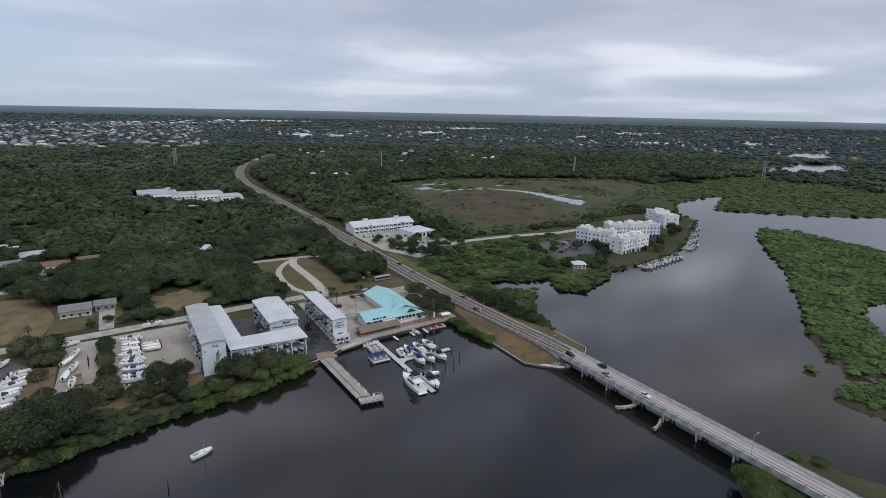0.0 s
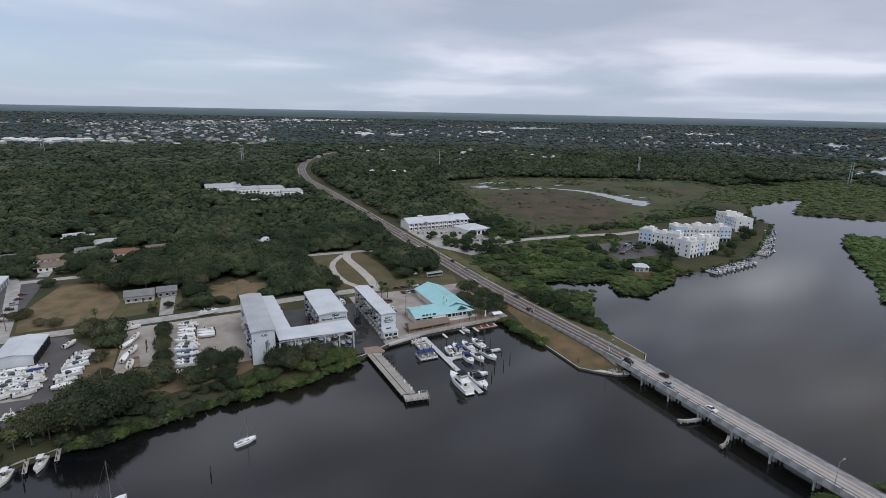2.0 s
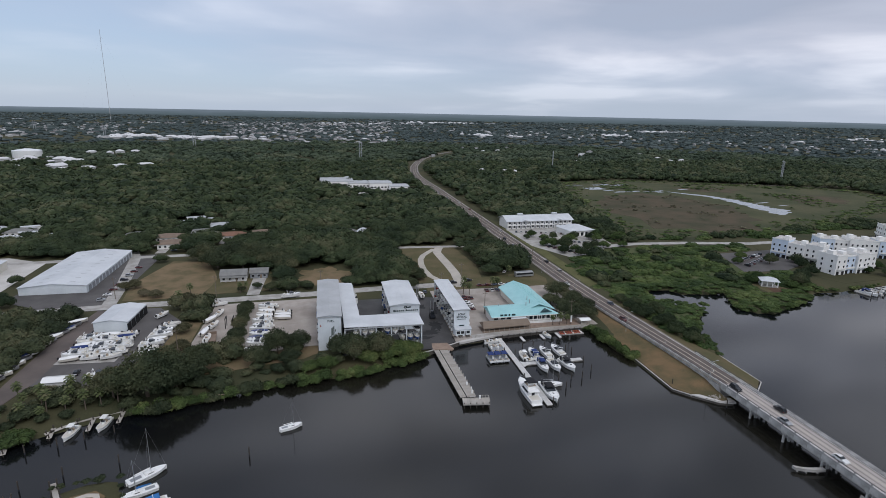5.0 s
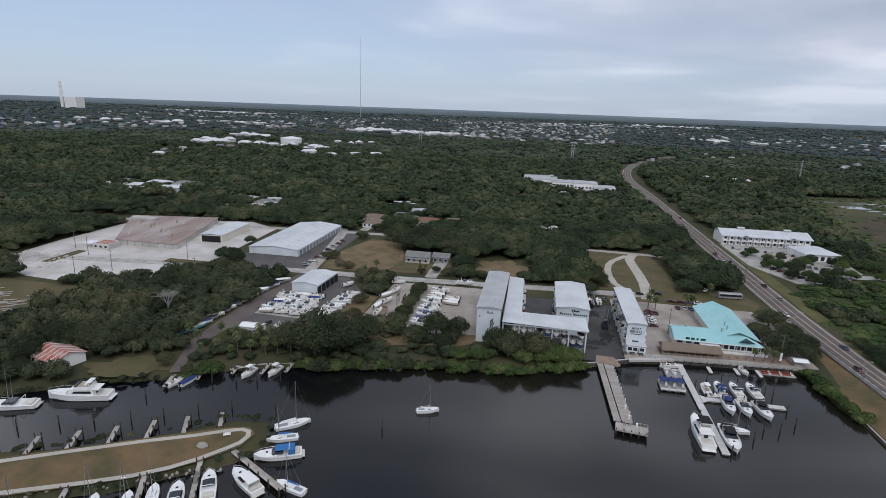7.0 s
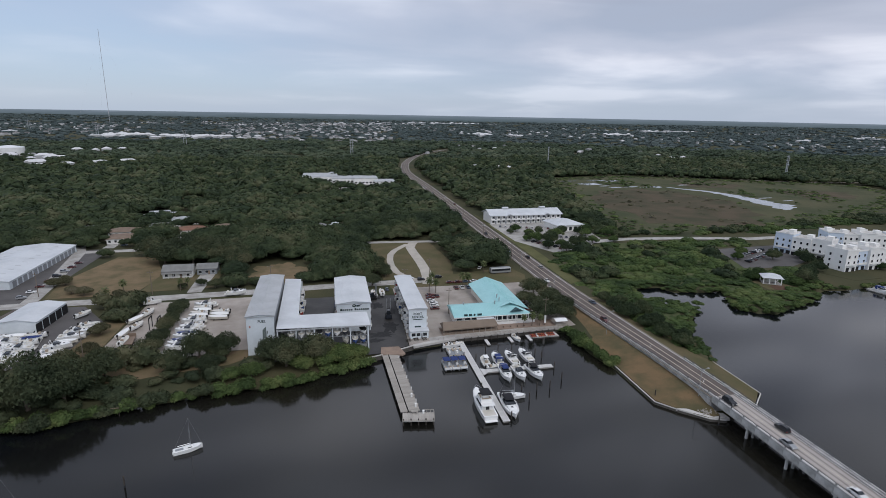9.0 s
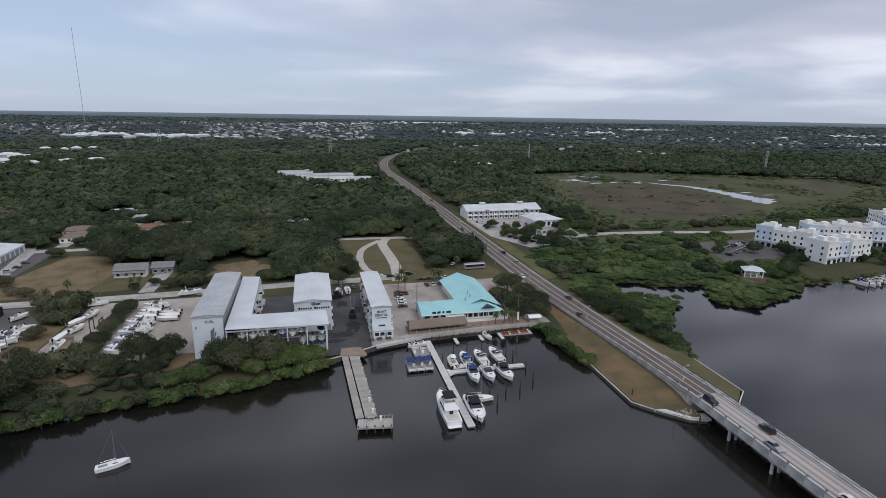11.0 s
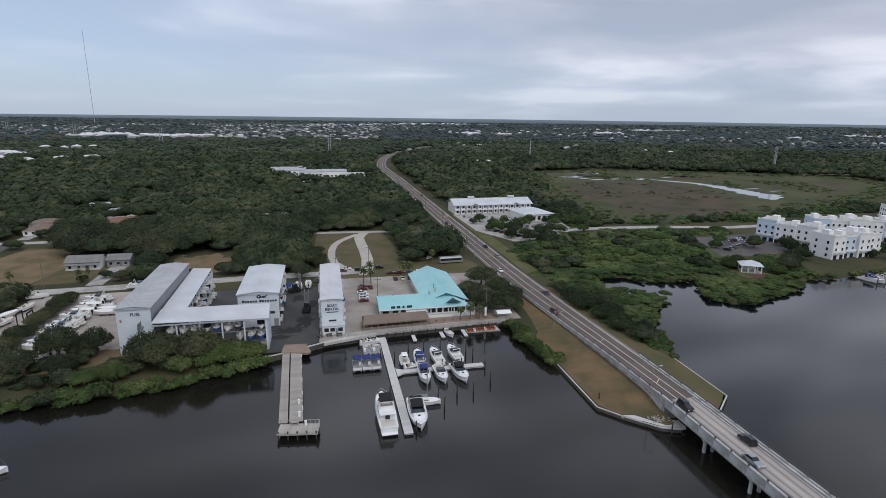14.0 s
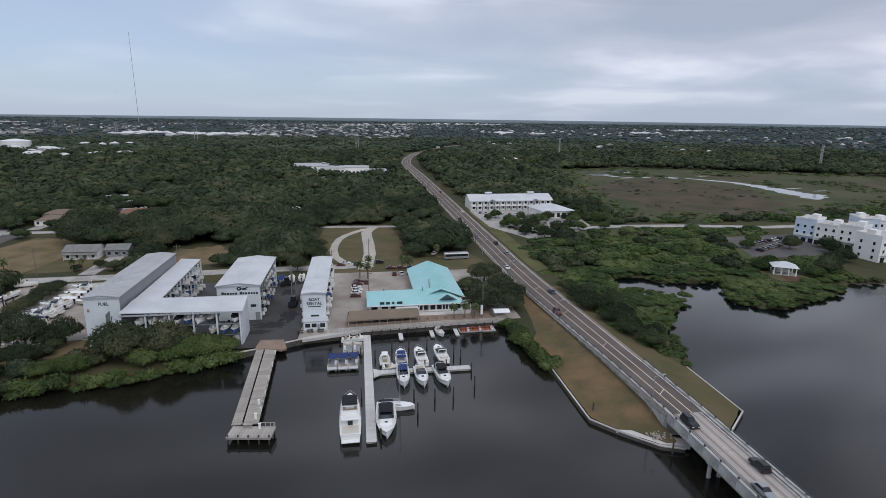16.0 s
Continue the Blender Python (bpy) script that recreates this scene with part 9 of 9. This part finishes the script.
MOTEL = [(157, 142, 0.9), (169, 133, 0.8), (148, 156, 0.6), (158, 120, 0.8), (150, 128, 0.7), (178, 140, 0.7), (176, 168, 0.7), (160, 170, 0.6), (140, 172, 0.5), (186, 164, 0.6), (290, 84, 0.8), (284, 74, 0.8), (292, 70, 0.6), (322, 50, 0.8), (340, 62, 0.7), (276, 60, 0.8), (400, 96, 0.9), (392, 84, 0.9), (410, 108, 0.9), (442, 120, 0.8), (262, 52, 0.9), (252, 44, 0.9), (270, 84, 0.8), (380, 80, 0.8)]
stand(tree_proto("dark ornamental tree near the motel and condominiums", M_WOODS, 5.0, 6.0, 2.0, group="ornamental trees"), MOTEL)
LOT2 = [(150, 148, 0.6), (160, 132, 0.8), (146, 178, 0.8), (152, 168, 0.7), (168, 160, 0.9), (190, 160, 0.9), (196, 172, 0.8), (184, 138, 0.8), (172, 126, 0.8), (204, 158, 0.9), (212, 166, 0.9), (200, 140, 0.7), (144, 150, 0.6), (152, 134, 0.7), (300, 92, 0.7), (306, 104, 0.7), (262, 100, 0.7), (250, 88, 0.7), (332, 66, 0.8), (352, 70, 0.7), (366, 78, 0.8), (316, 58, 0.7), (228, 52, 0.7), (244, 40, 0.7), (236, 56, 0.8)]
stand(tree_proto("mid-green tree in the car parks by the inlet", M_THICK, 4.6, 5.2, 1.6, group="car park trees"), LOT2)
EAST = [(137, 14, 0.8), (139, 4, 0.8), (140, -6, 0.85), (142, -14, 0.75), (136, 24, 0.75), (144, 6, 0.8), (147, -8, 0.6), (145, 16, 0.8), (148, 22, 0.7), (137, 34, 0.7), (142, 30, 0.7)]
stand(tree_proto("dark green shore tree on the inlet bank", M_WOODS, 4.6, 5.6, 1.2, group="inlet trees"), EAST)
SOUTH = [(116.0, -141, 0.9), (117.6, -145, 0.8), (113, -145, 0.85), (117, -151, 0.8), (110, -150, 0.8), (140, -140, 0.4), (144, -146, 0.45)]
stand(tree_proto("bright green bush tree under the bridge end", M_MANG, 4.6, 4.6, 0.8, group="bridge end bushes"), SOUTH)


def palm_proto():
    t = thing("palm_tree", "sabal palm with a shaggy round head", "palm", "palms")
    part("trunk", G().rod((0, 0, -0.2), (0.15, 0.1, 6.2), 0.22, 0.17, 7), M_BARK, t)
    g = G()
    for k in range(26):
        a, e = 2.4 * k, 0.95 - 1.9 * (k / 26)
        d = Vector((math.cos(a) * math.cos(e), math.sin(a) * math.cos(e), math.sin(e)))
        s = Vector((-math.sin(a), math.cos(a), 0))
        o = Vector((0.15, 0.1, 6.3))
        m1, m2 = o + d * 0.9, o + d * 1.9 - Vector((0, 0, 0.45))
        g.add([o, m1 - s * 0.32, m1 + s * 0.32, m2 - s * 0.55, m2 - s * 0.18 - Vector((0, 0, 0.1)), m2 + s * 0.18 + d * 0.2, m2 + s * 0.55], [(0, 1, 2), (1, 3, 4), (1, 4, 2), (2, 4, 5), (2, 5, 6)])
    part("fronds", g, M_PALM, t)
    return t


PALMS = [(62.6, 58, 1.0), (65.5, 57, 0.9), (79.2, 61, 1.0), (82.2, 62, 1.05), (94.5, 11.5, 0.8), (97.5, 11.2, 0.75), (91.0, 11.4, 0.7), (-72, 62, 1.0), (-86, -16, 0.9), (-80, -18, 0.95), (-76, -20, 0.85), (-84, -22, 0.8), (-92, -22, 0.9), (-96, -24, 0.8), (-70, 76, 0.9),
         (170, 152, 0.7), (164, 150, 0.7), (182, 150, 0.7), (-110, -22, 0.9), (-89, -26, 0.9), (-83, -28, 0.8), (-78, -27, 0.9), (-74, -26, 0.8), (-94, -30, 0.8), (-98, -34, 0.7), (-88, -32, 0.7), (-70, -24, 0.9), (-100, -18, 0.8), (-116, -30, 0.9), (-104, -26, 0.8), (66, 70, 0.9), (-47.5, 78, 0.8), (-44.8, 80, 0.7), (96, 84, 0.9)]
stand(palm_proto(), PALMS)
snag = thing("dead_tree", "bare silvery dead tree in the wood", "tree")
g = G().rod((0, 0, 0), (0, 0, 5), 0.35, 0.25, 6)
for k in range(9):
    a = 2.4 * k
    p = Vector((2.6 * math.cos(a) * (0.6 + 0.5 * rng.random()), 2.6 * math.sin(a) * (0.6 + 0.5 * rng.random()), 7 + 2 * rng.random()))
    g.rod((0, 0, 3.6 + 1.4 * rng.random()), p, 0.16, 0.08, 4)
    for j in range(7):
        q = p + Vector((rng.normal() * 1.5, rng.normal() * 1.5, 0.4 + 1.6 * rng.random()))
        g.rod(p, q, 0.07, 0.04, 3)
        for i in range(3):
            g.rod(q, q + Vector((rng.normal() * 0.8, rng.normal() * 0.8, 0.8 * rng.random())), 0.045, 0.02, 3)
part("limbs", g, mat("silvery_dead_wood", (0.34, 0.32, 0.29), 0.9, 0.2, 2), snag)
snag.matrix_basis = pose(-132, -4, GZ)
